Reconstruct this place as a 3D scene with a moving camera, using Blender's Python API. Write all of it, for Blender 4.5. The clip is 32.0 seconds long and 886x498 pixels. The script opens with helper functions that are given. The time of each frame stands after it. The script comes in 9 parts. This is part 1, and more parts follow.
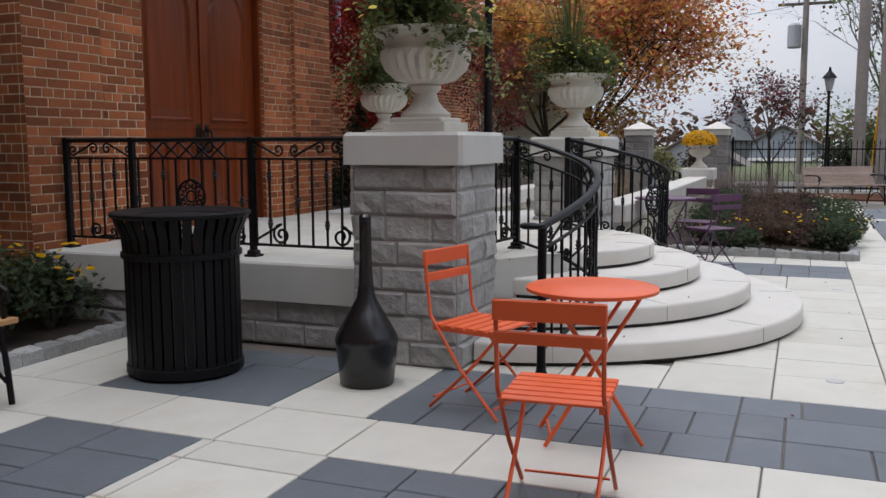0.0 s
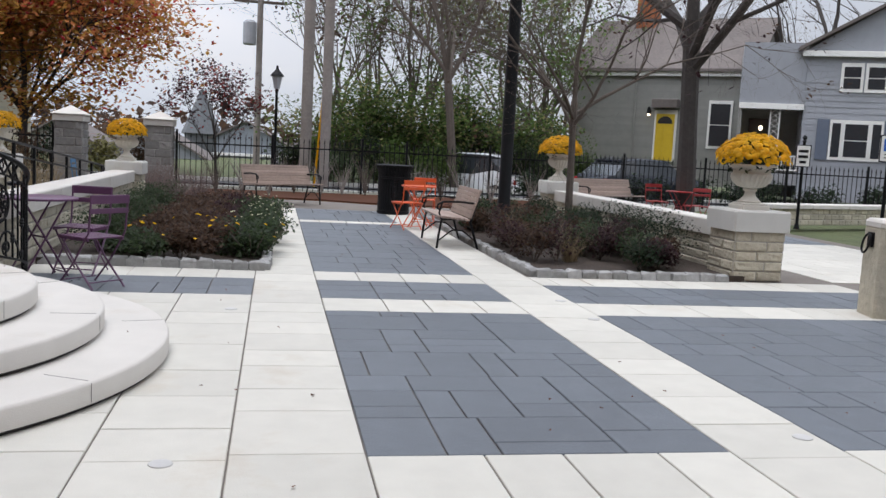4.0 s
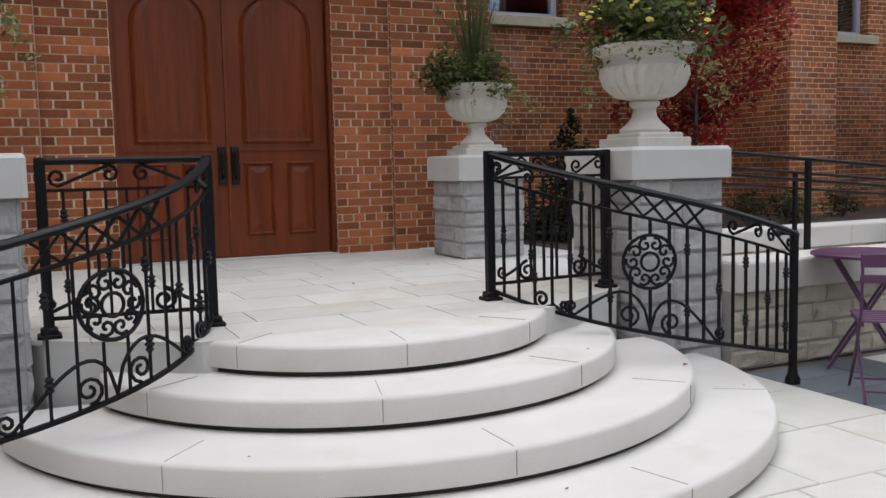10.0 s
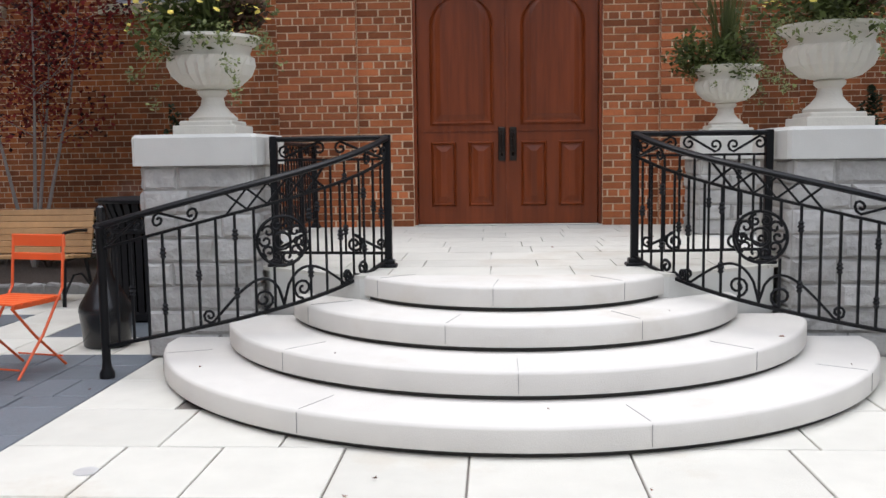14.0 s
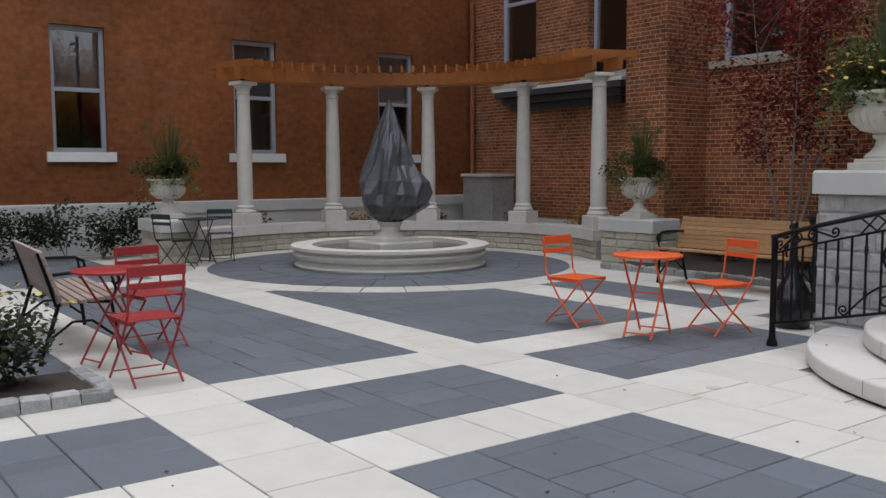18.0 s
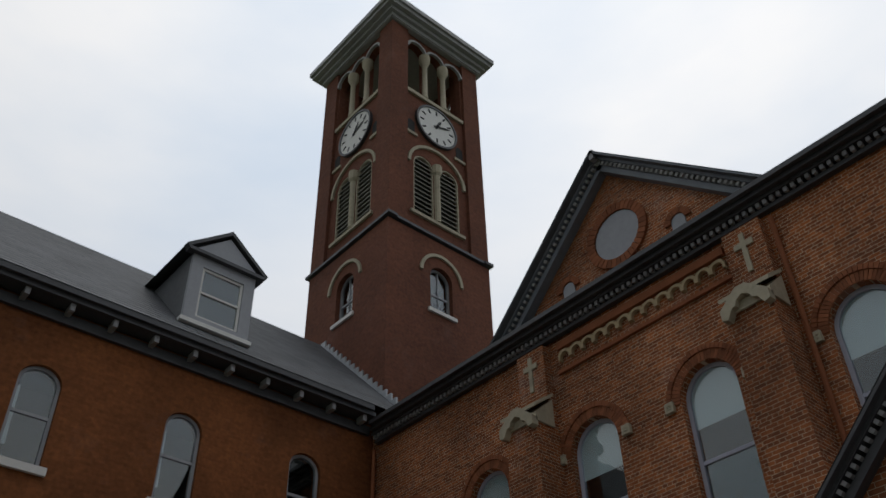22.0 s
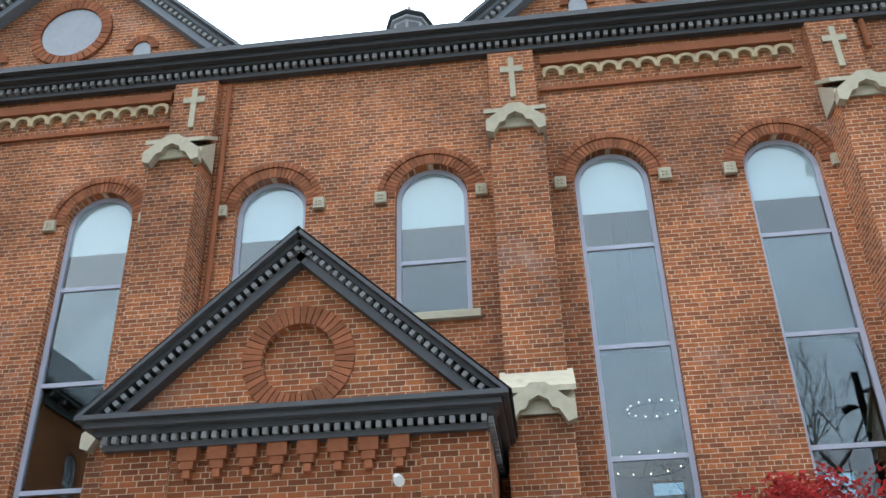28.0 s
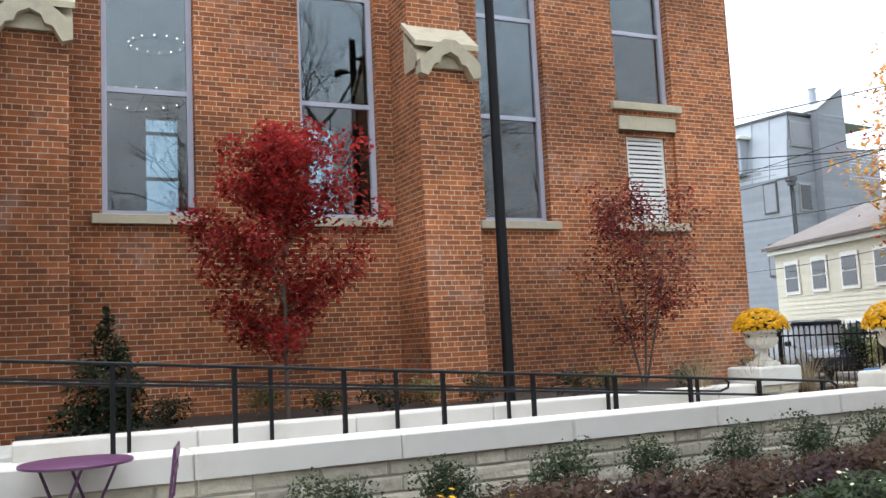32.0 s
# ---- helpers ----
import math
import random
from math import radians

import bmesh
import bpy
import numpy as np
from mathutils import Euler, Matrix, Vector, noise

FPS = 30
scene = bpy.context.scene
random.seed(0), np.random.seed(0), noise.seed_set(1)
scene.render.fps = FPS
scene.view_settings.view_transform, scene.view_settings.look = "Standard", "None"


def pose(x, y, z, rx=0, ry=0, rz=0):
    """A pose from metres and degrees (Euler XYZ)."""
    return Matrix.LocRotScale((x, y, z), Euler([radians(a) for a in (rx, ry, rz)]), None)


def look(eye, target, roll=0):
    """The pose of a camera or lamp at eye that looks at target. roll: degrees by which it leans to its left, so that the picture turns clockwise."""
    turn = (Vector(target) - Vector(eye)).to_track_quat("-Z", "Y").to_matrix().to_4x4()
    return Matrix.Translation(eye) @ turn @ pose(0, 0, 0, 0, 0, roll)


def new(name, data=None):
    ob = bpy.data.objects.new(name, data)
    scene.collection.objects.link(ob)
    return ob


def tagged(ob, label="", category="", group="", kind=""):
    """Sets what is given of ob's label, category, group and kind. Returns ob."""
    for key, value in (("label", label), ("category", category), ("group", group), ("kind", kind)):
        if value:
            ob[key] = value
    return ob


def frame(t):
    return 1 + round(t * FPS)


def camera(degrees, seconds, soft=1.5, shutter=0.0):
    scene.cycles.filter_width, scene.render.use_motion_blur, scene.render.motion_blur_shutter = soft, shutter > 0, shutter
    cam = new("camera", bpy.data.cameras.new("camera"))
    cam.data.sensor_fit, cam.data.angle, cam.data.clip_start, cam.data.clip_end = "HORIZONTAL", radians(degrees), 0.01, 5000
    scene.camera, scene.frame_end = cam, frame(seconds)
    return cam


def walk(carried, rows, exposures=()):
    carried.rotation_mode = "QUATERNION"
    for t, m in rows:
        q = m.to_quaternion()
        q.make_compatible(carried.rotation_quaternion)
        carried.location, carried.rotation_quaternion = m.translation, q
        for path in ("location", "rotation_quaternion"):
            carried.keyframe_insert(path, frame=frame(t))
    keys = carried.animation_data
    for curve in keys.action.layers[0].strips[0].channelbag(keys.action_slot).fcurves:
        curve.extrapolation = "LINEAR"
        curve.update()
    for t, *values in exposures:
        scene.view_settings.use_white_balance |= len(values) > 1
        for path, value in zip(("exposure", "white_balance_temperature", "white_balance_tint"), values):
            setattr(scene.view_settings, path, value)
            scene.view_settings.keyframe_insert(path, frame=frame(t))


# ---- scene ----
cam = camera(52.5, 32.0)
PATH = [
    (0, (-7.348, -5.316, 1.369), (-5.504, -4.576, 1.135), -0.2),
    (0.5, (-7.36, -5.281, 1.379), (-5.55, -4.46, 1.15), 0.2),
    (1, (-7.315, -5.298, 1.4), (-5.469, -4.564, 1.169), 0.8),
    (1.5, (-7.264, -5.414, 1.482), (-5.349, -4.89, 1.238), 1.6),
    (2, (-7.056, -5.593, 1.454), (-5.096, -5.262, 1.236), 1.5),
    (2.5, (-6.832, -5.672, 1.411), (-4.845, -5.568, 1.211), 1.5),
    (3, (-6.55, -5.709, 1.451), (-4.565, -5.857, 1.255), 2.1),
    (3.5, (-6.103, -5.836, 1.401), (-4.142, -6.179, 1.209), 2.7),
    (5.5, (-4.262, -6.334, 1.364), (-2.315, -6.676, 1.063), 3.5),
    (6, (-3.874, -6.522, 1.368), (-1.919, -6.791, 1.042), 3.7),
    (6.5, (-3.485, -6.739, 1.376), (-1.523, -6.913, 1.031), 4.0),
    (7, (-3.098, -6.884, 1.379), (-1.131, -6.948, 1.023), 3.9),
    (7.5, (-2.658, -6.984, 1.374), (-0.704, -6.755, 1.014), 3.4),
    (8, (-2.429, -7.144, 1.388), (-0.542, -6.583, 1.036), 2.2),
    (8.5, (-2.054, -7.163, 1.361), (-0.192, -6.508, 1.038), 2.6),
    (9, (-1.653, -7.199, 1.34), (0.134, -6.349, 1.051), 2.5),
    (9.5, (-1.322, -7.427, 1.311), (0.02, -5.962, 1.074), -0.0),
    (10, (-1.636, -7.82, 1.33), (-0.8, -6.012, 1.15), -1.3),
    (10.5, (-1.443, -8.047, 1.332), (-1.037, -6.093, 1.202), -1.2),
    (11, (-1.248, -8.236, 1.335), (-1.059, -6.247, 1.239), -1.2),
    (11.5, (-1.078, -8.411, 1.342), (-0.923, -6.418, 1.272), -0.5),
    (12, (-0.793, -8.58, 1.337), (-0.682, -6.583, 1.296), -0.1),
    (12.5, (-0.569, -8.751, 1.32), (-0.485, -6.753, 1.294), -0.0),
    (13, (-0.45, -8.884, 1.286), (-0.375, -6.887, 1.188), -0.1),
    (13.5, (-0.298, -8.932, 1.269), (-0.311, -6.939, 1.109), -0.6),
    (15.5, (0.441, -9.809, 1.416), (-0.038, -7.892, 1.105), 0.6),
    (16, (0.726, -10.102, 1.451), (0.024, -8.256, 1.134), 0.9),
    (16.5, (1.109, -10.243, 1.445), (0.096, -8.547, 1.135), 0.2),
    (17, (1.341, -10.4, 1.435), (0.08, -8.875, 1.144), 0.4),
    (17.5, (1.582, -10.502, 1.45), (0.1, -9.187, 1.18), 0.1),
    (18, (1.807, -10.482, 1.453), (0.21, -9.292, 1.277), -0.2),
    (18.5, (1.891, -10.54, 1.542), (0.29, -9.344, 1.621), -0.6),
    (19, (1.824, -10.205, 1.526), (0.257, -9.033, 1.941), 0.0),
    (19.5, (2.004, -9.94, 1.45), (0.501, -8.813, 2.138), 0.2),
    (20, (2.189, -9.897, 1.487), (0.767, -8.81, 2.38), 0.0),
    (20.5, (2.465, -9.98, 1.523), (1.134, -8.919, 2.572), -0.4),
    (21, (2.856, -10.183, 1.543), (1.614, -9.147, 2.718), -0.9),
    (21.5, (3.093, -10.389, 1.482), (1.909, -9.367, 2.729), -1.3),
    (22, (3.088, -10.574, 1.427), (1.934, -9.54, 2.691), -1.6),
    (22.5, (3.03, -10.707, 1.416), (1.884, -9.647, 2.666), -1.7),
    (23, (2.967, -10.764, 1.411), (1.813, -9.67, 2.624), -1.8),
    (23.5, (2.987, -10.797, 1.384), (1.812, -9.667, 2.541), -1.6),
    (24, (2.963, -10.796, 1.338), (1.781, -9.628, 2.451), -1.2),
    (24.5, (2.606, -10.604, 1.308), (1.467, -9.368, 2.392), -1.0),
    (26.5, (2.626, -10.308, 1.335), (1.813, -8.784, 2.344), -0.3),
    (27, (2.651, -10.199, 1.394), (1.944, -8.623, 2.402), 0.5),
    (27.5, (2.783, -10.08, 1.392), (2.261, -8.434, 2.401), 0.2),
    (28, (2.849, -10.033, 1.411), (2.673, -8.302, 2.397), -1.7),
    (28.5, (2.808, -9.93, 1.443), (2.984, -8.176, 2.388), -3.4),
    (29, (2.781, -9.938, 1.434), (3.228, -8.193, 2.302), -4.2),
    (29.5, (2.833, -9.986, 1.369), (3.453, -8.248, 2.142), -4.6),
    (30, (2.86, -10.036, 1.366), (3.595, -8.288, 2.0), -4.6),
    (30.5, (2.883, -10.038, 1.42), (3.666, -8.263, 1.904), -4.0),
    (31, (2.904, -10.033, 1.381), (3.71, -8.24, 1.752), -3.6),
    (31.5, (2.885, -10.032, 1.376), (3.713, -8.232, 1.647), -3.1),
    (32, (2.833, -10.007, 1.372), (3.681, -8.208, 1.579), -2.7),
]
walk(cam, [(t, look(eye, target, roll)) for t, eye, target, roll in PATH],
     [(0, -0.5, 6500, 14), (1, 0.0, 6500, 14), (2, 0, 6500, 14), (3, -0.25, 6500, 14), (3.5, -0.35, 6500, 14), (5.5, -0.35, 6600, 14), (9, -0.42, 6600, 14), (10, -0.35, 6500, 14), (11, -0.1, 6500, 14), (12, 0.28, 6500, 14), (13.5, 0.2, 6500, 14), (15.5, -0.6, 6500, 14), (18, -0.55, 6500, 14), (19, 1.1, 6150, 8), (20, 1.5, 5500, 3), (20.5, 0.8, 5700, 4), (21, -0.3, 6200, 8), (21.5, -1.45, 6600, 10), (22, -1.9, 6800, 10), (24.5, -1.9, 6800, 10), (26.5, 0.4, 6000, 5), (29, 0.5, 6000, 5), (30, 0.2, 6500, 10), (32, 0.5, 6500, 10)])

# ---- world and light: a bright overcast day ----
world = bpy.data.worlds.new("sky")
scene.world = world
world.use_nodes = True
wn, wl = world.node_tree.nodes, world.node_tree.links
wbg = wn["Background"]
wsky = wn.new("ShaderNodeTexSky")
wsky.sky_type, wsky.sun_disc, wsky.sun_elevation, wsky.sun_rotation = "NISHITA", False, radians(78), radians(-27)
wcloud = wn.new("ShaderNodeTexNoise")
wcloud.inputs["Scale"].default_value, wcloud.inputs["Detail"].default_value = 2.2, 6
wmapn = wn.new("ShaderNodeMapping")
wmapn.inputs["Scale"].default_value = (1, 1, 2.6)
wtc = wn.new("ShaderNodeTexCoord")
wl.new(wtc.outputs["Generated"], wmapn.inputs["Vector"])
wl.new(wmapn.outputs["Vector"], wcloud.inputs["Vector"])
wramp = wn.new("ShaderNodeValToRGB")
wramp.color_ramp.elements[0].position, wramp.color_ramp.elements[0].color = 0.3, (0.68, 0.79, 0.94, 1)
wramp.color_ramp.elements[1].position, wramp.color_ramp.elements[1].color = 0.68, (0.95, 0.98, 1.03, 1)
wl.new(wcloud.outputs["Fac"], wramp.inputs["Fac"])
wsep = wn.new("ShaderNodeSeparateXYZ")                   # an overcast sky is brighter overhead than at the horizon
wl.new(wtc.outputs["Generated"], wsep.inputs[0])
wgrad = wn.new("ShaderNodeMapRange")
wgrad.inputs["From Min"].default_value, wgrad.inputs["From Max"].default_value = 0.0, 1.0
wgrad.inputs["To Min"].default_value, wgrad.inputs["To Max"].default_value = 7.0, 16.0
wl.new(wsep.outputs["Z"], wgrad.inputs["Value"])
wscale = wn.new("ShaderNodeVectorMath")
wscale.operation = "SCALE"
wdot = wn.new("ShaderNodeVectorMath")                    # and brighter towards the veiled sun behind the hall
wdot.operation = "DOT_PRODUCT"
wdot.inputs[1].default_value = (-0.35, 0.70, 0.62)
wl.new(wtc.outputs["Generated"], wdot.inputs[0])
wside = wn.new("ShaderNodeMapRange")
wside.inputs["From Min"].default_value, wside.inputs["From Max"].default_value = -0.7, 1.0
wside.inputs["To Min"].default_value, wside.inputs["To Max"].default_value = 0.62, 1.95
wl.new(wdot.outputs["Value"], wside.inputs["Value"])
wmul = wn.new("ShaderNodeMath")
wmul.operation = "MULTIPLY"
wl.new(wgrad.outputs["Result"], wmul.inputs[0])
wl.new(wside.outputs["Result"], wmul.inputs[1])
wl.new(wmul.outputs[0], wscale.inputs["Scale"])
wl.new(wramp.outputs["Color"], wscale.inputs[0])
wmix = wn.new("ShaderNodeMix")
wmix.data_type = "RGBA"
wmix.inputs["Factor"].default_value = 0.9
wl.new(wsky.outputs["Color"], wmix.inputs["A"])
wl.new(wscale.outputs["Vector"], wmix.inputs["B"])
wl.new(wmix.outputs["Result"], wbg.inputs["Color"])
wbg.inputs["Strength"].default_value = 0.15
sun = new("sun", bpy.data.lights.new("sun", "SUN"))
sun.data.energy, sun.data.angle, sun.data.color = 1.0, radians(25), (1.0, 0.98, 0.96)
sun.matrix_world = look((-2, 4, 22), (0, 0, 0))

# ---- materials ----
def mat(name, color, rough=0.7, metal=0.0, spread=0.15, scale=6.0, bump=0.0, bump_scale=40.0, stain=None, island=0.0, objr=0.0, spec=0.5, stretch=None):
    """A procedural surface: base colour with a large and a fine noise, stains, bump, and per-piece shift."""
    m = bpy.data.materials.new(name)
    m.use_nodes = True
    n, l = m.node_tree.nodes, m.node_tree.links
    b = n["Principled BSDF"]
    b.inputs["Roughness"].default_value, b.inputs["Metallic"].default_value = rough, metal
    b.inputs["Specular IOR Level"].default_value = spec
    geo = n.new("ShaderNodeNewGeometry")
    big = n.new("ShaderNodeTexNoise")
    big.inputs["Scale"].default_value, big.inputs["Detail"].default_value = scale * 0.12, 5
    fine = n.new("ShaderNodeTexNoise")
    fine.inputs["Scale"].default_value, fine.inputs["Detail"].default_value = scale, 8
    vec = geo.outputs["Position"]
    if stretch:                                          # grain drawn out along one axis
        mp = n.new("ShaderNodeMapping")
        mp.inputs["Scale"].default_value = stretch
        l.new(vec, mp.inputs["Vector"])
        vec = mp.outputs["Vector"]
    for t in (big, fine):
        l.new(vec, t.inputs["Vector"])
    add = n.new("ShaderNodeMath")
    add.operation = "ADD"
    l.new(big.outputs["Fac"], add.inputs[0])
    l.new(fine.outputs["Fac"], add.inputs[1])
    rng = n.new("ShaderNodeMapRange")
    rng.inputs["From Min"].default_value, rng.inputs["From Max"].default_value = 0.6, 1.4
    rng.inputs["To Min"].default_value, rng.inputs["To Max"].default_value = 1 - spread, 1 + spread
    l.new(add.outputs[0], rng.inputs["Value"])
    val = rng.outputs["Result"]
    for amount, source in ((island, geo.outputs["Random Per Island"]), (objr, None)):
        if amount:
            if source is None:
                source = n.new("ShaderNodeObjectInfo").outputs["Random"]
            r2 = n.new("ShaderNodeMapRange")
            r2.inputs["To Min"].default_value, r2.inputs["To Max"].default_value = 1 - amount, 1 + amount
            l.new(source, r2.inputs["Value"])
            mu = n.new("ShaderNodeMath")
            mu.operation = "MULTIPLY"
            l.new(val, mu.inputs[0])
            l.new(r2.outputs["Result"], mu.inputs[1])
            val = mu.outputs[0]
    col = n.new("ShaderNodeVectorMath")
    col.operation = "SCALE"
    col.inputs[0].default_value = color[:3]
    l.new(val, col.inputs["Scale"])
    out = col.outputs["Vector"]
    if stain:
        sn = n.new("ShaderNodeTexNoise")
        sn.inputs["Scale"].default_value, sn.inputs["Detail"].default_value, sn.inputs["Roughness"].default_value = stain[2], 7, 0.65
        l.new(geo.outputs["Position"], sn.inputs["Vector"])
        sr = n.new("ShaderNodeMapRange")
        sr.inputs["From Min"].default_value, sr.inputs["From Max"].default_value = stain[3], stain[3] + 0.14
        sr.inputs["To Max"].default_value = stain[1]
        l.new(sn.outputs["Fac"], sr.inputs["Value"])
        sm = n.new("ShaderNodeMix")
        sm.data_type = "RGBA"
        l.new(sr.outputs["Result"], sm.inputs["Factor"])
        l.new(out, sm.inputs["A"])
        sm.inputs["B"].default_value = (*stain[0], 1)
        out = sm.outputs["Result"]
    l.new(out, b.inputs["Base Color"])
    if bump:
        bn = n.new("ShaderNodeTexNoise")
        bn.inputs["Scale"].default_value, bn.inputs["Detail"].default_value = bump_scale, 6
        l.new(geo.outputs["Position"], bn.inputs["Vector"])
        bp = n.new("ShaderNodeBump")
        bp.inputs["Strength"].default_value, bp.inputs["Distance"].default_value = bump, 0.02
        l.new(bn.outputs["Fac"], bp.inputs["Height"])
        l.new(bp.outputs["Normal"], b.inputs["Normal"])
    return m


def leaf_mat(name, color, rough, island):
    """Thin leaves and petals: half of the light passes through them."""
    m = mat(name, color, rough, spread=0.15, scale=3, island=island, spec=0.3)
    n, l = m.node_tree.nodes, m.node_tree.links
    b = n["Principled BSDF"]
    tr, mx = n.new("ShaderNodeBsdfTranslucent"), n.new("ShaderNodeMixShader")
    l.new(b.inputs["Base Color"].links[0].from_socket, tr.inputs["Color"])
    mx.inputs[0].default_value = 0.58
    l.new(b.outputs[0], mx.inputs[1])
    l.new(tr.outputs[0], mx.inputs[2])
    l.new(mx.outputs[0], n["Material Output"].inputs["Surface"])
    return m


def brick_mat(name, axis, c1, c2, mortar, course=0.0725, length=0.222, msize=0.010, patch=0.35, strength=0.6, lime_most=0.45):
    """Brickwork laid in common bond on a wall that runs along the given axis."""
    m = bpy.data.materials.new(name)
    m.use_nodes = True
    n, l = m.node_tree.nodes, m.node_tree.links
    b = n["Principled BSDF"]
    b.inputs["Roughness"].default_value = 0.85
    b.inputs["Specular IOR Level"].default_value = 0.25
    geo = n.new("ShaderNodeNewGeometry")
    sep = n.new("ShaderNodeSeparateXYZ")
    l.new(geo.outputs["Position"], sep.inputs[0])
    com = n.new("ShaderNodeCombineXYZ")
    l.new(sep.outputs[axis.upper()], com.inputs["X"])
    l.new(sep.outputs["Z"], com.inputs["Y"])
    bt = n.new("ShaderNodeTexBrick")
    bt.offset, bt.squash, bt.squash_frequency = 0.5, 0.5, 6
    bt.inputs["Scale"].default_value = 1.0
    bt.inputs["Brick Width"].default_value, bt.inputs["Row Height"].default_value = length, course
    bt.inputs["Mortar Size"].default_value, bt.inputs["Mortar Smooth"].default_value = msize * 0.5, 0.2
    bt.inputs["Color1"].default_value, bt.inputs["Color2"].default_value = (*c1, 1), (*c2, 1)
    bt.inputs["Mortar"].default_value = (*mortar, 1)
    l.new(com.outputs[0], bt.inputs["Vector"])
    big = n.new("ShaderNodeTexNoise")
    big.inputs["Scale"].default_value, big.inputs["Detail"].default_value = 0.45, 6
    l.new(geo.outputs["Position"], big.inputs["Vector"])
    rng = n.new("ShaderNodeMapRange")
    rng.inputs["From Min"].default_value, rng.inputs["From Max"].default_value = 0.35, 0.65
    rng.inputs["To Min"].default_value, rng.inputs["To Max"].default_value = 1 - patch, 1 + patch
    l.new(big.outputs["Fac"], rng.inputs["Value"])
    fine = n.new("ShaderNodeTexNoise")
    fine.inputs["Scale"].default_value, fine.inputs["Detail"].default_value = 9, 6
    l.new(geo.outputs["Position"], fine.inputs["Vector"])
    rf = n.new("ShaderNodeMapRange")
    rf.inputs["From Min"].default_value, rf.inputs["From Max"].default_value = 0.3, 0.7
    rf.inputs["To Min"].default_value, rf.inputs["To Max"].default_value = 0.82, 1.18
    l.new(fine.outputs["Fac"], rf.inputs["Value"])
    mu = n.new("ShaderNodeMath")
    mu.operation = "MULTIPLY"
    l.new(rng.outputs["Result"], mu.inputs[0])
    l.new(rf.outputs["Result"], mu.inputs[1])
    sc = n.new("ShaderNodeVectorMath")
    sc.operation = "SCALE"
    l.new(bt.outputs["Color"], sc.inputs[0])
    l.new(mu.outputs[0], sc.inputs["Scale"])
    # pale lime bloom in patches
    lime = n.new("ShaderNodeTexNoise")
    lime.inputs["Scale"].default_value, lime.inputs["Detail"].default_value, lime.inputs["Roughness"].default_value = 0.8, 9, 0.7
    l.new(geo.outputs["Position"], lime.inputs["Vector"])
    lr = n.new("ShaderNodeMapRange")
    lr.inputs["From Min"].default_value, lr.inputs["From Max"].default_value, lr.inputs["To Max"].default_value = 0.56, 0.80, lime_most
    l.new(lime.outputs["Fac"], lr.inputs["Value"])
    mx = n.new("ShaderNodeMix")
    mx.data_type = "RGBA"
    l.new(lr.outputs["Result"], mx.inputs["Factor"])
    l.new(sc.outputs["Vector"], mx.inputs["A"])
    mx.inputs["B"].default_value = (0.46, 0.37, 0.34, 1)
    l.new(mx.outputs["Result"], b.inputs["Base Color"])
    bp = n.new("ShaderNodeBump")
    bp.invert = True
    bp.inputs["Strength"].default_value, bp.inputs["Distance"].default_value = strength, 0.006
    l.new(bt.outputs["Fac"], bp.inputs["Height"])
    l.new(bp.outputs["Normal"], b.inputs["Normal"])
    return m


def glass_mat(name, tint=(0.85, 0.9, 0.92), base=0.12):
    m = bpy.data.materials.new(name)
    m.use_nodes = True
    n, l = m.node_tree.nodes, m.node_tree.links
    n.remove(n["Principled BSDF"])
    gl, tr, mx, fr, pw, ad = (n.new("ShaderNode" + k) for k in ("BsdfGlossy", "BsdfTransparent", "MixShader", "LayerWeight", "Math", "Math"))
    pw.operation, ad.operation = "POWER", "MULTIPLY_ADD"
    pw.inputs[1].default_value, ad.inputs[1].default_value, ad.inputs[2].default_value = 4.0, 0.7, base
    l.new(fr.outputs["Facing"], pw.inputs[0])
    l.new(pw.outputs[0], ad.inputs[0])
    gl.inputs["Roughness"].default_value = 0.01
    gl.inputs["Color"].default_value = (0.9, 0.9, 0.88, 1)
    tr.inputs["Color"].default_value = (*tint, 1)
    nz = n.new("ShaderNodeTexNoise")
    nz.inputs["Scale"].default_value = 1.3
    geo = n.new("ShaderNodeNewGeometry")
    l.new(geo.outputs["Position"], nz.inputs["Vector"])
    bp = n.new("ShaderNodeBump")
    bp.inputs["Strength"].default_value, bp.inputs["Distance"].default_value = 0.05, 0.02
    l.new(nz.outputs["Fac"], bp.inputs["Height"])
    l.new(bp.outputs["Normal"], gl.inputs["Normal"])
    l.new(ad.outputs[0], mx.inputs[0])
    l.new(tr.outputs[0], mx.inputs[1])
    l.new(gl.outputs[0], mx.inputs[2])
    l.new(mx.outputs[0], n["Material Output"].inputs["Surface"])
    return m


def glow_mat(name, color, strength):
    m = bpy.data.materials.new(name)
    m.use_nodes = True
    b = m.node_tree.nodes["Principled BSDF"]
    b.inputs["Emission Color"].default_value, b.inputs["Emission Strength"].default_value = (*color, 1), strength
    b.inputs["Base Color"].default_value = (*color, 1)
    return m


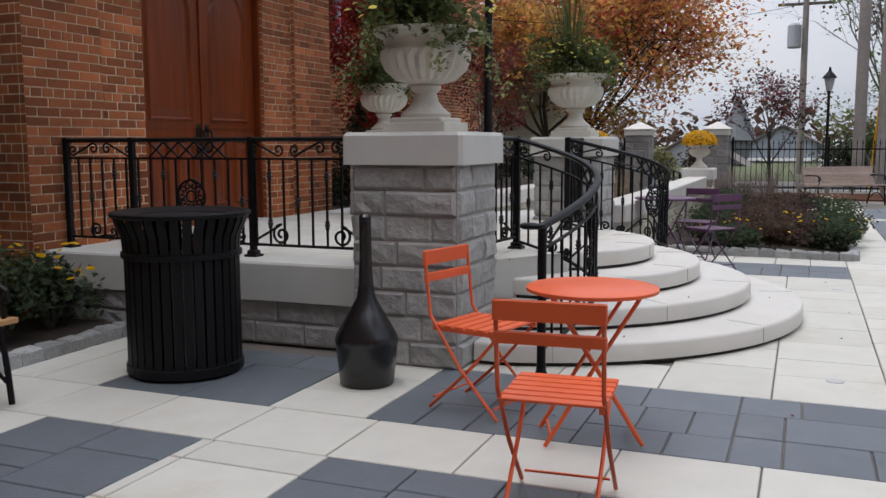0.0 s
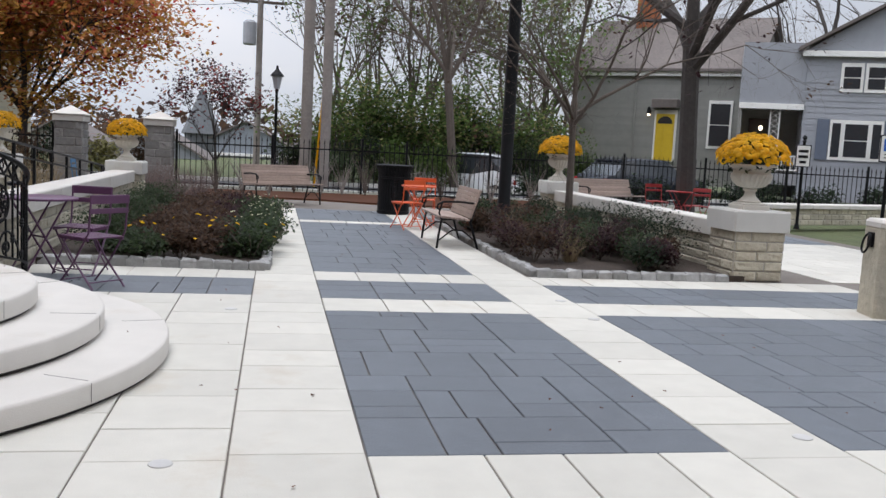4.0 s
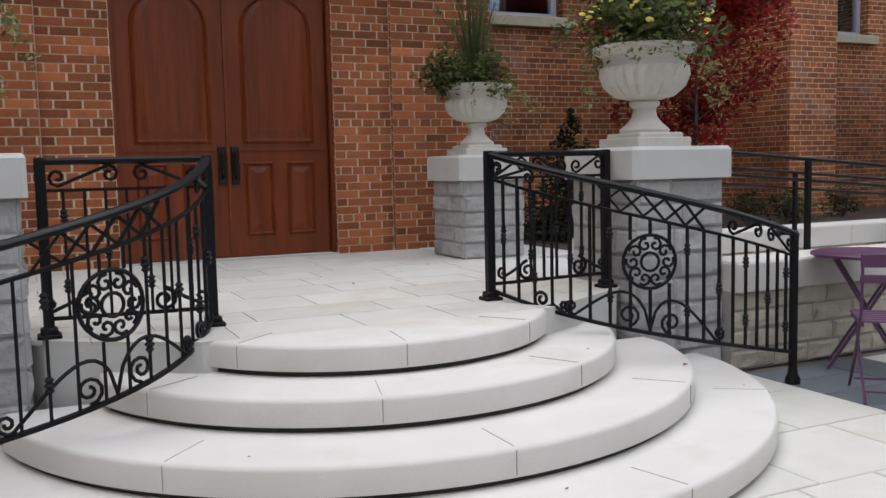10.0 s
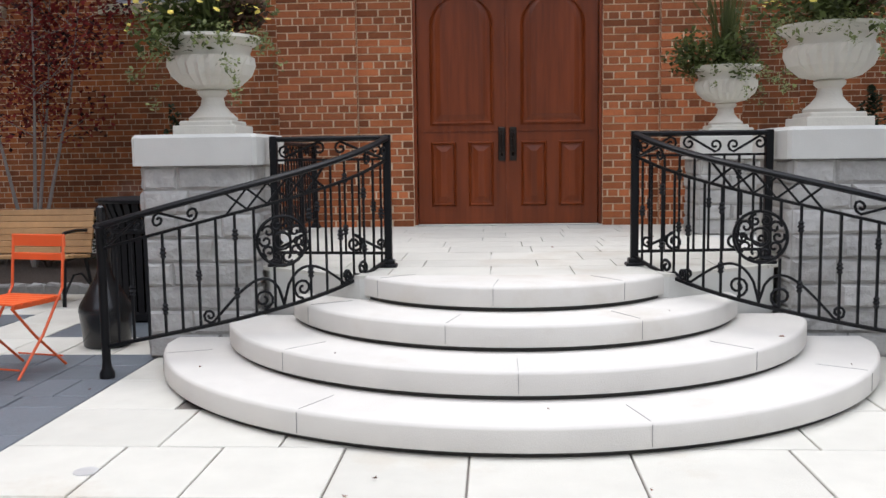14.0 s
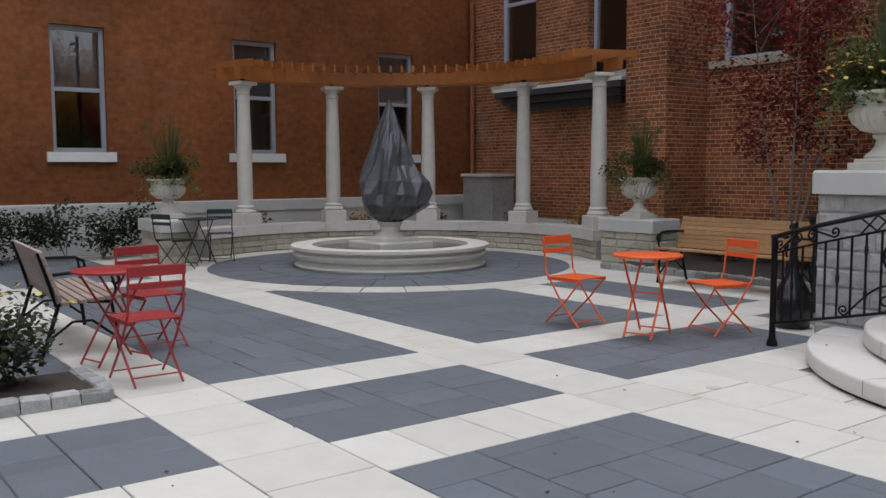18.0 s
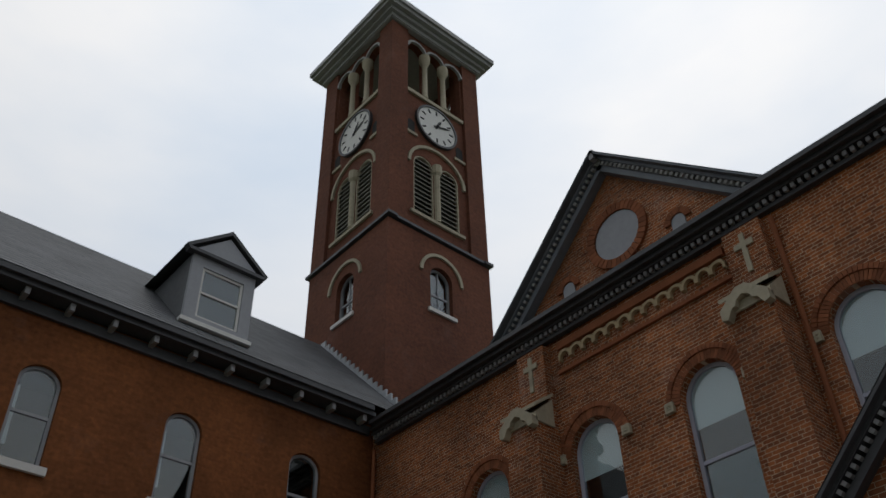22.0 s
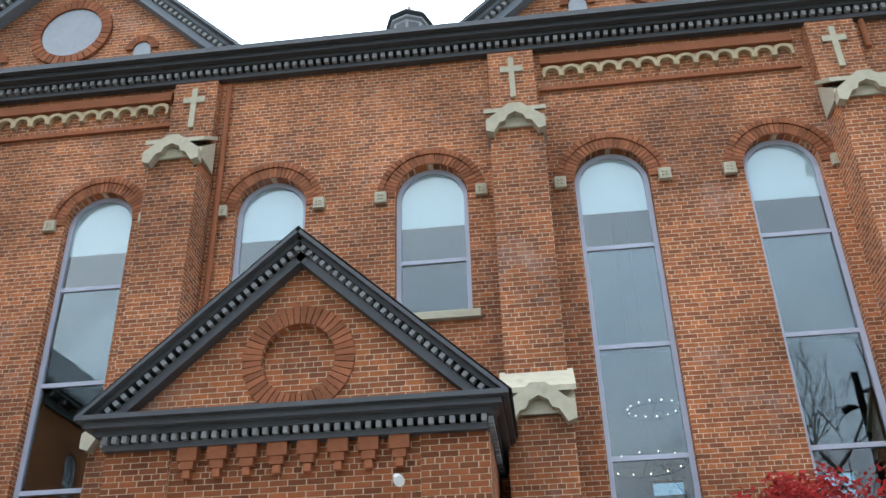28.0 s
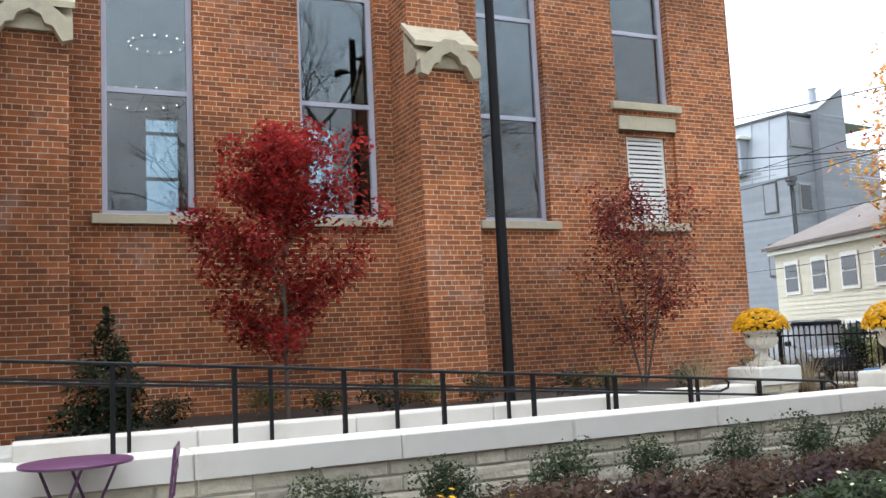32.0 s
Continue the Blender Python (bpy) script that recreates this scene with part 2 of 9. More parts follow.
BRICK_C1, BRICK_C2 = (0.385, 0.124, 0.042), (0.19, 0.064, 0.028)
M = {}
M["brick_x"] = brick_mat("brickwork along x", "x", BRICK_C1, BRICK_C2, (0.55, 0.42, 0.29), msize=0.0105, patch=0.32)
M["brick_y"] = brick_mat("brickwork along y", "y", BRICK_C1, BRICK_C2, (0.55, 0.42, 0.29), msize=0.0105, patch=0.32)
M["paint_y"] = brick_mat("painted brickwork of the wing along y", "y", (0.235, 0.082, 0.026), (0.185, 0.062, 0.020), (0.205, 0.074, 0.027), patch=0.24, strength=0.3, lime_most=0.1)
M["paint_x"] = brick_mat("painted brickwork of the wing along x", "x", (0.235, 0.082, 0.026), (0.185, 0.062, 0.020), (0.205, 0.074, 0.027), patch=0.24, strength=0.3, lime_most=0.1)
M["tower_y"] = brick_mat("tower brickwork along y", "y", (0.17, 0.062, 0.034), (0.14, 0.05, 0.03), (0.17, 0.075, 0.045), patch=0.15, strength=0.3, lime_most=0.1)
M["tower_x"] = brick_mat("tower brickwork along x", "x", (0.17, 0.062, 0.034), (0.14, 0.05, 0.03), (0.17, 0.075, 0.045), patch=0.15, strength=0.3, lime_most=0.1)
M["brick"] = mat("fired brick", (0.32, 0.098, 0.036), 0.85, spread=0.22, scale=30, bump=0.35, bump_scale=90, island=0.42, objr=0.38, spec=0.25)
M["brick_dark"] = mat("moulded brick", (0.28, 0.100, 0.046), 0.85, spread=0.2, scale=20, bump=0.3, bump_scale=60, island=0.25, spec=0.25)
M["mortar"] = mat("lime mortar", (0.60, 0.45, 0.31), 0.95, spread=0.15, scale=20, bump=0.3, bump_scale=200)
M["limestone"] = mat("sawn limestone", (0.54, 0.53, 0.49), 0.8, spread=0.07, scale=5, bump=0.12, bump_scale=120, stain=((0.40, 0.36, 0.28), 0.5, 0.9, 0.6))
M["lintel"] = mat("weathered beige limestone", (0.44, 0.40, 0.31), 0.85, spread=0.12, scale=8, bump=0.3, bump_scale=60, stain=((0.30, 0.26, 0.19), 0.6, 1.8, 0.55))
M["step_stone"] = mat("pale step limestone", (0.57, 0.54, 0.49), 0.75, spread=0.07, scale=4, bump=0.1, bump_scale=140, stain=((0.46, 0.40, 0.32), 0.55, 0.9, 0.56))
M["rock"] = mat("rock-faced limestone", (0.37, 0.36, 0.34), 0.9, spread=0.25, scale=12, bump=0.9, bump_scale=22, objr=0.16, stain=((0.20, 0.18, 0.15), 0.6, 2.0, 0.58))
M["rock_dark"] = mat("dark rock-faced stone", (0.20, 0.195, 0.185), 0.9, spread=0.25, scale=12, bump=0.9, bump_scale=22, objr=0.2)
M["rock_tan"] = mat("tan rock-faced limestone", (0.44, 0.40, 0.31), 0.9, spread=0.22, scale=12, bump=0.9, bump_scale=22, objr=0.16, stain=((0.26, 0.23, 0.17), 0.5, 2.0, 0.6))
M["old_stone"] = mat("weathered carved stone", (0.45, 0.40, 0.29), 0.9, spread=0.15, scale=9, bump=0.4, bump_scale=40, stain=((0.22, 0.20, 0.15), 0.6, 1.6, 0.58))
M["white_slab"] = mat("pale limestone slab", (0.52, 0.50, 0.44), 0.72, spread=0.08, scale=5, bump=0.12, bump_scale=110, objr=0.06, island=0.06, stain=((0.43, 0.36, 0.27), 0.5, 1.1, 0.57))
M["grey_slab"] = mat("blue-grey stone slab", (0.108, 0.121, 0.136), 0.55, spread=0.12, scale=7, bump=0.2, bump_scale=70, objr=0.10, island=0.10, stain=((0.19, 0.20, 0.21), 0.35, 1.1, 0.6))
M["corbel_stone"] = mat("yellowed corbel stone", (0.44, 0.34, 0.20), 0.9, spread=0.2, scale=9, bump=0.3, bump_scale=40, stain=((0.25, 0.17, 0.11), 0.6, 2.2, 0.52))
M["joint"] = mat("sanded joint bed", (0.16, 0.14, 0.12), 0.95, spread=0.2, scale=30)
M["steel_rim"] = mat("dull steel rim", (0.45, 0.44, 0.42), 0.45, spread=0.1, scale=20)
M["louvre_grey"] = mat("weathered grey louvre", (0.22, 0.21, 0.17), 0.8, spread=0.2, scale=6)
M["cornice_pale"] = mat("pale grey cornice paint", (0.36, 0.36, 0.35), 0.6, spread=0.15, scale=5, bump=0.08)
M["lead"] = mat("pale weathered lead", (0.42, 0.44, 0.46), 0.5, metal=0.3, spread=0.15, scale=6)
M["cornice_blue"] = mat("blue-grey cornice paint", (0.18, 0.20, 0.225), 0.55, spread=0.15, scale=5, bump=0.08)
# step bed with the treads' shadow line put into its colour
M["dark_bed"] = mat("dark step bedding", (0.035, 0.033, 0.03), 0.9, spread=0.2, scale=20)
M["pale_joint"] = mat("grey stone mortar", (0.30, 0.29, 0.27), 0.95, spread=0.15, scale=25, bump=0.2)
M["setts"] = mat("granite setts", (0.30, 0.30, 0.29), 0.85, spread=0.25, scale=25, bump=0.6, bump_scale=45, objr=0.22)
M["soil"] = mat("dark mulch soil", (0.042, 0.030, 0.022), 0.95, spread=0.4, scale=30, bump=0.9, bump_scale=40, stain=((0.085, 0.045, 0.028), 0.4, 14, 0.55))
M["grass"] = mat("worn lawn", (0.07, 0.085, 0.03), 0.95, spread=0.35, scale=8, bump=0.8, bump_scale=30, stain=((0.15, 0.10, 0.045), 0.5, 2.2, 0.55))
M["asphalt"] = mat("street asphalt", (0.055, 0.055, 0.058), 0.9, spread=0.15, scale=10, bump=0.3, bump_scale=90)
M["iron"] = mat("black painted iron", (0.007, 0.007, 0.008), 0.45, metal=0.0, spread=0.2, scale=20, bump=0.06, bump_scale=60, spec=0.16)
M["iron_soft"] = mat("black powder-coated steel", (0.008, 0.008, 0.009), 0.48, spread=0.2, scale=20, spec=0.18)
M["door_wood"] = mat("varnished mahogany", (0.15, 0.031, 0.008), 0.30, spread=0.42, scale=22, bump=0.05, bump_scale=50, spec=0.3, stretch=(1, 1, 0.07))
M["handle"] = mat("dark bronze", (0.03, 0.022, 0.018), 0.35, metal=0.7, spread=0.2)
M["frame_blue"] = mat("pale blue-grey painted frame", (0.44, 0.45, 0.53), 0.55, spread=0.08, scale=8)
M["frame_grey"] = mat("grey painted sash frame", (0.34, 0.35, 0.37), 0.6, spread=0.1, scale=8)
M["sill_white"] = mat("white painted stone sill", (0.72, 0.70, 0.66), 0.7, spread=0.08, scale=6, bump=0.1)
M["white_paint"] = mat("white exterior paint", (0.72, 0.71, 0.67), 0.6, spread=0.07, scale=5, bump=0.05)
M["cornice_dark"] = mat("dark grey painted cornice", (0.055, 0.056, 0.060), 0.5, spread=0.2, scale=6, bump=0.08)
M["cornice_grey"] = mat("weathered grey cornice paint", (0.27, 0.27, 0.275), 0.6, spread=0.2, scale=6, bump=0.08)
M["slate"] = mat("grey roof slate", (0.10, 0.105, 0.11), 0.7, spread=0.25, scale=6, bump=0.3, bump_scale=18, island=0.15)
M["glass"] = glass_mat("window glass", base=0.10)
M["glass_rear"] = glass_mat("grey-tinted rear glass", (0.38, 0.46, 0.50))
M["blind"] = mat("pale green-white roller blind", (0.78, 0.83, 0.80), 0.8, spread=0.05)
# the dimness of the hall indoors is put into this colour
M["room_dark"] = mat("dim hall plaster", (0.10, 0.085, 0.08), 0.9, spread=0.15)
# near-black stand-in for shade in rooms, recesses and behind slats
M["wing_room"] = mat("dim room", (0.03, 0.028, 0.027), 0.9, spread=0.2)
M["statuary"] = mat("cast limestone", (0.60, 0.57, 0.50), 0.75, spread=0.08, scale=8, bump=0.15, bump_scale=60, stain=((0.42, 0.38, 0.31), 0.5, 2.5, 0.6))
M["bulb"] = glow_mat("lit bulb", (1.0, 0.86, 0.62), 8.0)


# ---- mesh helpers ----
class G:
    """A growing mesh: vertices and faces in metres."""

    def __init__(self):
        self.v, self.f = [], []

    def add(self, verts, faces):
        k = len(self.v)
        self.v += [tuple(p) for p in verts]
        self.f += [tuple(i + k for i in f) for f in faces]
        return self

    def quad(self, a, b, c, d):
        return self.add((a, b, c, d), ((0, 1, 2, 3),))

    def box(self, x0, x1, y0, y1, z0, z1, b=0.0):
        """A box; b cuts its upright and top edges."""
        if not b:
            return self.add([(x, y, z) for z in (z0, z1) for x, y in ((x0, y0), (x1, y0), (x1, y1), (x0, y1))],
                            ((3, 2, 1, 0), (4, 5, 6, 7), (0, 1, 5, 4), (1, 2, 6, 5), (2, 3, 7, 6), (3, 0, 4, 7)))
        ring = lambda q, z: [(x0 + b + q, y0 + q, z), (x1 - b - q, y0 + q, z), (x1 - q, y0 + b + q, z), (x1 - q, y1 - b - q, z),
                             (x1 - b - q, y1 - q, z), (x0 + b + q, y1 - q, z), (x0 + q, y1 - b - q, z), (x0 + q, y0 + b + q, z)]
        return self.rings([ring(0, z0), ring(0, z1 - b), ring(b * 0.7, z1)])

    def rings(self, rs, caps=True):
        """Joins closed rings of equal count into a skin."""
        k, n = len(self.v), len(rs[0])
        for r in rs:
            self.v += [tuple(p) for p in r]
        for i in range(len(rs) - 1):
            a, b = k + i * n, k + (i + 1) * n
            self.f += [(a + j, a + (j + 1) % n, b + (j + 1) % n, b + j) for j in range(n)]
        if caps:
            self.f += [tuple(range(k + n - 1, k - 1, -1)), tuple(range(k + (len(rs) - 1) * n, k + len(rs) * n))]
        return self

    def lathe(self, prof, n=24, c=(0, 0, 0), flute=0.0, fz=(0, 0), arc=None):
        """Turns (radius, height) round an upright axis; flute waves the wall between heights fz."""
        rs = []
        for r, z in prof:
            ring = []
            for j in range(n):
                a = 2 * math.pi * j / n
                q = r * (1 - flute * (j % 2)) if flute and fz[0] <= z <= fz[1] else r
                ring.append((c[0] + q * math.cos(a), c[1] + q * math.sin(a), c[2] + z))
            rs.append(ring)
        return self.rings(rs)

    def tube(self, path, r, n=6, closed=False, flat=1.0):
        """A rod along a path; r is one radius or one a point."""
        pts = [Vector(p) for p in path]
        rs, up = [], None
        for i, p in enumerate(pts):
            if closed:
                t = pts[(i + 1) % len(pts)] - pts[i - 1]
            else:
                t = pts[min(i + 1, len(pts) - 1)] - pts[max(i - 1, 0)]
            t.normalize()
            if up is None:
                up = Vector((0, 0, 1)) if abs(t.z) < 0.9 else Vector((0, 1, 0))
            side = t.cross(up)
            if side.length < 1e-4:
                side = t.cross(Vector((1, 0.3, 0.1)))
            side.normalize()
            up = side.cross(t).normalized()
            q = r[i] if isinstance(r, (list, tuple)) else r
            rs.append([p + side * (q * math.cos(2 * math.pi * j / n + math.pi / n)) + up * (q * flat * math.sin(2 * math.pi * j / n + math.pi / n)) for j in range(n)])
        if closed:
            rs.append(rs[0])
        return self.rings(rs, caps=not closed)

    def bar(self, a, b, w, h=None):
        """A square bar from a to b."""
        a, b = Vector(a), Vector(b)
        h = h or w
        t = (b - a).normalized()
        up = Vector((0, 0, 1)) if abs(t.z) < 0.95 else Vector((0, 1, 0))
        s = t.cross(up).normalized()
        u = s.cross(t)
        ring = lambda p: [p + s * (w / 2 * i) + u * (h / 2 * j) for i, j in ((-1, -1), (1, -1), (1, 1), (-1, 1))]
        return self.rings([ring(a), ring(b)])

    def prism(self, poly, d0, d1, P):
        """Extrudes an outline in (u, z) from depth d0 to d1 through the mapping P(u, d, z)."""
        n, k = len(poly), len(self.v)
        self.v += [P(u, d0, z) for u, z in poly] + [P(u, d1, z) for u, z in poly]
        self.f += [tuple(range(k, k + n)), tuple(range(k + 2 * n - 1, k + n - 1, -1))]
        self.f += [(k + i, k + n + i, k + n + (i + 1) % n, k + (i + 1) % n) for i in range(n)]
        return self

    def mesh(self, name):
        me = bpy.data.meshes.new(name)
        me.from_pydata(self.v, [], self.f)
        bm = bmesh.new()
        bm.from_mesh(me)
        bmesh.ops.recalc_face_normals(bm, faces=bm.faces)
        bm.to_mesh(me)
        bm.free()
        return me


def part(name, g, material, parent=None, label="", smooth=False):
    """Links a mesh as one object under a thing or a part. material: one, or three for faces across x, y and z."""
    me = g.mesh(name) if isinstance(g, G) else g
    if not me.materials:
        for m in material if isinstance(material, (list, tuple)) else (material,):
            me.materials.append(m)
        if isinstance(material, (list, tuple)):
            for p in me.polygons:
                ax = [abs(q) for q in p.normal]
                p.material_index = ax.index(max(ax))
        if smooth:
            for p in me.polygons:
                p.use_smooth = True
            me.set_sharp_from_angle(angle=radians(42))
    ob = new(name, me)
    ob.parent = parent
    if label:
        ob["label"] = label
    return ob


def thing(name, x, y, z, rz=0, label="", category="", group="", kind=""):
    ob = new(name)
    ob.empty_display_size = 0.1
    ob.matrix_world = pose(x, y, z, 0, 0, rz)
    return tagged(ob, label, category, group, kind)


def setting(name, g, material, label, smooth=False, parent=None):
    return tagged(part(name, g, material, parent, smooth=smooth), label, name.split("_")[0], kind="structure")


FX = lambda y0: (lambda u, d, z: (u, y0 + d, z))      # a wall along x that faces -y
FY = lambda x0: (lambda u, d, z: (x0 - d, u, z))      # a wall along y that faces +x


def outline(u0, u1, z0, z1, rise, n=14):
    """An opening's outline, counter-clockwise from its lower left; z1 is where the arch springs."""
    c, h = (u0 + u1) / 2, (u1 - u0) / 2
    top = [(c + h * math.cos(math.pi * i / n), z1 + rise * math.sin(math.pi * i / n)) for i in range(n + 1)] if rise else [(u1, z1), (u0, z1)]
    return [(u0, z0), (u1, z0)] + top


def wall(g, U0, U1, Z0, Z1, holes, P, T):
    """A wall of thickness T with openings (u0, u1, z0, z1, rise) that go through it; openings of one column share u0 and u1."""
    cols = {}
    for h in holes:
        cols.setdefault((h[0], h[1]), []).append(h)
    u = U0
    def slab(a, b, c, d):
        if b - a > 1e-4 and d - c > 1e-4:
            for q in (0, T):
                g.quad(P(a, q, c), P(b, q, c), P(b, q, d), P(a, q, d))
    for (a, b) in sorted(cols):
        slab(u, a, Z0, Z1)
        z = Z0
        for h in sorted(cols[(a, b)], key=lambda k: k[2]):
            slab(a, b, z, h[2])
            n = 14
            if h[4]:
                crown = h[3] + h[4]
                arc = outline(*h, n=n)[2:]
                for i in range(n):
                    (ua, za), (ub, zb) = arc[i], arc[i + 1]
                    for q in (0, T):
                        g.quad(P(ua, q, za), P(ub, q, zb), P(ub, q, crown), P(ua, q, crown))
                z = crown
            else:
                z = h[3]
            ring = outline(*h, n=n)
            for i in range(len(ring)):
                (ua, za), (ub, zb) = ring[i], ring[(i + 1) % len(ring)]
                g.quad(P(ua, 0, za), P(ub, 0, zb), P(ub, T, zb), P(ua, T, za))
        slab(a, b, z, Z1)
        u = b
    slab(u, U1, Z0, Z1)
    for a, b, c, d in ((U0, U0, Z0, Z1), (U1, U1, Z0, Z1)):
        g.quad(P(a, 0, c), P(a, T, c), P(a, T, d), P(a, 0, d))
    for z in (Z0, Z1):
        g.quad(P(U0, 0, z), P(U1, 0, z), P(U1, T, z), P(U0, T, z))
    return g


def ring_frame(u0, u1, z0, z1, rise, w, d0, d1, P):
    """A frame of width w round an opening, from depth d0 to d1."""
    n = 14
    out = outline(u0, u1, z0, z1, rise, n)
    inn = outline(u0 + w, u1 - w, z0 + w, z1 - (0 if rise else w), max(rise - w, 0.0) if rise else 0, n)
    g, k = G(), len(out)
    g.v = [P(a, d, b) for d, o in ((d0, out), (d0, inn), (d1, inn), (d1, out)) for a, b in o]
    for i in range(k):
        j = (i + 1) % k
        for s in range(3):
            g.f.append((s * k + i, s * k + j, (s + 1) * k + j, (s + 1) * k + i))
    return g


def window(name, label, P, u0, u1, z0, z1, rise, bars, fmat, w=0.08, d=0.12, blind=None, upright=False, group="windows", glass=None):
    """A window in its opening: frame, cross bars, one pane a light, and a blind behind."""
    root = tagged(part(name, ring_frame(u0, u1, z0, z1, rise, w, d, d + 0.09, P), fmat), label, "window", group, "structure")
    zs = [z0 + w * 0.5] + list(bars)
    for zb in bars:
        part("transom", G().prism([(u0 + w * .9, zb - .035), (u1 - w * .9, zb - .035), (u1 - w * .9, zb + .035), (u0 + w * .9, zb + .035)], d + .012, d + .075, P), fmat, root)
    if upright:
        c = (u0 + u1) / 2
        part("mullion", G().prism([(c - .02, z0 + w * .9), (c + .02, z0 + w * .9), (c + .02, z1 + rise - w), (c - .02, z1 + rise - w)], d + .02, d + .07, P), fmat, root)
    for i, za in enumerate(zs):
        if i + 1 < len(zs):
            pl = [(u0 + w * .6, za), (u1 - w * .6, za), (u1 - w * .6, zs[i + 1]), (u0 + w * .6, zs[i + 1])]
        else:
            pl = outline(u0 + w * .6, u1 - w * .6, za, z1 - (0 if rise else w * .5), rise - w * .6 if rise else 0)
        pane = part("pane", G().prism(pl, d + 0.04, d + 0.048, P), glass or M["glass"], root)
        pane.visible_shadow = False
    if blind:
        za, zb = blind
        if zb >= z1 and rise:
            pl = outline(u0 + w, u1 - w, za, z1, rise - w)
        else:
            pl = [(u0 + w, za), (u1 - w, za), (u1 - w, zb), (u0 + w, zb)]
        part("blind", G().prism(pl, d + 0.055, d + 0.06, P), M["blind"], root, "pale roller blind drawn part way down")
    return root


def dentils(parent, a, b, w, gap, dims, material, name="dentil"):
    """A row of alike blocks from a to b along a line; dims are half sizes across (along, out, up)."""
    a, b = Vector(a), Vector(b)
    t = (b - a).normalized()
    n = int((b - a).length / (w + gap))
    g = G().box(-w / 2, w / 2, -dims[0], dims[0], -dims[1], dims[1])
    me = g.mesh(name)
    me.materials.append(material)
    rot = t.to_track_quat("X", "Z")
    step = (b - a).length / max(n, 1)
    for i in range(n):
        ob = new(name, me)
        ob.matrix_world = Matrix.LocRotScale(a + t * (step * (i + 0.5)), rot, None)
        ob.parent = parent


# ---- the hall: the long brick front ----
YF = 2.60                     # plane of the long front
WX = [-13.05, -10.31, -7.23, -4.46, -1.38, 1.39, 4.41, 7.165, 10.18, 12.89]
HW, SPRING, SILL = 0.615, 9.80, 3.40
PF = FX(YF)
holes = []
for i, c in enumerate(WX):
    z0 = 7.58 if i in (4, 5) else (5.54 if i == 9 else SILL)
    holes.append((c - HW, c + HW, z0, SPRING, HW))
    if i == 9:
        holes.append((c - HW, c + HW, 3.40, 5.06, 0))
front = setting("wall_north", wall(G(), -14.65, 14.95, 0.0, 13.1, holes, PF, 0.42), (M["brick_y"], M["brick_x"], M["brick_x"]),
                "long red brick front with tall round-headed windows")
setting("wall_east", G().box(14.43, 14.95, YF + 0.42, 16.5, 0, 13.1), (M["brick_y"], M["brick_x"], M["brick_x"]), "red brick end wall of the hall")
g = wall(G(), -14.65, 14.43, 0, 13.1, [(c - 0.46, c + 0.46, 3.0, 8.28, 0) for c in (-12.55, -7.8, -3.05, 1.7, 6.46, 11.2)], FX(16.1), 0.4)
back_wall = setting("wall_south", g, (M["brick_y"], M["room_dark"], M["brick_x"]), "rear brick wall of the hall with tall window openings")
for c in (-12.55, -7.8, -3.05, 1.7, 6.46, 11.2):
    part("pane", G().box(c - .46, c + .46, 16.235, 16.245, 3.0, 8.28), M["glass_rear"], back_wall)
    for z in (4.2, 5.3, 6.5, 7.82):
        part("glazing_bar", G().box(c - .45, c + .45, 16.2, 16.28, z - .05, z + .05), M["room_dark"], back_wall)
# inner surfaces coloured dark so the hall reads unlit behind its windows
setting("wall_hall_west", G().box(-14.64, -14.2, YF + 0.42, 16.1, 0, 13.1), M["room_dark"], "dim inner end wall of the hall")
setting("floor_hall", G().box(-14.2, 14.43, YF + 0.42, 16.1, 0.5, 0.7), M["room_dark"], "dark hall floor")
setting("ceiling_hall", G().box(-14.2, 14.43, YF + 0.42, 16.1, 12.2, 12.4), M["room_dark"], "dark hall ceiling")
# plinth
g = G()
for a, b in ((-14.65, -9.03), (-7.93, -3.36), (3.36, 7.89), (8.99, 14.9)):
    g.box(a, b, YF - 0.07, YF, 0, 0.54)
setting("plinth_front", g, M["limestone"], "pale limestone plinth course along the brick front")

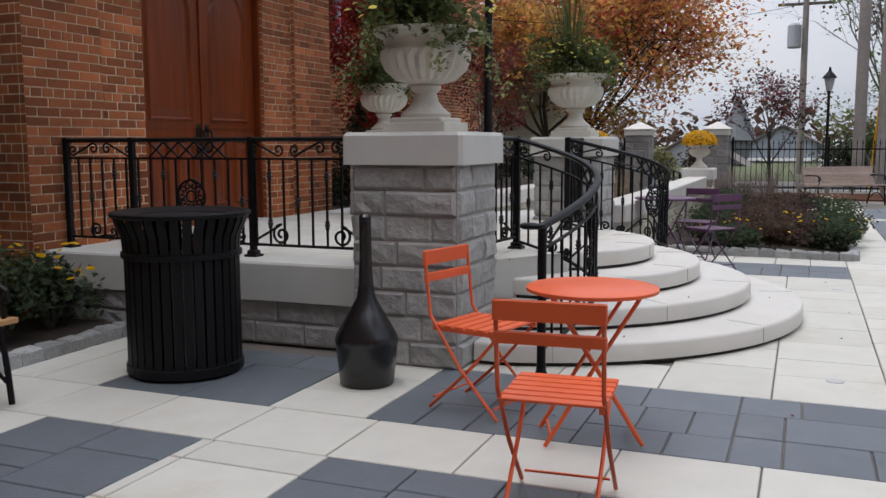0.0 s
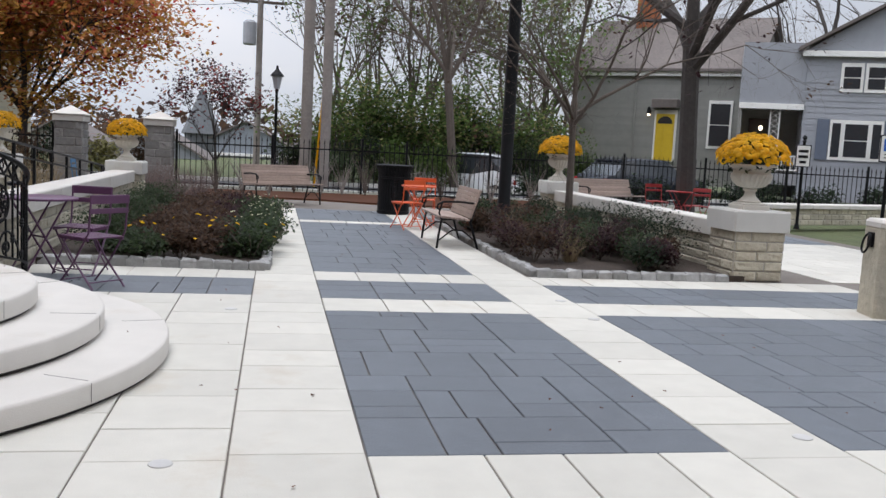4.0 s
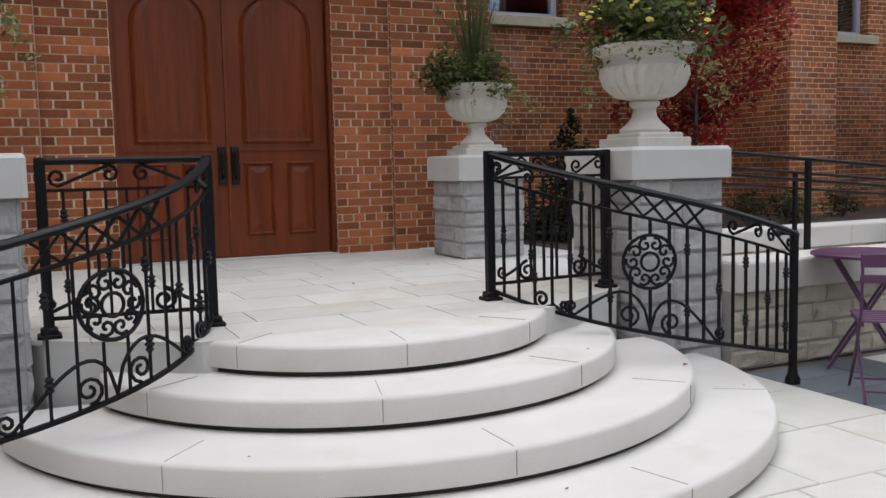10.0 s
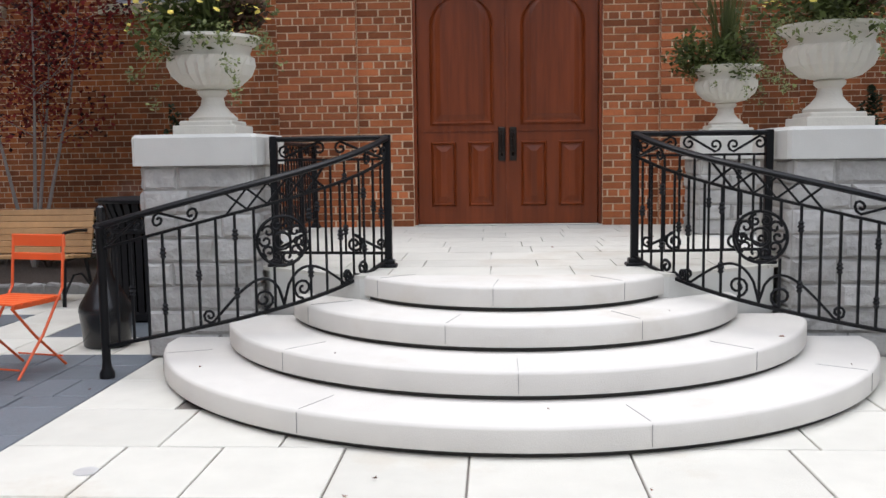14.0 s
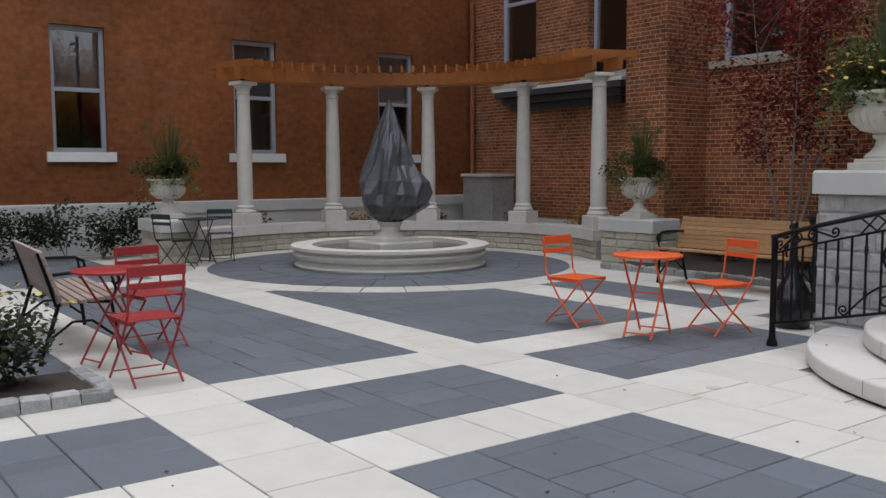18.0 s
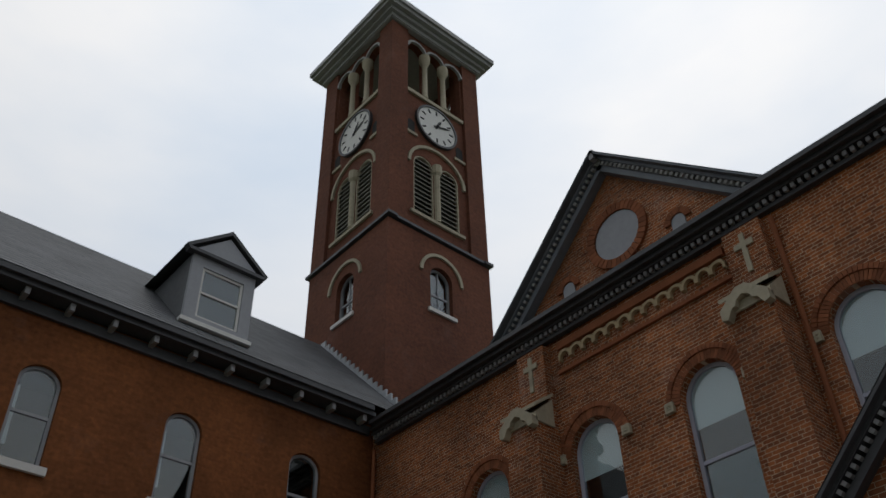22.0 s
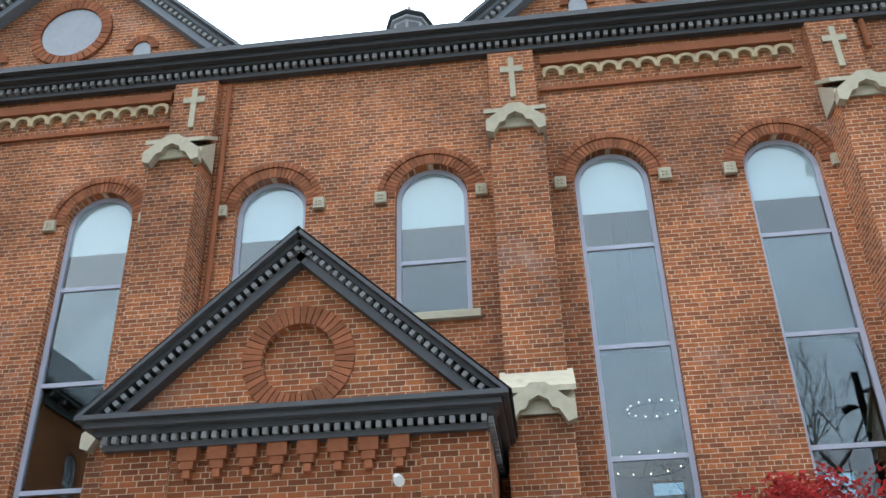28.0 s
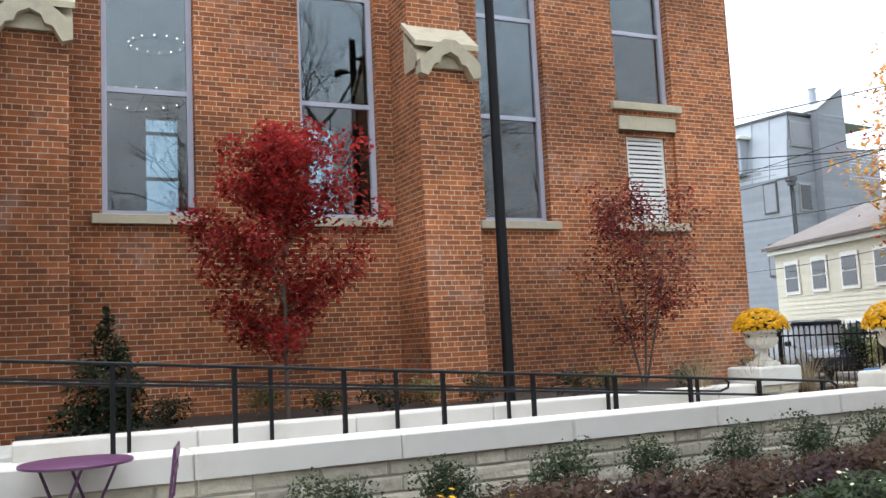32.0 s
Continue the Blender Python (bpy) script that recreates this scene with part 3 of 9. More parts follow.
for i, c in enumerate(WX):
    z0 = holes[[k for k, h in enumerate(holes) if abs(h[0] - c + HW) < 1e-6 and h[4]][0]][2]
    bars = [8.61] if i in (4, 5) else ([8.61, 6.89] if i == 9 else [8.61, 6.89, 5.17])
    window("window_%d" % (i + 1), "tall round-headed window with pale blue-grey frame", PF, c - HW, c + HW, z0, SPRING, HW, bars, M["frame_blue"],
           d=0.16, blind=(9.28 if i > 1 else 9.2, SPRING + 1), group="tall windows of the hall")
    # rowlock arch of brick and its two impost blocks
    g = G()
    n = 30
    for k in range(n):
        a0, a1 = math.pi * (k + 0.07) / n, math.pi * (k + 0.93) / n
        g.prism([(c + r * math.cos(a), SPRING + r * math.sin(a)) for r, a in ((HW + .005, a0), (HW + .195, a0), (HW + .195, a1), (HW + .005, a1))], -0.022, 0.03, PF)
        g.prism([(c + r * math.cos(a), SPRING + r * math.sin(a)) for r, a in ((HW + .205, a0), (HW + .31, a0), (HW + .31, a1), (HW + .205, a1))], -0.045, 0.03, PF)
    part("brick_arch", g, M["brick_dark"], front, "projecting brick arch")
    for s in (-1, 1):
        u = c + s * (HW + 0.24)
        g = G().box(u - .1, u + .1, YF - .09, YF + .02, SPRING - .12, SPRING + .09, .012)
        for q in (0, 1, 2, 3):
            a = math.pi / 4 + q * math.pi / 2
            g.lathe([(.028, -.012), (.018, .012)], 6, (0, 0, 0))
            for v in range(len(g.v) - 12, len(g.v)):
                x, y, z = g.v[v]
                g.v[v] = (u + .045 * math.cos(a) + x, YF - .095 - z, SPRING - .015 + .045 * math.sin(a) + y)
        part("impost", g, M["old_stone"], front, "small carved stone impost")
    sz = z0
    part("sill", G().box(c - HW - .14, c + HW + .14, YF - .1, YF + .16, sz - .13, sz, .012), M["old_stone"], front, "weathered stone sill")
# louvre under the last window
lv = tagged(part("louvre", ring_frame(12.89 - .42, 12.89 + .42, 3.44, 4.96, 0, .06, .10, .2, PF), M["white_paint"]), "white slatted louvre under a tall window", "louvre")
me = G().prism([(12.89 - .36, 0), (12.89 + .36, 0), (12.89 + .36, .055), (12.89 - .36, .055)], .10, .12, PF).mesh("slat")
me.materials.append(M["white_paint"])
for k in range(17):
    ob = new("slat", me)
    ob.location = (0, 0, 3.51 + k * .082)
    ob.parent = lv
# near-black sheet paints the shade between the slats
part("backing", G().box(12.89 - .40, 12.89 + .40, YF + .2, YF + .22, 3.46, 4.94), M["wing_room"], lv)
g = G().box(12.89 - HW, 12.89 - .42, YF + .06, YF + .3, 3.40, 5.06).box(12.89 + .42, 12.89 + HW, YF + .06, YF + .3, 3.40, 5.06).box(12.89 - .42, 12.89 + .42, YF + .06, YF + .3, 4.96, 5.06)
part("infill", g, (M["brick_y"], M["brick_x"], M["brick_x"]), front)
part("sill", G().box(12.89 - .8, 12.89 + .75, YF - .1, YF + .1, 3.26, 3.4, .012), M["old_stone"], front)
part("lintel", G().box(12.89 - .62, 12.89 + .62, YF - .05, YF + .1, 5.06, 5.30, .012), M["old_stone"], front)


def gablet(x, y, z, w, top):
    """A carved stone weathering with a trefoil gablet, on a buttress of width w."""
    g = G()
    h = w / 2 + 0.04
    g.prism([(y, z + .12), (y, z + .3), (top, z + .78), (top, z + .12)], x - h, x + h, lambda u, d, zz: (d, u, zz))
    g.prism([(y - .03, z + .42), (y - .03, z + .5), (top, z + .92), (top, z + .84)], x - h - .03, x + h + .03, lambda u, d, zz: (d, u, zz))
    o = [(-h, 0), (-h, .2), (-.10, .52), (.10, .52), (h, .2), (h, 0), (h - .12, -.04), (.26, .14), (.17, .17), (.13, .27), (0, .34), (-.13, .27), (-.17, .17), (-.26, .14), (-h + .12, -.04)]
    g.prism([(x + a, z + b) for a, b in o], -.12, .06, FX(y))
    return g


def buttress(x, lower=True):
    w = 0.89
    b = thing("buttress", x, YF, 0, 0, "stepped brick buttress with carved stone caps and a cross", "buttress", "buttresses of the hall", "structure")
    g = G().box(x - w / 2, x + w / 2, 1.52, YF, 0.54, 5.45).box(x - w / 2 + .01, x + w / 2 - .01, 1.88, YF, 5.45, 10.5)
    g.box(x - w / 2 + .04, x + w / 2 - .04, 2.36, YF, 10.5, 12.55)
    o = part("shaft", g, (M["brick_y"], M["brick_x"], M["brick_x"]))
    o2 = part("foot", G().box(x - w / 2 - .06, x + w / 2 + .06, 1.46, YF, 0, .54, .02), M["limestone"])
    o3 = part("cap", gablet(x, 1.46, 5.34, w, 1.93), M["old_stone"], None, "carved stone cap with trefoil gablet")
    o4 = part("cap", gablet(x, 1.83, 10.36, w, 2.4), M["old_stone"], None, "carved stone cap with trefoil gablet")
    c = [(-.05, -.42), (.05, -.42), (.05, .14), (.2, .14), (.2, .26), (.05, .26), (.05, .46), (-.05, .46), (-.05, .26), (-.2, .26), (-.2, .14), (-.05, .14)]
    o5 = part("cross", G().prism([(x + a, 11.92 + k) for a, k in c], -.04, .03, FX(2.36)), M["old_stone"], None, "raised stone cross")
    for q in (o, o2, o3, o4, o5):
        q.parent = b
        q.matrix_parent_inverse = b.matrix_world.inverted()


for x in (-8.52, -2.9, 2.9, 8.45):
    buttress(x)

# corbel tables over the paired bays
for c in (-5.63, 5.63):
    g = G().box(c - 2.25, c + 2.25, YF - .07, YF, 11.74, 11.82)
    g.box(c - 2.2, c + 2.2, YF - .10, YF, 12.32, 12.5)
    part("string_course", g, M["brick_dark"], front)
    n = 13
    stepx = 4.36 / n
    for k in range(n):
        u = c - 2.18 + stepx * (k + .5)
        r = stepx * .36
        o = [(u - stepx / 2, 12.02), (u - r, 12.02)] + [(u - r * math.cos(math.pi * q / 8), 12.08 + r * math.sin(math.pi * q / 8)) for q in range(9)] + [(u + r, 12.02), (u + stepx / 2, 12.02), (u + stepx / 2, 12.16)] + [(u + stepx * .5 * math.cos(math.pi * q / 8), 12.16 + .10 * math.sin(math.pi * q / 8)) for q in range(1, 8)] + [(u - stepx / 2, 12.16)]
        part("corbel_arch", G().prism(o, -.10, .02, PF), M["corbel_stone"], front, "small stone corbel arch")

# eaves cornice
cor = setting("cornice_hall", G().box(-14.4, 15.05, YF - .14, YF + .1, 12.66, 12.75).box(-14.4, 15.1, YF - .26, YF + .1, 12.86, 12.93)
              .box(-14.3, 15.2, YF - .38, YF + .1, 12.93, 13.03).box(-14.2, 15.25, YF - .5, YF + .2, 13.03, 13.14), M["cornice_dark"], "dark painted eaves cornice with dentils")
dentils(cor, (-14.4, YF - .17, 12.805), (15.1, YF - .17, 12.805), .075, .075, (.05, .05), M["cornice_grey"])
g = G()
g.quad((-14.2, YF - .5, 13.14), (15.25, YF - .5, 13.14), (15.25, 9.4, 18.0), (-14.2, 9.4, 18.0)).quad((-14.2, 9.4, 18.0), (15.25, 9.4, 18.0), (15.25, 17.0, 12.9), (-14.2, 17.0, 12.9))
setting("roof_hall", g, M["slate"], "grey slate roof of the hall")


def rake(parent, a, b, y, out, mat_a, mat_b, h=.34, size=(.10, .10)):
    """A raking cornice from a to b in (x, z) with dentils under it, standing out by out from the plane y."""
    ax, az, bx, bz = *a, *b
    L = math.hypot(bx - ax, bz - az)
    nx, nz = -(bz - az) / L, (bx - ax) / L
    if nz < 0:
        nx, nz = -nx, -nz
    band = lambda p, q, o: part("rake", G().prism([(ax + nx * p, az + nz * p), (bx + nx * p, bz + nz * p), (bx + nx * q, bz + nz * q), (ax + nx * q, az + nz * q)], -o, .1, FX(y)), mat_a, parent)
    band(-h, -h * .62, out * .45)
    band(-h * .34, -h * .16, out * .7)
    band(-h * .16, 0, out)
    m = -h * .48
    dentils(parent, (ax + nx * m, y - out * .5, az + nz * m), (bx + nx * m, y - out * .5, bz + nz * m), size[0], size[1], (.05, h * .12), mat_b)


for c in (-5.78, 5.78):
    gb = thing("gable", c, YF, 13.1, 0, "brick gable with a round window and grey raking cornice", "gable", "gables of the hall", "structure")
    og = []
    tri = G().prism([(c - 3.35, 13.1), (c + 3.35, 13.1), (c, 16.3)], .02, .3, PF)
    og.append(part("gable_wall", tri, (M["brick_y"], M["brick_x"], M["brick_x"])))
    n = 32
    disc = [(c + .62 * math.cos(2 * math.pi * k / n), 14.38 + .62 * math.sin(2 * math.pi * k / n)) for k in range(n)]
    og.append(part("round_pane", G().prism(disc, -.01, .02, PF), M["frame_grey"], None, "blank grey round window"))
    g = G()
    for k in range(36):
        a0, a1 = 2 * math.pi * (k + .06) / 36, 2 * math.pi * (k + .94) / 36
        g.prism([(c + r * math.cos(a), 14.38 + r * math.sin(a)) for r, a in ((.63, a0), (.84, a0), (.84, a1), (.63, a1))], -.05, .02, PF)
    og.append(part("brick_ring", g, M["brick_dark"]))
    for s in (-1, 1):
        og.append(part("small_pane", G().prism(outline(c + s * 1.55 - .17, c + s * 1.55 + .17, 13.3, 13.75, .17), -.01, .02, PF), M["frame_grey"], None, "blank grey arched panel"))
        g = G()
        for k in range(12):
            a0, a1 = math.pi * (k + .06) / 12, math.pi * (k + .94) / 12
            g.prism([(c + s * 1.55 + r * math.cos(a), 13.75 + r * math.sin(a)) for r, a in ((.18, a0), (.33, a0), (.33, a1), (.18, a1))], -.04, .02, PF)
        og.append(part("brick_arch", g, M["brick_dark"]))
    g = G()
    for s in (-1, 1):
        g.add([(c + s * 3.75, YF - .5, 13.14), (c, YF - .5, 16.72), (c, 9.0, 16.72), (c + s * 3.75, 9.0, 13.14)], ((0, 1, 2, 3),))
        g.add([(c + s * 3.75, YF - .5, 13.06), (c, YF - .5, 16.64), (c, 9.0, 16.64), (c + s * 3.75, 9.0, 13.06)], ((0, 1, 2, 3),))
    og.append(part("gable_roof", g, M["slate"]))
    for o in og:
        o.parent = gb
        o.matrix_parent_inverse = gb.matrix_world.inverted()
    rk = setting("cornice_gable", G().box(c - .06, c + .06, YF - .48, YF - .1, 16.45, 16.72), M["cornice_grey"], "grey raking cornice of a gable")
    for s in (-1, 1):
        rake(rk, (c + s * 3.75, 13.14), (c, 16.72), YF, .48, M["cornice_blue"], M["cornice_pale"], .36, (.075, .075))

# ridge ventilator
v = thing("ridge_ventilator", .08, 9.4, 17.75, 0, "small dark louvred ventilator on the roof ridge", "ventilator")
part("body", G().lathe([(.52, 0), (.52, 2.2), (.6, 2.25), (.6, 2.32), (.45, 2.4)], 8), M["cornice_grey"], v)
part("cap", G().lathe([(.70, 2.4), (.66, 2.48), (.1, 3.0), (.02, 3.2)], 8), M["slate"], v)
for k in range(8):
    a = math.pi / 4 * (k + .5)
    part("louvre", G().box(-.14, .14, -.02, .02, 1.5, 2.1), M["cornice_dark"], v).matrix_basis = pose(.49 * math.cos(a), .49 * math.sin(a), 0, 0, 0, math.degrees(a) + 90)

# rainwater pipes
for x, y0, z0, z1 in ((-14.45, YF - .12, .3, 12.5), (-2.31, YF - .1, 5.0, 12.5), (9.05, YF - .1, 12.0, 12.6)):
    p = tagged(part("downpipe", G().tube([(x, y0, z0), (x, y0, z1)], .05, 8), M["brick_dark"], smooth=True), "brown painted rainwater pipe on the brick wall", "pipe")

# hall chandeliers: rings of small lit bulbs
for cx, cy, cz, R in ((5.25, 8.0, 7.6, .53), (4.95, 8.1, 6.5, .82)):
    ch = thing("chandelier", cx, cy, cz, 0, "ring chandelier of small lit bulbs inside the hall", "chandelier", "hall chandeliers")
    part("ring", G().tube([(R * math.cos(k * math.pi / 12), R * math.sin(k * math.pi / 12), 0) for k in range(24)], .02, 5, closed=True), M["iron"], ch)
    part("rod", G().tube([(0, 0, 0), (0, 0, 12.2 - cz)], .012, 5).bar((-R, 0, 0), (R, 0, 0), .02).bar((0, -R, 0), (0, R, 0), .02), M["iron"], ch)
    me = G().lathe([(.003, -.012), (.012, 0), (.003, .016)], 6).mesh("bulb")
    me.materials.append(M["bulb"])
    for k in range(14):
        o = new("bulb", me)
        o.location = (R * math.cos(k * math.pi / 7), R * math.sin(k * math.pi / 7), .06)
        o.parent = ch


# ---- the entrance porch ----
LAND = 0.682
PH, PT = 2.30, 4.80           # half width and wall top of the porch
PP = FX(0.0)
core = G()
wall(core, -PH, PH, LAND - .7, PT, [(-.945, .945, LAND - .02, 3.23, 0)], FX(0.06), 0.4)
core.box(-PH, -PH + .4, .46, YF, 0, PT).box(PH - .4, PH, .46, YF, 0, PT)
porch = setting("wall_porch", core, (M["brick_y"], M["mortar"], M["mortar"]), "red brick entrance porch")
# the porch's inner shade is painted on this ceiling as near-black
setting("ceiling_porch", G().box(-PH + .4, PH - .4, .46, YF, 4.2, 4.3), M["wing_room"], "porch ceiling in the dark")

# single bricks of the porch front in common bond
rng = random.Random(5)
bricks, near = G(), []
brick_me = {}
for L in (0.212, 0.101):
    for q in range(3):
        g = G().box(-L / 2 + rng.uniform(.002, .005), L / 2 - rng.uniform(.002, .005), -.004 - q * .001, .02, .0055, .0670, .003)
        me = g.mesh("brick")
        me.materials.append(M["brick"])
        brick_me[(L, q)] = me
row = 0
z = LAND
while z < PT - .03:
    header = row % 6 == 4
    L, pitch = (0.101, 0.111) if header else (0.212, 0.222)
    for zone0, zone1, proud in ((-PH, -1.50, .05), (-1.50, 1.50, 0.0), (1.50, PH, .05)):
        u = zone0 + (0 if row % 2 else -pitch / 2)
        while u < zone1 - .01:
            a, b = max(u, zone0) + .004, min(u + L, zone1 - .004)
            hole = (a < .945 and b > -.945 and z < 3.23)
            lint = (a < 1.20 and b > -1.20 and 3.15 < z < 3.45)
            if hole or lint:
                parts = [(a, min(b, -.95 if hole else -1.20)), (max(a, .95 if hole else 1.20), b)]
            else:
                parts = [(a, b)]
            for pa, pb in parts:
                if pb - pa > .014:
                    full = abs((pb - pa) - L) < .009
                    if full and abs((pa + pb) / 2) < 2.3 and z < 2.5 and len(near) < 300 and (abs(pa) < 1.75):
                        near.append(((pa + pb) / 2, .06 - .001 - proud, z, (L, rng.randrange(3))))
                    else:
                        y0 = .06 - .005 - proud - rng.uniform(0, .002)
                        bricks.box(pa + .001, pb - .001, y0, .06 + .0, z + .0055, z + .067)
            u += pitch
    z += .0725
    row += 1
tagged(part("brickwork", bricks, M["brick"], porch, "bricks laid in common bond"), kind="stuff")
for u, y, z, key in near:
    o = new("brick", brick_me[key])
    o.location = (u, y, z)
    o.parent = porch
# the two outer strips stand proud: a mortar core behind their bricks
g = G()
for s in (-1, 1):
    g.box(s * 1.90 - .3972, s * 1.90 + .3972, .010, .06, LAND, PT)
part("pilaster_core", g, (M["brick_y"], M["mortar"], M["mortar"]), porch)
part("lintel", G().box(-1.183, 1.183, -.03, .3, 3.235, 3.45, .015), M["lintel"], porch, "plain limestone door lintel")
# corbelled brick pendants under the cornice
for k in range(8):
    u = -1.26 + k * .36
    g = G().box(u - .12, u + .12, -.075, .05, 4.64, 4.80).box(u - .08, u + .08, -.06, .05, 4.54, 4.635).box(u - .045, u + .045, -.045, .05, 4.44, 4.535)
    part("corbel", g, M["brick_dark"], porch, "stepped brick corbel under the cornice")

pc = setting("cornice_porch", G().box(-2.30, 2.30, -.10, YF, 4.80, 4.87).box(-2.38, 2.38, -.20, YF, 4.95, 5.02).box(-2.48, 2.48, -.32, YF, 5.02, 5.10)
             .box(-2.56, 2.56, -.40, YF, 5.10, 5.16), M["cornice_dark"], "dark moulded porch cornice with dentils")
dentils(pc, (-2.32, -.13, 4.91), (2.32, -.13, 4.91), .06, .06, (.045, .04), M["cornice_grey"])
for s in (-1, 1):
    dentils(pc, (s * 2.33, -.1, 4.91), (s * 2.33, 2.2, 4.91), .06, .06, (.03, .04), M["cornice_grey"])
# gable of the porch with its blind roundel
gp = G()
n = 40
cz, R = 5.86, .46
tri = [(-2.15, 5.16), (2.15, 5.16), (0, 7.22)]
ring = [(R * math.cos(2 * math.pi * k / n), cz + R * math.sin(2 * math.pi * k / n)) for k in range(n)]
def to_tri(x, z):
    best = 9
    for (x0, z0), (x1, z1) in zip(tri, tri[1:] + tri[:1]):
        dx, dz, ex, ez = x, z - cz, x1 - x0, z1 - z0
        den = dx * ez - dz * ex
        if abs(den) > 1e-6:
            t = (x0 * ez - (z0 - cz) * ex) / den
            if t > 0:
                best = min(best, t)
    return (x * best, cz + dz * 0 + (z - cz) * best)
far = [to_tri(*p) for p in ring]
for k in range(n):
    j = (k + 1) % n
    gp.quad(*[PP(u, .0, w) for u, w in (ring[k], ring[j], far[j], far[k])])
    gp.quad(PP(*ring[k][:1], 0, ring[k][1]), PP(ring[j][0], 0, ring[j][1]), PP(ring[j][0], .1, ring[j][1]), PP(ring[k][0], .1, ring[k][1]))
gp.prism([(-2.15, 5.16), (2.15, 5.16), (0, 7.22)], .1, .3, PP)
part("gable_wall", gp, (M["brick_y"], M["brick_x"], M["brick_x"]), porch)
g = G()
for k in range(44):
    a0, a1 = 2 * math.pi * (k + .07) / 44, 2 * math.pi * (k + .93) / 44
    g.prism([(r * math.cos(a), cz + r * math.sin(a)) for r, a in ((R + .005, a0), (R + .25, a0), (R + .25, a1), (R + .005, a1))], -.03, .02, PP)
part("brick_ring", g, M["brick_dark"], porch, "ring of radial bricks")
for s in (-1, 1):
    rake(pc, (s * 2.56, 5.16), (0, 7.52), 0, .38, M["cornice_dark"], M["cornice_grey"], .29, (.06, .06))
g = G()
for s in (-1, 1):
    g.add([(s * 2.6, -.36, 5.16), (0, -.36, 7.56), (0, YF, 7.56), (s * 2.6, YF, 5.16)], ((0, 1, 2, 3),))
setting("roof_porch", g, M["slate"], "slate roof of the porch")
part("flashing", G().box(-1.75, 1.75, -.06, .0, 5.162, 5.19), M["sill_white"], porch)
# flood lamp on the porch
fl = thing("flood_lamp", 1.22, -.03, 4.3, 0, "small white flood lamp on the porch wall", "lamp")
part("bracket", G().box(-.03, .03, -.06, .03, -.03, .03, .005), M["white_paint"], fl)
part("head", G().tube([(0, -.05, 0), (.03, -.1, -.02), (.07, -.2, -.09)], [.03, .05, .065], 8), M["white_paint"], fl)

# ---- the double door ----
door = thing("door_1", 0, .2, LAND, 0, "double door of varnished reddish wood with arched panels, closed", "door", "", "structure")
part("door_frame", G().box(-.945, -.916, -.1, .06, 0, 2.55).box(.916, .945, -.1, .06, 0, 2.55).box(-.916, .916, -.1, .06, 2.455, 2.55), M["door_wood"], door)
part("threshold", G().box(-.944, .944, -.16, .1, -.02, .015), M["limestone"], door)


def leaf(s):
    lf = part("door_leaf", G().box(-.455, .455, 0, .05, .02, 2.45, .004), M["door_wood"], door)
    lf.location = (s * .458, -.03, 0)
    # stiles and rails stand proud of sunk panels: mouldings and raised fields
    def mould(o, w=.03):
        c = (sum(p[0] for p in o) / len(o), sum(p[1] for p in o) / len(o))
        g = G()
        k = len(o)
        hx = max(abs(p[0] - c[0]) for p in o)
        hz = max(abs(p[1] - c[1]) for p in o)
        inn = [(c[0] + (p[0] - c[0]) * (1 - w / hx), c[1] + (p[1] - c[1]) * (1 - w / hz)) for p in o]
        mid = [((a[0] + b[0]) / 2, (a[1] + b[1]) / 2) for a, b in zip(o, inn)]
        g.v = [(a, 0, b) for a, b in o] + [(a, -.022, b) for a, b in mid] + [(a, .004, b) for a, b in inn]
        for i in range(k):
            j = (i + 1) % k
            g.f += [(i, j, k + j, k + i), (k + i, k + j, 2 * k + j, 2 * k + i)]
        return g
    def field(o, q, d):
        c = (sum(p[0] for p in o) / len(o), sum(p[1] for p in o) / len(o))
        hx = max(abs(p[0] - c[0]) for p in o)
        hz = max(abs(p[1] - c[1]) for p in o)
        rs = []
        for w, dd in ((q, .0), (q + .05, -d)):
            rs.append([(c[0] + (p[0] - c[0]) * (1 - w / hx), dd, c[1] + (p[1] - c[1]) * (1 - w / hz)) for p in o])
        return G().rings(rs)
    top = outline(-.325, .325, 1.02, 2.02, .30, 16)
    part("arched_moulding", mould(top, .045), M["door_wood"], lf, smooth=True)
    part("arched_panel", field(top, .06, .014), M["door_wood"], lf)
    for a, b in ((-.32, -.06), (.06, .32)):
        o = [(a, .2), (b, .2), (b, .86), (a, .86)]
        part("panel_moulding", mould(o, .035), M["door_wood"], lf)
        part("panel", field(o, .05, .014), M["door_wood"], lf)
    part("lock_rail", G().box(-.40, .40, -.012, .0, .96, .985), M["door_wood"], lf)
    hx = -s * .40
    part("handle_plate", G().box(hx - .035, hx + .035, -.018, 0, .66, 1.0, .006), M["handle"], lf, "dark bronze handle plate")
    part("pull", G().tube([(hx, -.015, .72), (hx, -.075, .75), (hx, -.085, .83), (hx, -.075, .92), (hx, -.015, .95)], .014, 6), M["handle"], lf, "dark bronze pull")


for s in (-1, 1):
    leaf(s)
part("astragal", G().box(-.012, .012, -.05, -.03, .02, 2.45), M["door_wood"], door)



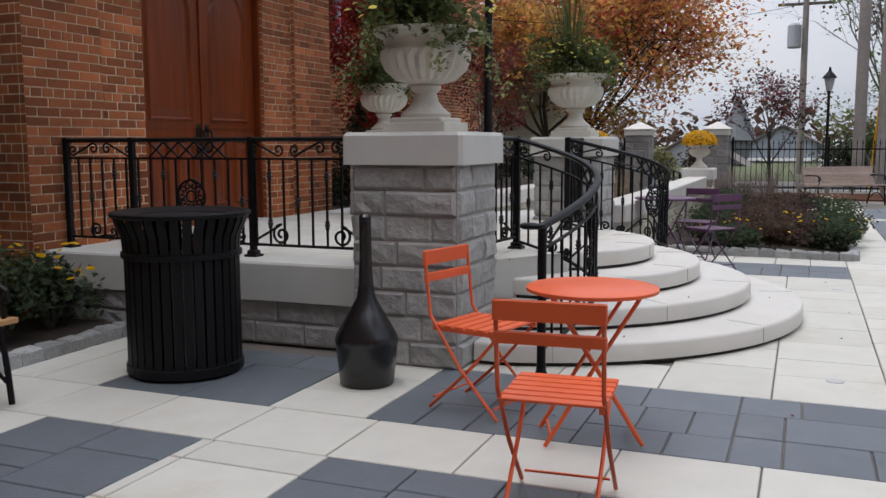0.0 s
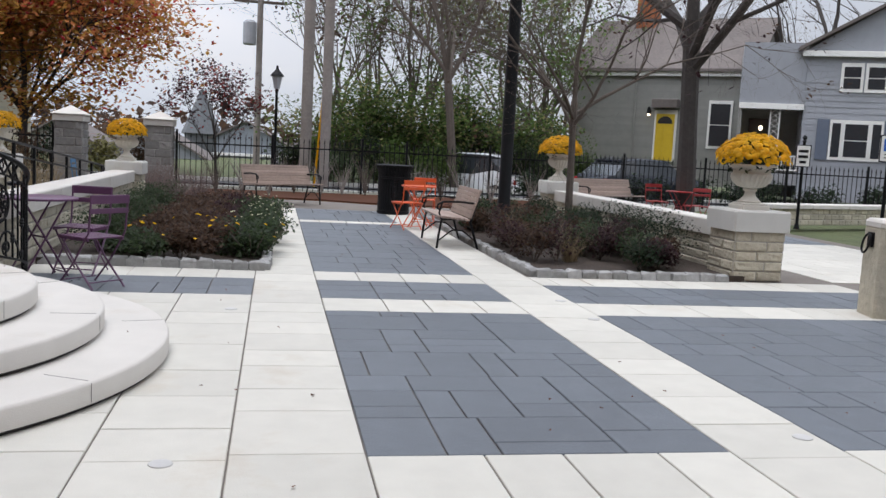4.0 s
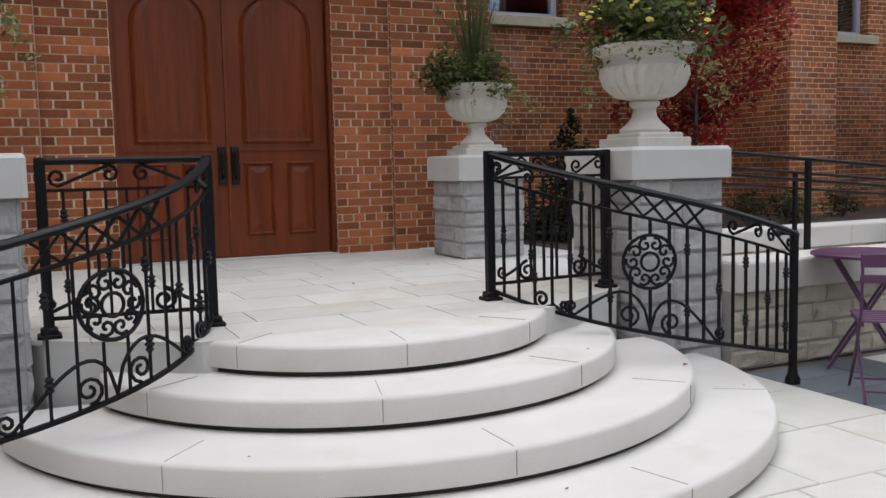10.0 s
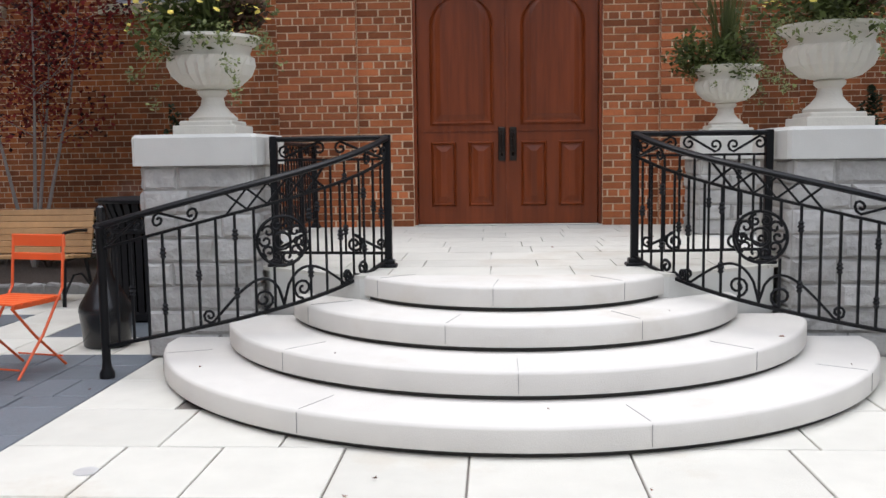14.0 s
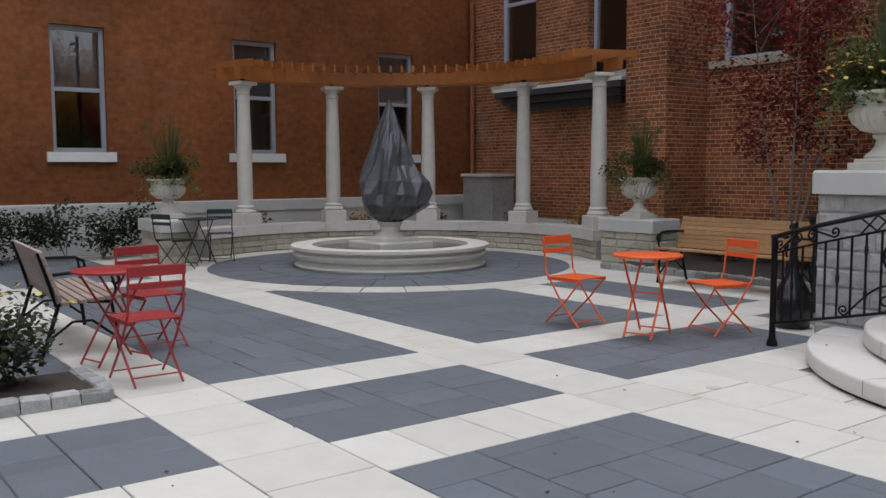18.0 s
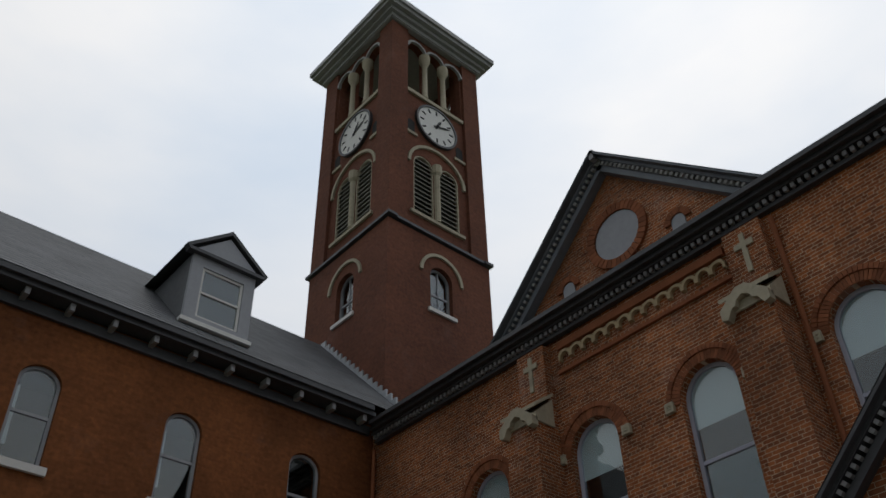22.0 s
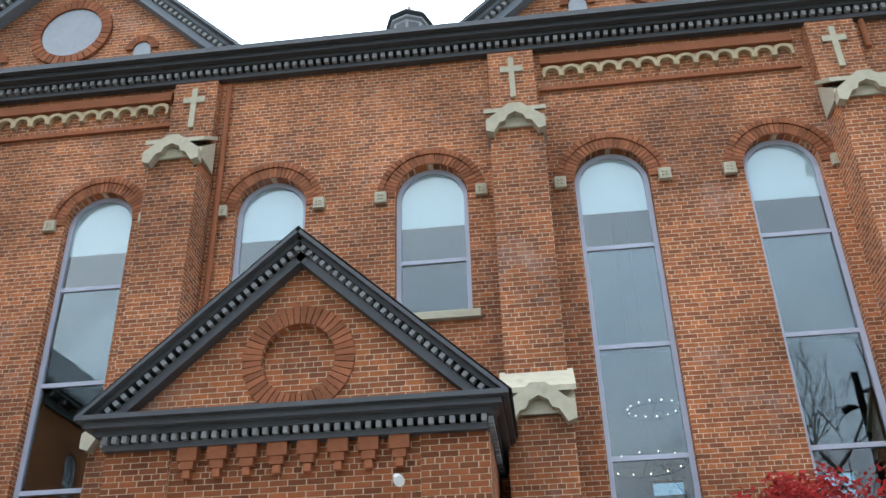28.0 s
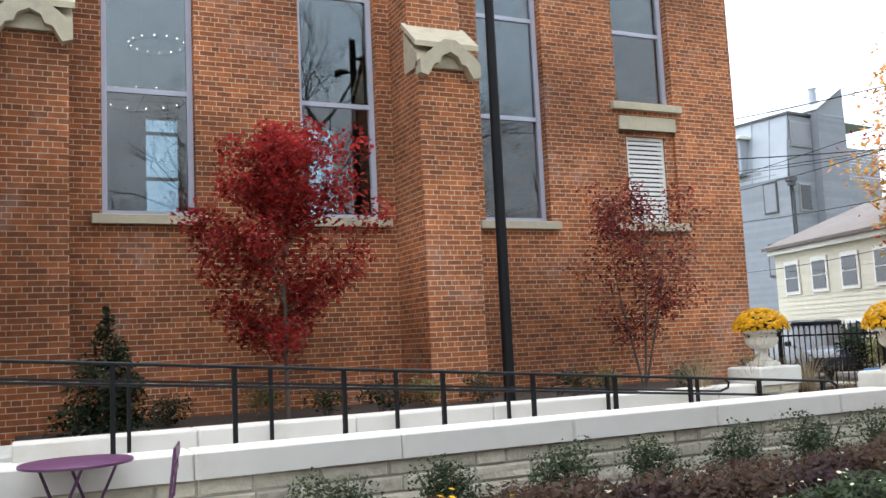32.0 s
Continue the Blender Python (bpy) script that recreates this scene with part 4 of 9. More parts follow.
# ---- the wing ----
XW = -14.65
PW = FY(XW)
wh = []
for c in (-22.55, -19.25, -15.95, -12.65, -9.36, -6.10, -2.78, .53):
    for z0, z1, r in ((1.90, 4.08, 0), (5.79, 7.58, .42), (9.66, 11.45, .42)):
        wh.append((c - .46, c + .46, z0, z1, r))
wing = setting("wall_west", wall(G(), -25, YF, 0, 13.3, wh, PW, .4), (M["paint_y"], M["paint_x"], M["paint_x"]), "tall red painted brick wing with sash windows")
setting("wall_wing_back", G().box(XW - 9.4, XW - 9, -25, 8, 0, 13.3), (M["paint_y"], M["paint_x"], M["paint_x"]), "far side of the wing")
setting("wall_wing_end", G().box(XW - 9, XW, -25.4, -25, 0, 13.3), (M["paint_y"], M["paint_x"], M["paint_x"]), "end of the wing")
# the darkness of the wing's rooms is painted on these inner surfaces
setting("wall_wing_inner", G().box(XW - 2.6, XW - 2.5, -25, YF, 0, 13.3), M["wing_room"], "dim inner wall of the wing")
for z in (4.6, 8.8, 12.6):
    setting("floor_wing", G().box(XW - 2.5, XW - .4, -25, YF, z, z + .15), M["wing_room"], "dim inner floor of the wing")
setting("plinth_wing", G().box(XW - .1, XW + .07, -25, YF - .1, .78, 1.0, .02).box(XW - .1, XW + .03, -25, YF - .1, 0, .78), M["limestone"], "pale stone base course of the wing")
k = 0
for h in wh:
    k += 1
    mid = (h[2] + h[3] + h[4]) / 2
    bl = (mid, h[3] + 1) if k % 3 else (mid - .5, h[3] + 1)
    if not h[4]:
        bl = (mid + .4, h[3] - .05) if k % 2 else None
    w = window("window_wing_%d" % k, "sash window with grey frame in the red wing", PW, h[0], h[1], h[2], h[3], h[4], [mid], M["frame_grey"], w=.075, d=.1, group="sash windows of the wing")
    part("sill", G().prism([(h[0] - .12, h[2] - .17), (h[1] + .12, h[2] - .17), (h[1] + .12, h[2]), (h[0] - .12, h[2])], -.09, .12, PW), M["sill_white"], w, "white painted stone sill")
    if k % 3 == 1 and not h[4]:
        part("blind", G().prism([(h[0] + .07, mid), (h[1] - .07, mid), (h[1] - .07, h[3] - .06), (h[0] + .07, h[3] - .06)], .25, .255, PW), M["room_dark"], w, "dark blind")
    else:
        part("curtain", G().prism([(h[0] + .07, mid - .7), (h[0] + .2, mid - .7), (h[0] + .16, h[3] - .06), (h[0] + .07, h[3] - .06)], .25, .26, PW), M["blind"], w, "pale curtain")
ev = setting("cornice_wing", G().box(XW - .1, XW + .1, -25, 2.4, 12.95, 13.2).box(XW - .1, XW + .5, -25, 2.3, 13.3, 13.42).box(XW - .1, XW + .6, -25, 2.2, 13.42, 13.58, .03), M["cornice_dark"], "dark painted eaves of the wing")
for y in [2.0 - 1.0 * i for i in range(27)]:
    part("bracket", G().box(XW + .1, XW + .42, y - .06, y + .06, 13.12, 13.3, .01), M["cornice_grey"], ev)
g = G()
rows_ = 26
for i in range(rows_):
    x0, x1 = XW + .6 - i * .19, XW + .6 - (i + 1) * .19
    z0, z1 = 13.58 + i * .19, 13.58 + (i + 1) * .19
    y = -25.0
    j = 0
    while y < 5.5:
        w = .5 if i % 2 or j else .25
        g.add([(x0 + .012, y + .004, z0 - .0), (x0 + .012, y + w - .004, z0), (x1 + .0, y + w - .004, z1), (x1, y + .004, z1), (x0, y + .004, z0 - .014), (x0, y + w - .004, z0 - .014)],
              ((0, 1, 2, 3), (0, 4, 5, 1)))
        y += w
        j += 1
setting("roof_wing", g, M["slate"], "grey slate roof of the wing")
setting("roof_wing_back", G().quad((XW + .6 - rows_ * .19, -25, 13.58 + rows_ * .19), (XW + .6 - rows_ * .19, 6, 13.58 + rows_ * .19), (XW - 9.6, 6, 13.4), (XW - 9.6, -25, 13.4)), M["slate"], "far slope of the wing roof")
# stepped lead flashing where the wing roof meets the hall
fl = setting("flashing_wing", G().bar((XW + .5, 3.44, 13.72), (XW - 4.25, 3.44, 18.47), .05, .05), M["lead"], "pale stepped metal flashing along the roof joint")
for i in range(19):
    x0 = XW + .45 - i * .245
    part("flashing_step", G().box(x0 - .26, x0, 3.40, 3.47, 13.74 + i * .245, 14.06 + i * .245, .008), M["lead"], fl)
# dormer
dm = thing("dormer", XW + .05, -2.45, 14.26, 0, "grey boarded dormer with a sash window and pediment", "dormer")
PD = FY(.0)
part("front", wall(G(), -.92, .92, 0, 2.1, [(-.6, .6, .22, 1.75, 0)], PD, .12), M["frame_grey"], dm)
for s in (-.87, .87):
    part("cheek", G().box(-2.4, -.12, s - .05, s + .05, -.2, 2.1), M["slate"], dm)
part("sash_frame", ring_frame(-.6, .6, .22, 1.75, 0, .07, .04, .1, PD), M["white_paint"], dm)
part("meeting_rail", G().prism([(-.55, .96), (.55, .96), (.55, 1.02), (-.55, 1.02)], .03, .1, PD), M["white_paint"], dm)
part("pane", G().prism([(-.55, .27), (.55, .27), (.55, 1.7), (-.55, 1.7)], .07, .075, PD), M["glass"], dm)
# near-black sheet gives the dormer its dark interior
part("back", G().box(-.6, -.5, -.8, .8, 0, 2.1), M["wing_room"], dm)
part("sill", G().box(-.1, .08, -1.0, 1.0, -.06, .06, .01), M["white_paint"], dm)
part("pediment", G().prism([(-1.02, 2.1), (1.02, 2.1), (0, 2.95)], -.06, .1, PD), M["frame_grey"], dm)
part("pediment_mould", G().prism([(-1.12, 2.06), (1.12, 2.06), (1.12, 2.16), (-1.12, 2.16)], -.14, .1, PD).prism([(-1.14, 2.12), (0, 3.05), (0, 3.17), (-1.2, 2.2)], -.14, .1, PD).prism([(1.14, 2.12), (1.2, 2.2), (0, 3.17), (0, 3.05)], -.14, .1, PD), M["cornice_dark"], dm)
g = G()
for s in (-1, 1):
    g.add([(.14, s * 1.2, 2.18), (.14, 0, 3.18), (-3.2, 0, 3.18), (-3.2, s * 1.2, 2.18)], ((0, 1, 2, 3),))
part("dormer_roof", g, M["slate"], dm)

# ---- the clock tower ----
TX0, TX1, TY0, TY1 = -20.1, -15.36, 3.47, 8.21
tower = thing("clock_tower", (TX0 + TX1) / 2, (TY0 + TY1) / 2, 0, 0, "square dark brick clock tower with louvres, two clock faces and an open belfry", "tower", "", "structure")
TH = (TX1 - TX0) / 2
TM = (M["tower_y"], M["tower_x"], M["tower_x"])


def four(fn):
    """Builds one face in local (u, d, z) and turns it to all four sides."""
    for q in range(4):
        fn(q)


def side(q, off=0.0):
    a = q * math.pi / 2
    c, s = round(math.cos(a)), round(math.sin(a))
    def P(u, d, z):
        x, y = u, -(TH - off) + d
        return (c * x - s * y, s * x + c * y, z)
    return P


def tower_side(q):
    P, Q = side(q), side(q, .14)
    T = .35
    e = TH - .3 if q % 2 else TH + .16
    part("lower_wall", wall(G(), -TH + (T if q % 2 else 0), TH - (T if q % 2 else 0), 0, 21.93, [(-.5, .5, 18.9, 20.3, .5)], P, T), TM, tower)
    part("tower_sash", ring_frame(-.5, .5, 18.9, 20.3, .5, .09, .18, .26, P), M["cornice_grey"], tower)
    part("tower_bar", G().prism([(-.44, 19.65), (.44, 19.65), (.44, 19.72), (-.44, 19.72)], .2, .26, P).prism([(-.02, 18.95), (.02, 18.95), (.02, 20.7), (-.02, 20.7)], .2, .26, P), M["frame_grey"], tower)
    part("tower_pane", G().prism(outline(-.44, .44, 18.95, 20.3, .44), .23, .24, P), M["glass"], tower)
    part("tower_sill", G().prism([(-.62, 18.76), (.62, 18.76), (.62, 18.9), (-.62, 18.9)], -.08, .15, P), M["sill_white"], tower)
    g = G()
    n = 16
    for k in range(n):
        a0, a1 = math.pi * k / n, math.pi * (k + 1) / n
        g.prism([(r * math.cos(a), 20.35 + r * math.sin(a)) for r, a in ((.86, a0), (.98, a0), (.98, a1), (.86, a1))], -.07, .02, P)
    part("hood_mould", g, M["old_stone"], tower, "pale stone hood mould")
    part("string_course", G().prism([(-e, 22.0), (e, 22.0), (e, 22.12), (-e, 22.12)], -.1, .3, P), M["cornice_dark"], tower)
    # louvred bell stage
    part("bell_wall", wall(G(), -TH + .85, TH - .85, 22.12, 29.2, [(-1.12, -.14, 23.0, 25.5, .49), (.14, 1.12, 23.0, 25.5, .49)], Q, T), TM, tower)
    part("corner_pilaster", G().prism([(-TH, 22.12), (-TH + .85, 22.12), (-TH + .85, 32.95), (-TH, 32.95)], 0, .85, P), TM, tower)
    me = G().prism([(-.49, 0), (.49, 0), (.49, .05), (-.49, .05)], .05, .25, lambda u, d, z: Q(u, d, z + d * .7)).mesh("louvre")
    me.materials.append(M["louvre_grey"])
    for s in (-.63, .63):
        part("louvre_frame", ring_frame(s - .49, s + .49, 23.0, 25.5, .49, .06, .02, .12, Q), M["old_stone"], tower)
        for k in range(13):
            o = new("louvre", me)
            v = Vector(Q(s, 0, 23.05 + k * .22)) - Vector(Q(0, 0, 0))
            o.location = v
            o.parent = tower
        # near-black sheet paints the shade behind the louvres
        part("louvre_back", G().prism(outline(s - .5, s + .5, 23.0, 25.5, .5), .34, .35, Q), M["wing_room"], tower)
    g = G()
    for k in range(n):
        a0, a1 = math.pi * k / n, math.pi * (k + 1) / n
        g.prism([(r * math.cos(a), 25.35 + r * .92 * math.sin(a)) for r, a in ((1.32, a0), (1.45, a0), (1.45, a1), (1.32, a1))], -.09, .02, Q)
    part("hood_mould", g, M["old_stone"], tower)
    part("colonnette", G().lathe([(.13, 23.0), (.13, 25.3), (.2, 25.42), (.22, 25.8)], 8, Q(0, -.02, 0)[:2] + (0,)), M["old_stone"], tower, "pale stone colonnette")
    part("bell_sill", G().prism([(-1.3, 22.84), (1.3, 22.84), (1.3, 22.98), (-1.3, 22.98)], -.1, .2, Q), M["old_stone"], tower)
    # clock
    cl = part("clock_face", G().prism([(.98 * math.cos(k * math.pi / 20), 28.0 + .98 * math.sin(k * math.pi / 20)) for k in range(40)], -.1, .02, Q), M["white_paint"], tower, "round white clock face")
    g = G()
    for k in range(40):
        a0, a1 = k * math.pi / 20, (k + 1) * math.pi / 20
        g.prism([(r * math.cos(a), 28.0 + r * math.sin(a)) for r, a in ((.97, a0), (1.06, a0), (1.06, a1), (.97, a1))], -.14, .02, Q)
    part("clock_rim", g, M["cornice_dark"], cl)
    for k in range(12):
        a = k * math.pi / 6
        w = .035
        c, s = math.cos(a), math.sin(a)
        part("hour_mark", G().prism([(r * c - w * t * s, 28.0 + r * s + w * t * c) for r, t in ((.66, -1), (.86, -1), (.86, 1), (.66, 1))], -.115, -.1, Q), M["iron"], cl)
    for L, a, w in ((.5, radians(62), .05), (.78, radians(20), .035)):
        c, s = math.cos(a), math.sin(a)
        part("clock_hand", G().prism([(r * c - w * t * s, 28.0 + r * s + w * t * c) for r, t in ((-.15, -1), (L * .6, -1.3), (L, 0), (L * .6, 1.3), (-.15, 1))], -.13, -.118, Q), M["iron"], cl)
    for s in (-1.25, 1.25):
        # flat near-black panel: the niche's shade is painted, nothing is sunk
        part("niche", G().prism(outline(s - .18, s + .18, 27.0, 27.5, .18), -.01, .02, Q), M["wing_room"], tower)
        part("niche_sill", G().prism([(s - .28, 26.86), (s + .28, 26.86), (s + .28, 26.98), (s - .28, 26.98)], -.07, .02, Q), M["old_stone"], tower)
    # belfry arcade
    part("belfry_sill", G().prism([(-1.49, 29.2), (1.49, 29.2), (1.49, 29.38), (-1.49, 29.38)], -.1, .4, Q), M["old_stone"], tower)
    part("belfry_wall", wall(G(), -TH + .85, TH - .85, 29.38, 32.95, [(-1.45, -.56, 29.4, 32.0, .44), (-.44, .44, 29.4, 32.0, .44), (.56, 1.45, 29.4, 32.0, .44)], Q, .3), TM, tower)
    for s in (-.5, .5):
        part("column", G().lathe([(.15, 29.4), (.15, 29.52), (.12, 29.56), (.11, 31.4), (.14, 31.46), (.25, 31.75), (.25, 32.0)], 10, Q(s, .02, 0)[:2] + (0,)), M["old_stone"], tower, "pale stone belfry column", smooth=True)
    for s in (-1.0, 0, 1.0):
        g = G()
        for k in range(n):
            a0, a1 = math.pi * k / n, math.pi * (k + 1) / n
            g.prism([(s + r * math.cos(a), 32.02 + r * math.sin(a)) for r, a in ((.44, a0), (.54, a0), (.54, a1), (.44, a1))], -.12, .02, Q)
        part("arch_mould", g, M["cornice_pale"], tower)


four(tower_side)
# belfry floor coloured near-black for the shade inside
part("belfry_floor", G().box(-TH + .5, TH - .5, -TH + .5, TH - .5, 29.2, 29.35), M["wing_room"], tower)
g = G()
for a, z0, z1 in ((.1, 31.3, 31.5), (.15, 33.0, 33.2), (.3, 33.2, 33.4), (.5, 33.4, 33.6), (.6, 33.6, 33.85)):
    g.box(-TH - a, TH + a, -TH - a, TH + a, z0 if z0 != 31.3 else 32.95, z1 if z0 != 31.3 else 33.0)
part("tower_cornice", g, M["cornice_pale"], tower, "wide grey bracketed cornice")
part("tower_roof", G().add([(-TH - .6, -TH - .6, 33.85), (TH + .6, -TH - .6, 33.85), (TH + .6, TH + .6, 33.85), (-TH - .6, TH + .6, 33.85), (0, 0, 36.0)], ((0, 1, 4), (1, 2, 4), (2, 3, 4), (3, 0, 4))), M["slate"], tower)

# the hall's own datum lies 12 cm above the plaza's
for ob in list(scene.objects):
    if ob.parent is None and ob.type in ("MESH", "EMPTY"):
        ob.location.z -= .12


# ---- landing, steps and the stone piers ----
LD = 0.57
RISE = LD / 4
SC = (-.03, -3.14)
for k, r in enumerate((2.21, 1.82, 1.43, 1.065)):
    z0, z1 = k * RISE, (k + 1) * RISE
    yb = -3.45 if k < 3 else -3.72
    def prof(rr):
        a = math.asin((-3.62 - SC[1]) / -rr)
        return [(SC[0] + rr * math.cos(q), SC[1] + rr * math.sin(q)) for q in [math.pi + a + (math.pi - 2 * a) * i / 48 for i in range(49)]]
    if k == 3:
        def prof(rr):
            a = math.asin((-3.72 - SC[1]) / -rr)
            return [(SC[0] + rr * math.cos(q), SC[1] + rr * math.sin(q)) for q in [math.pi + a + (math.pi - 2 * a) * i / 48 for i in range(49)]]
    loop = lambda pts, zz: [(x, y, zz) for x, y in pts] + ([(pts[-1][0], yb, zz), (pts[0][0], yb, zz)] if k < 3 else [])
    g = G()
    g.rings([loop(prof(r - .055), z0), loop(prof(r - .055), z0 + .022), loop(prof(r), z0 + .027), loop(prof(r), z1 - .02), loop(prof(r - .007), z1 - .006), loop(prof(r - .022), z1)])
    # dark ring in the recess paints the shadow line at the riser's foot
    gap = G().rings([loop(prof(r - .028), z0 + .0005), loop(prof(r - .028), z0 + .0225)])
    st = setting("stair_%d" % (k + 1), g, M["step_stone"], "curved pale limestone step", smooth=True)
    part("bedding_joint", gap, M["dark_bed"], st, "dark recessed bed under the tread")
    for q in range(1 + k % 2, 8, 2):                     # butt joints between the curved tread stones
        a = math.pi + math.pi * (q + .3 * (k % 3)) / 8.6
        c, s_ = math.cos(a), math.sin(a)
        if SC[1] + r * s_ < -3.85:
            part("joint", G().bar((SC[0] + (r - .28) * c, SC[1] + (r - .28) * s_, z1 + .0005), (SC[0] + (r - .02) * c, SC[1] + (r - .02) * s_, z1 + .0005), .003, .003)
                 .bar((SC[0] + (r + .001) * c, SC[1] + (r + .001) * s_, z0 + .036), (SC[0] + (r + .001) * c, SC[1] + (r + .001) * s_, z1 - .01), .003, .003), M["pale_joint"], st)


def prism_z(g, poly, z0, z1):
    """An upright prism over a plan outline."""
    return g.rings([[(x, y, z0) for x, y in poly], [(x, y, z1) for x, y in poly]])


LPOLY = [(-.95, -3.725), (.89, -3.725), (1.62, -3.3), (1.72, -3.0), (1.72, -.35), (2.12, -.35), (2.12, .05), (-1.97, .05), (-1.97, -2.6), (-1.6, -3.3)]
landing = setting("landing", prism_z(G(), LPOLY, 0, LD - .02), M["limestone"], "raised landing before the door")
rng = random.Random(8)


def clip_half(poly, a, b, c):
    """Keeps the part of a plan outline where a*x + b*y <= c."""
    out = []
    for (x0, y0), (x1, y1) in zip(poly, poly[1:] + poly[:1]):
        d0, d1 = a * x0 + b * y0 - c, a * x1 + b * y1 - c
        if d0 <= 0:
            out.append((x0, y0))
        if d0 * d1 < 0:
            t = d0 / (d0 - d1)
            out.append((x0 + (x1 - x0) * t, y0 + (y1 - y0) * t))
    return out


y, k = -3.725, 0
while y < 0:
    d = (.42, .36, .48, .4)[k % 4]
    x = -1.9 - (.2 if k % 2 else 0)
    while x < 1.72:
        L = rng.choice((.5, .62, .74))
        a, b = max(x, -1.9), min(x + L, 1.72)
        if b - a > .1:
            q = [(a + .003, y + .003), (b - .003, y + .003), (b - .003, min(y + d, .045) - .003), (a + .003, min(y + d, .045) - .003)]
            for ha, hb, hc in ((.425, -.73, .425 * .89 + .73 * 3.725), (-.425, -.65, .425 * .95 + .65 * 3.725)):
                q = clip_half(q, ha, hb, hc)
            if len(q) > 2:
                part("slab", prism_z(G(), q, LD - .02, LD), M["white_slab"], landing)
        x += L
    y += d
    k += 1
part("edge_kerb", G().box(-2.2, -1.903, -2.64, .04, LD - .26, LD + .004, .015), M["limestone"], landing)
part("edge_kerb", G().box(1.723, 2.16, -.35, .04, LD - .2, LD + .004, .015), M["limestone"], landing)


def rock_blocks(parent, x0, x1, y0, y1, z0, z1, course, material, seed, faces="xXyY", lens=(.26, .5)):
    """Rock-faced blocks on the sides of a core; faces: x low side, X high side, y low side, Y high side."""
    rg = random.Random(seed)
    n = max(1, round((z1 - z0) / course))
    h = (z1 - z0) / n
    for i in range(n):
        za, zb = z0 + i * h + .005, z0 + (i + 1) * h - .005
        for side in faces:
            lo, hi = (y0, y1) if side in "xX" else (x0, x1)
            u = lo
            first = True
            while u < hi - .02:
                L = rg.uniform(*lens) * (.6 if first and i % 2 else 1)
                first = False
                v = hi if hi - (u + L) < lens[0] * .55 else u + L
                a, b = u + .005, v - .005
                out = rg.uniform(.012, .03)
                f = lambda: out * rg.uniform(.5, 1.15)
                i_ = .016
                w3, h3 = (b - a) / 3, (zb - za) / 2
                pts = [(a, 0, za), (b, 0, za), (b, 0, zb), (a, 0, zb)]
                pts += [(a + i_ + (b - a - 2 * i_) * c / 3, f(), za + i_ + (zb - za - 2 * i_) * r / 2) for r in range(3) for c in range(4)]
                fc = [(0, 1, 7, 6, 5, 4), (1, 2, 15, 11, 7), (2, 3, 12, 13, 14, 15), (3, 0, 4, 8, 12)]
                fc += [(4 + r * 4 + c, 5 + r * 4 + c, 9 + r * 4 + c, 8 + r * 4 + c) for r in range(2) for c in range(3)]
                if side == "y":
                    vs = [(p, y0 - d, q) for p, d, q in pts]
                elif side == "Y":
                    vs = [(p, y1 + d, q) for p, d, q in pts]
                elif side == "x":
                    vs = [(x0 - d, p, q) for p, d, q in pts]
                else:
                    vs = [(x1 + d, p, q) for p, d, q in pts]
                part("stone", G().add(vs, fc), material, parent)
                u = v


def stone_pier(x0, x1, y0, y1, zt, cap, material, seed, label, base=0.0, group="stone piers", faces="xXyY", course=.118):
    r = thing("stone_pier", (x0 + x1) / 2, (y0 + y1) / 2, base, 0, label, "pier", group)
    hx, hy = (x1 - x0) / 2, (y1 - y0) / 2
    i = .05
    part("core", G().box(-hx + i, hx - i, -hy + i, hy - i, 0, zt - cap - base), M["pale_joint"], r)
    rock_blocks(r, -hx + i, hx - i, -hy + i, hy - i, 0, zt - cap - base, course, material, seed, faces)
    part("cap", G().box(-hx, hx, -hy, hy, zt - cap - base, zt - base, .022), M["limestone"], r, "smooth pale limestone cap")
    return r


stone_pier(-2.425, -1.625, -3.46, -2.67, 1.437, .197, M["rock"], 3, "tall rock-faced limestone pier carrying a large urn", course=.155)
stone_pier(1.645, 2.41, -3.45, -2.67, 1.43, .197, M["rock"], 4, "tall rock-faced limestone pier carrying a large urn", course=.155)
stone_pier(1.58, 2.24, -1.23, -.55, 1.43, .21, M["rock"], 5, "slim limestone pier beside the door carrying a small urn", base=LD, course=.125)
lw = setting("wall_landing", G().box(-2.14, -1.98, -2.66, .0, 0, .31), M["pale_joint"], "rock-faced wall under the landing")
rock_blocks(lw, -2.14, -1.98, -2.66, 0.0, 0, .31, .155, M["rock"], 6, "x")


# ---- wrought iron railings ----
def spiral(c, r, a0, turns, way=1, n=14):
    """A scroll in the plane of a panel: from radius r winding in to a point."""
    out = []
    for i in range(n + 1):
        f = i / n
        q = r * (1 - .80 * f)
        a = a0 + way * 2 * math.pi * turns * f
        out.append((c[0] + q * math.cos(a), c[1] + q * math.sin(a)))
    return out


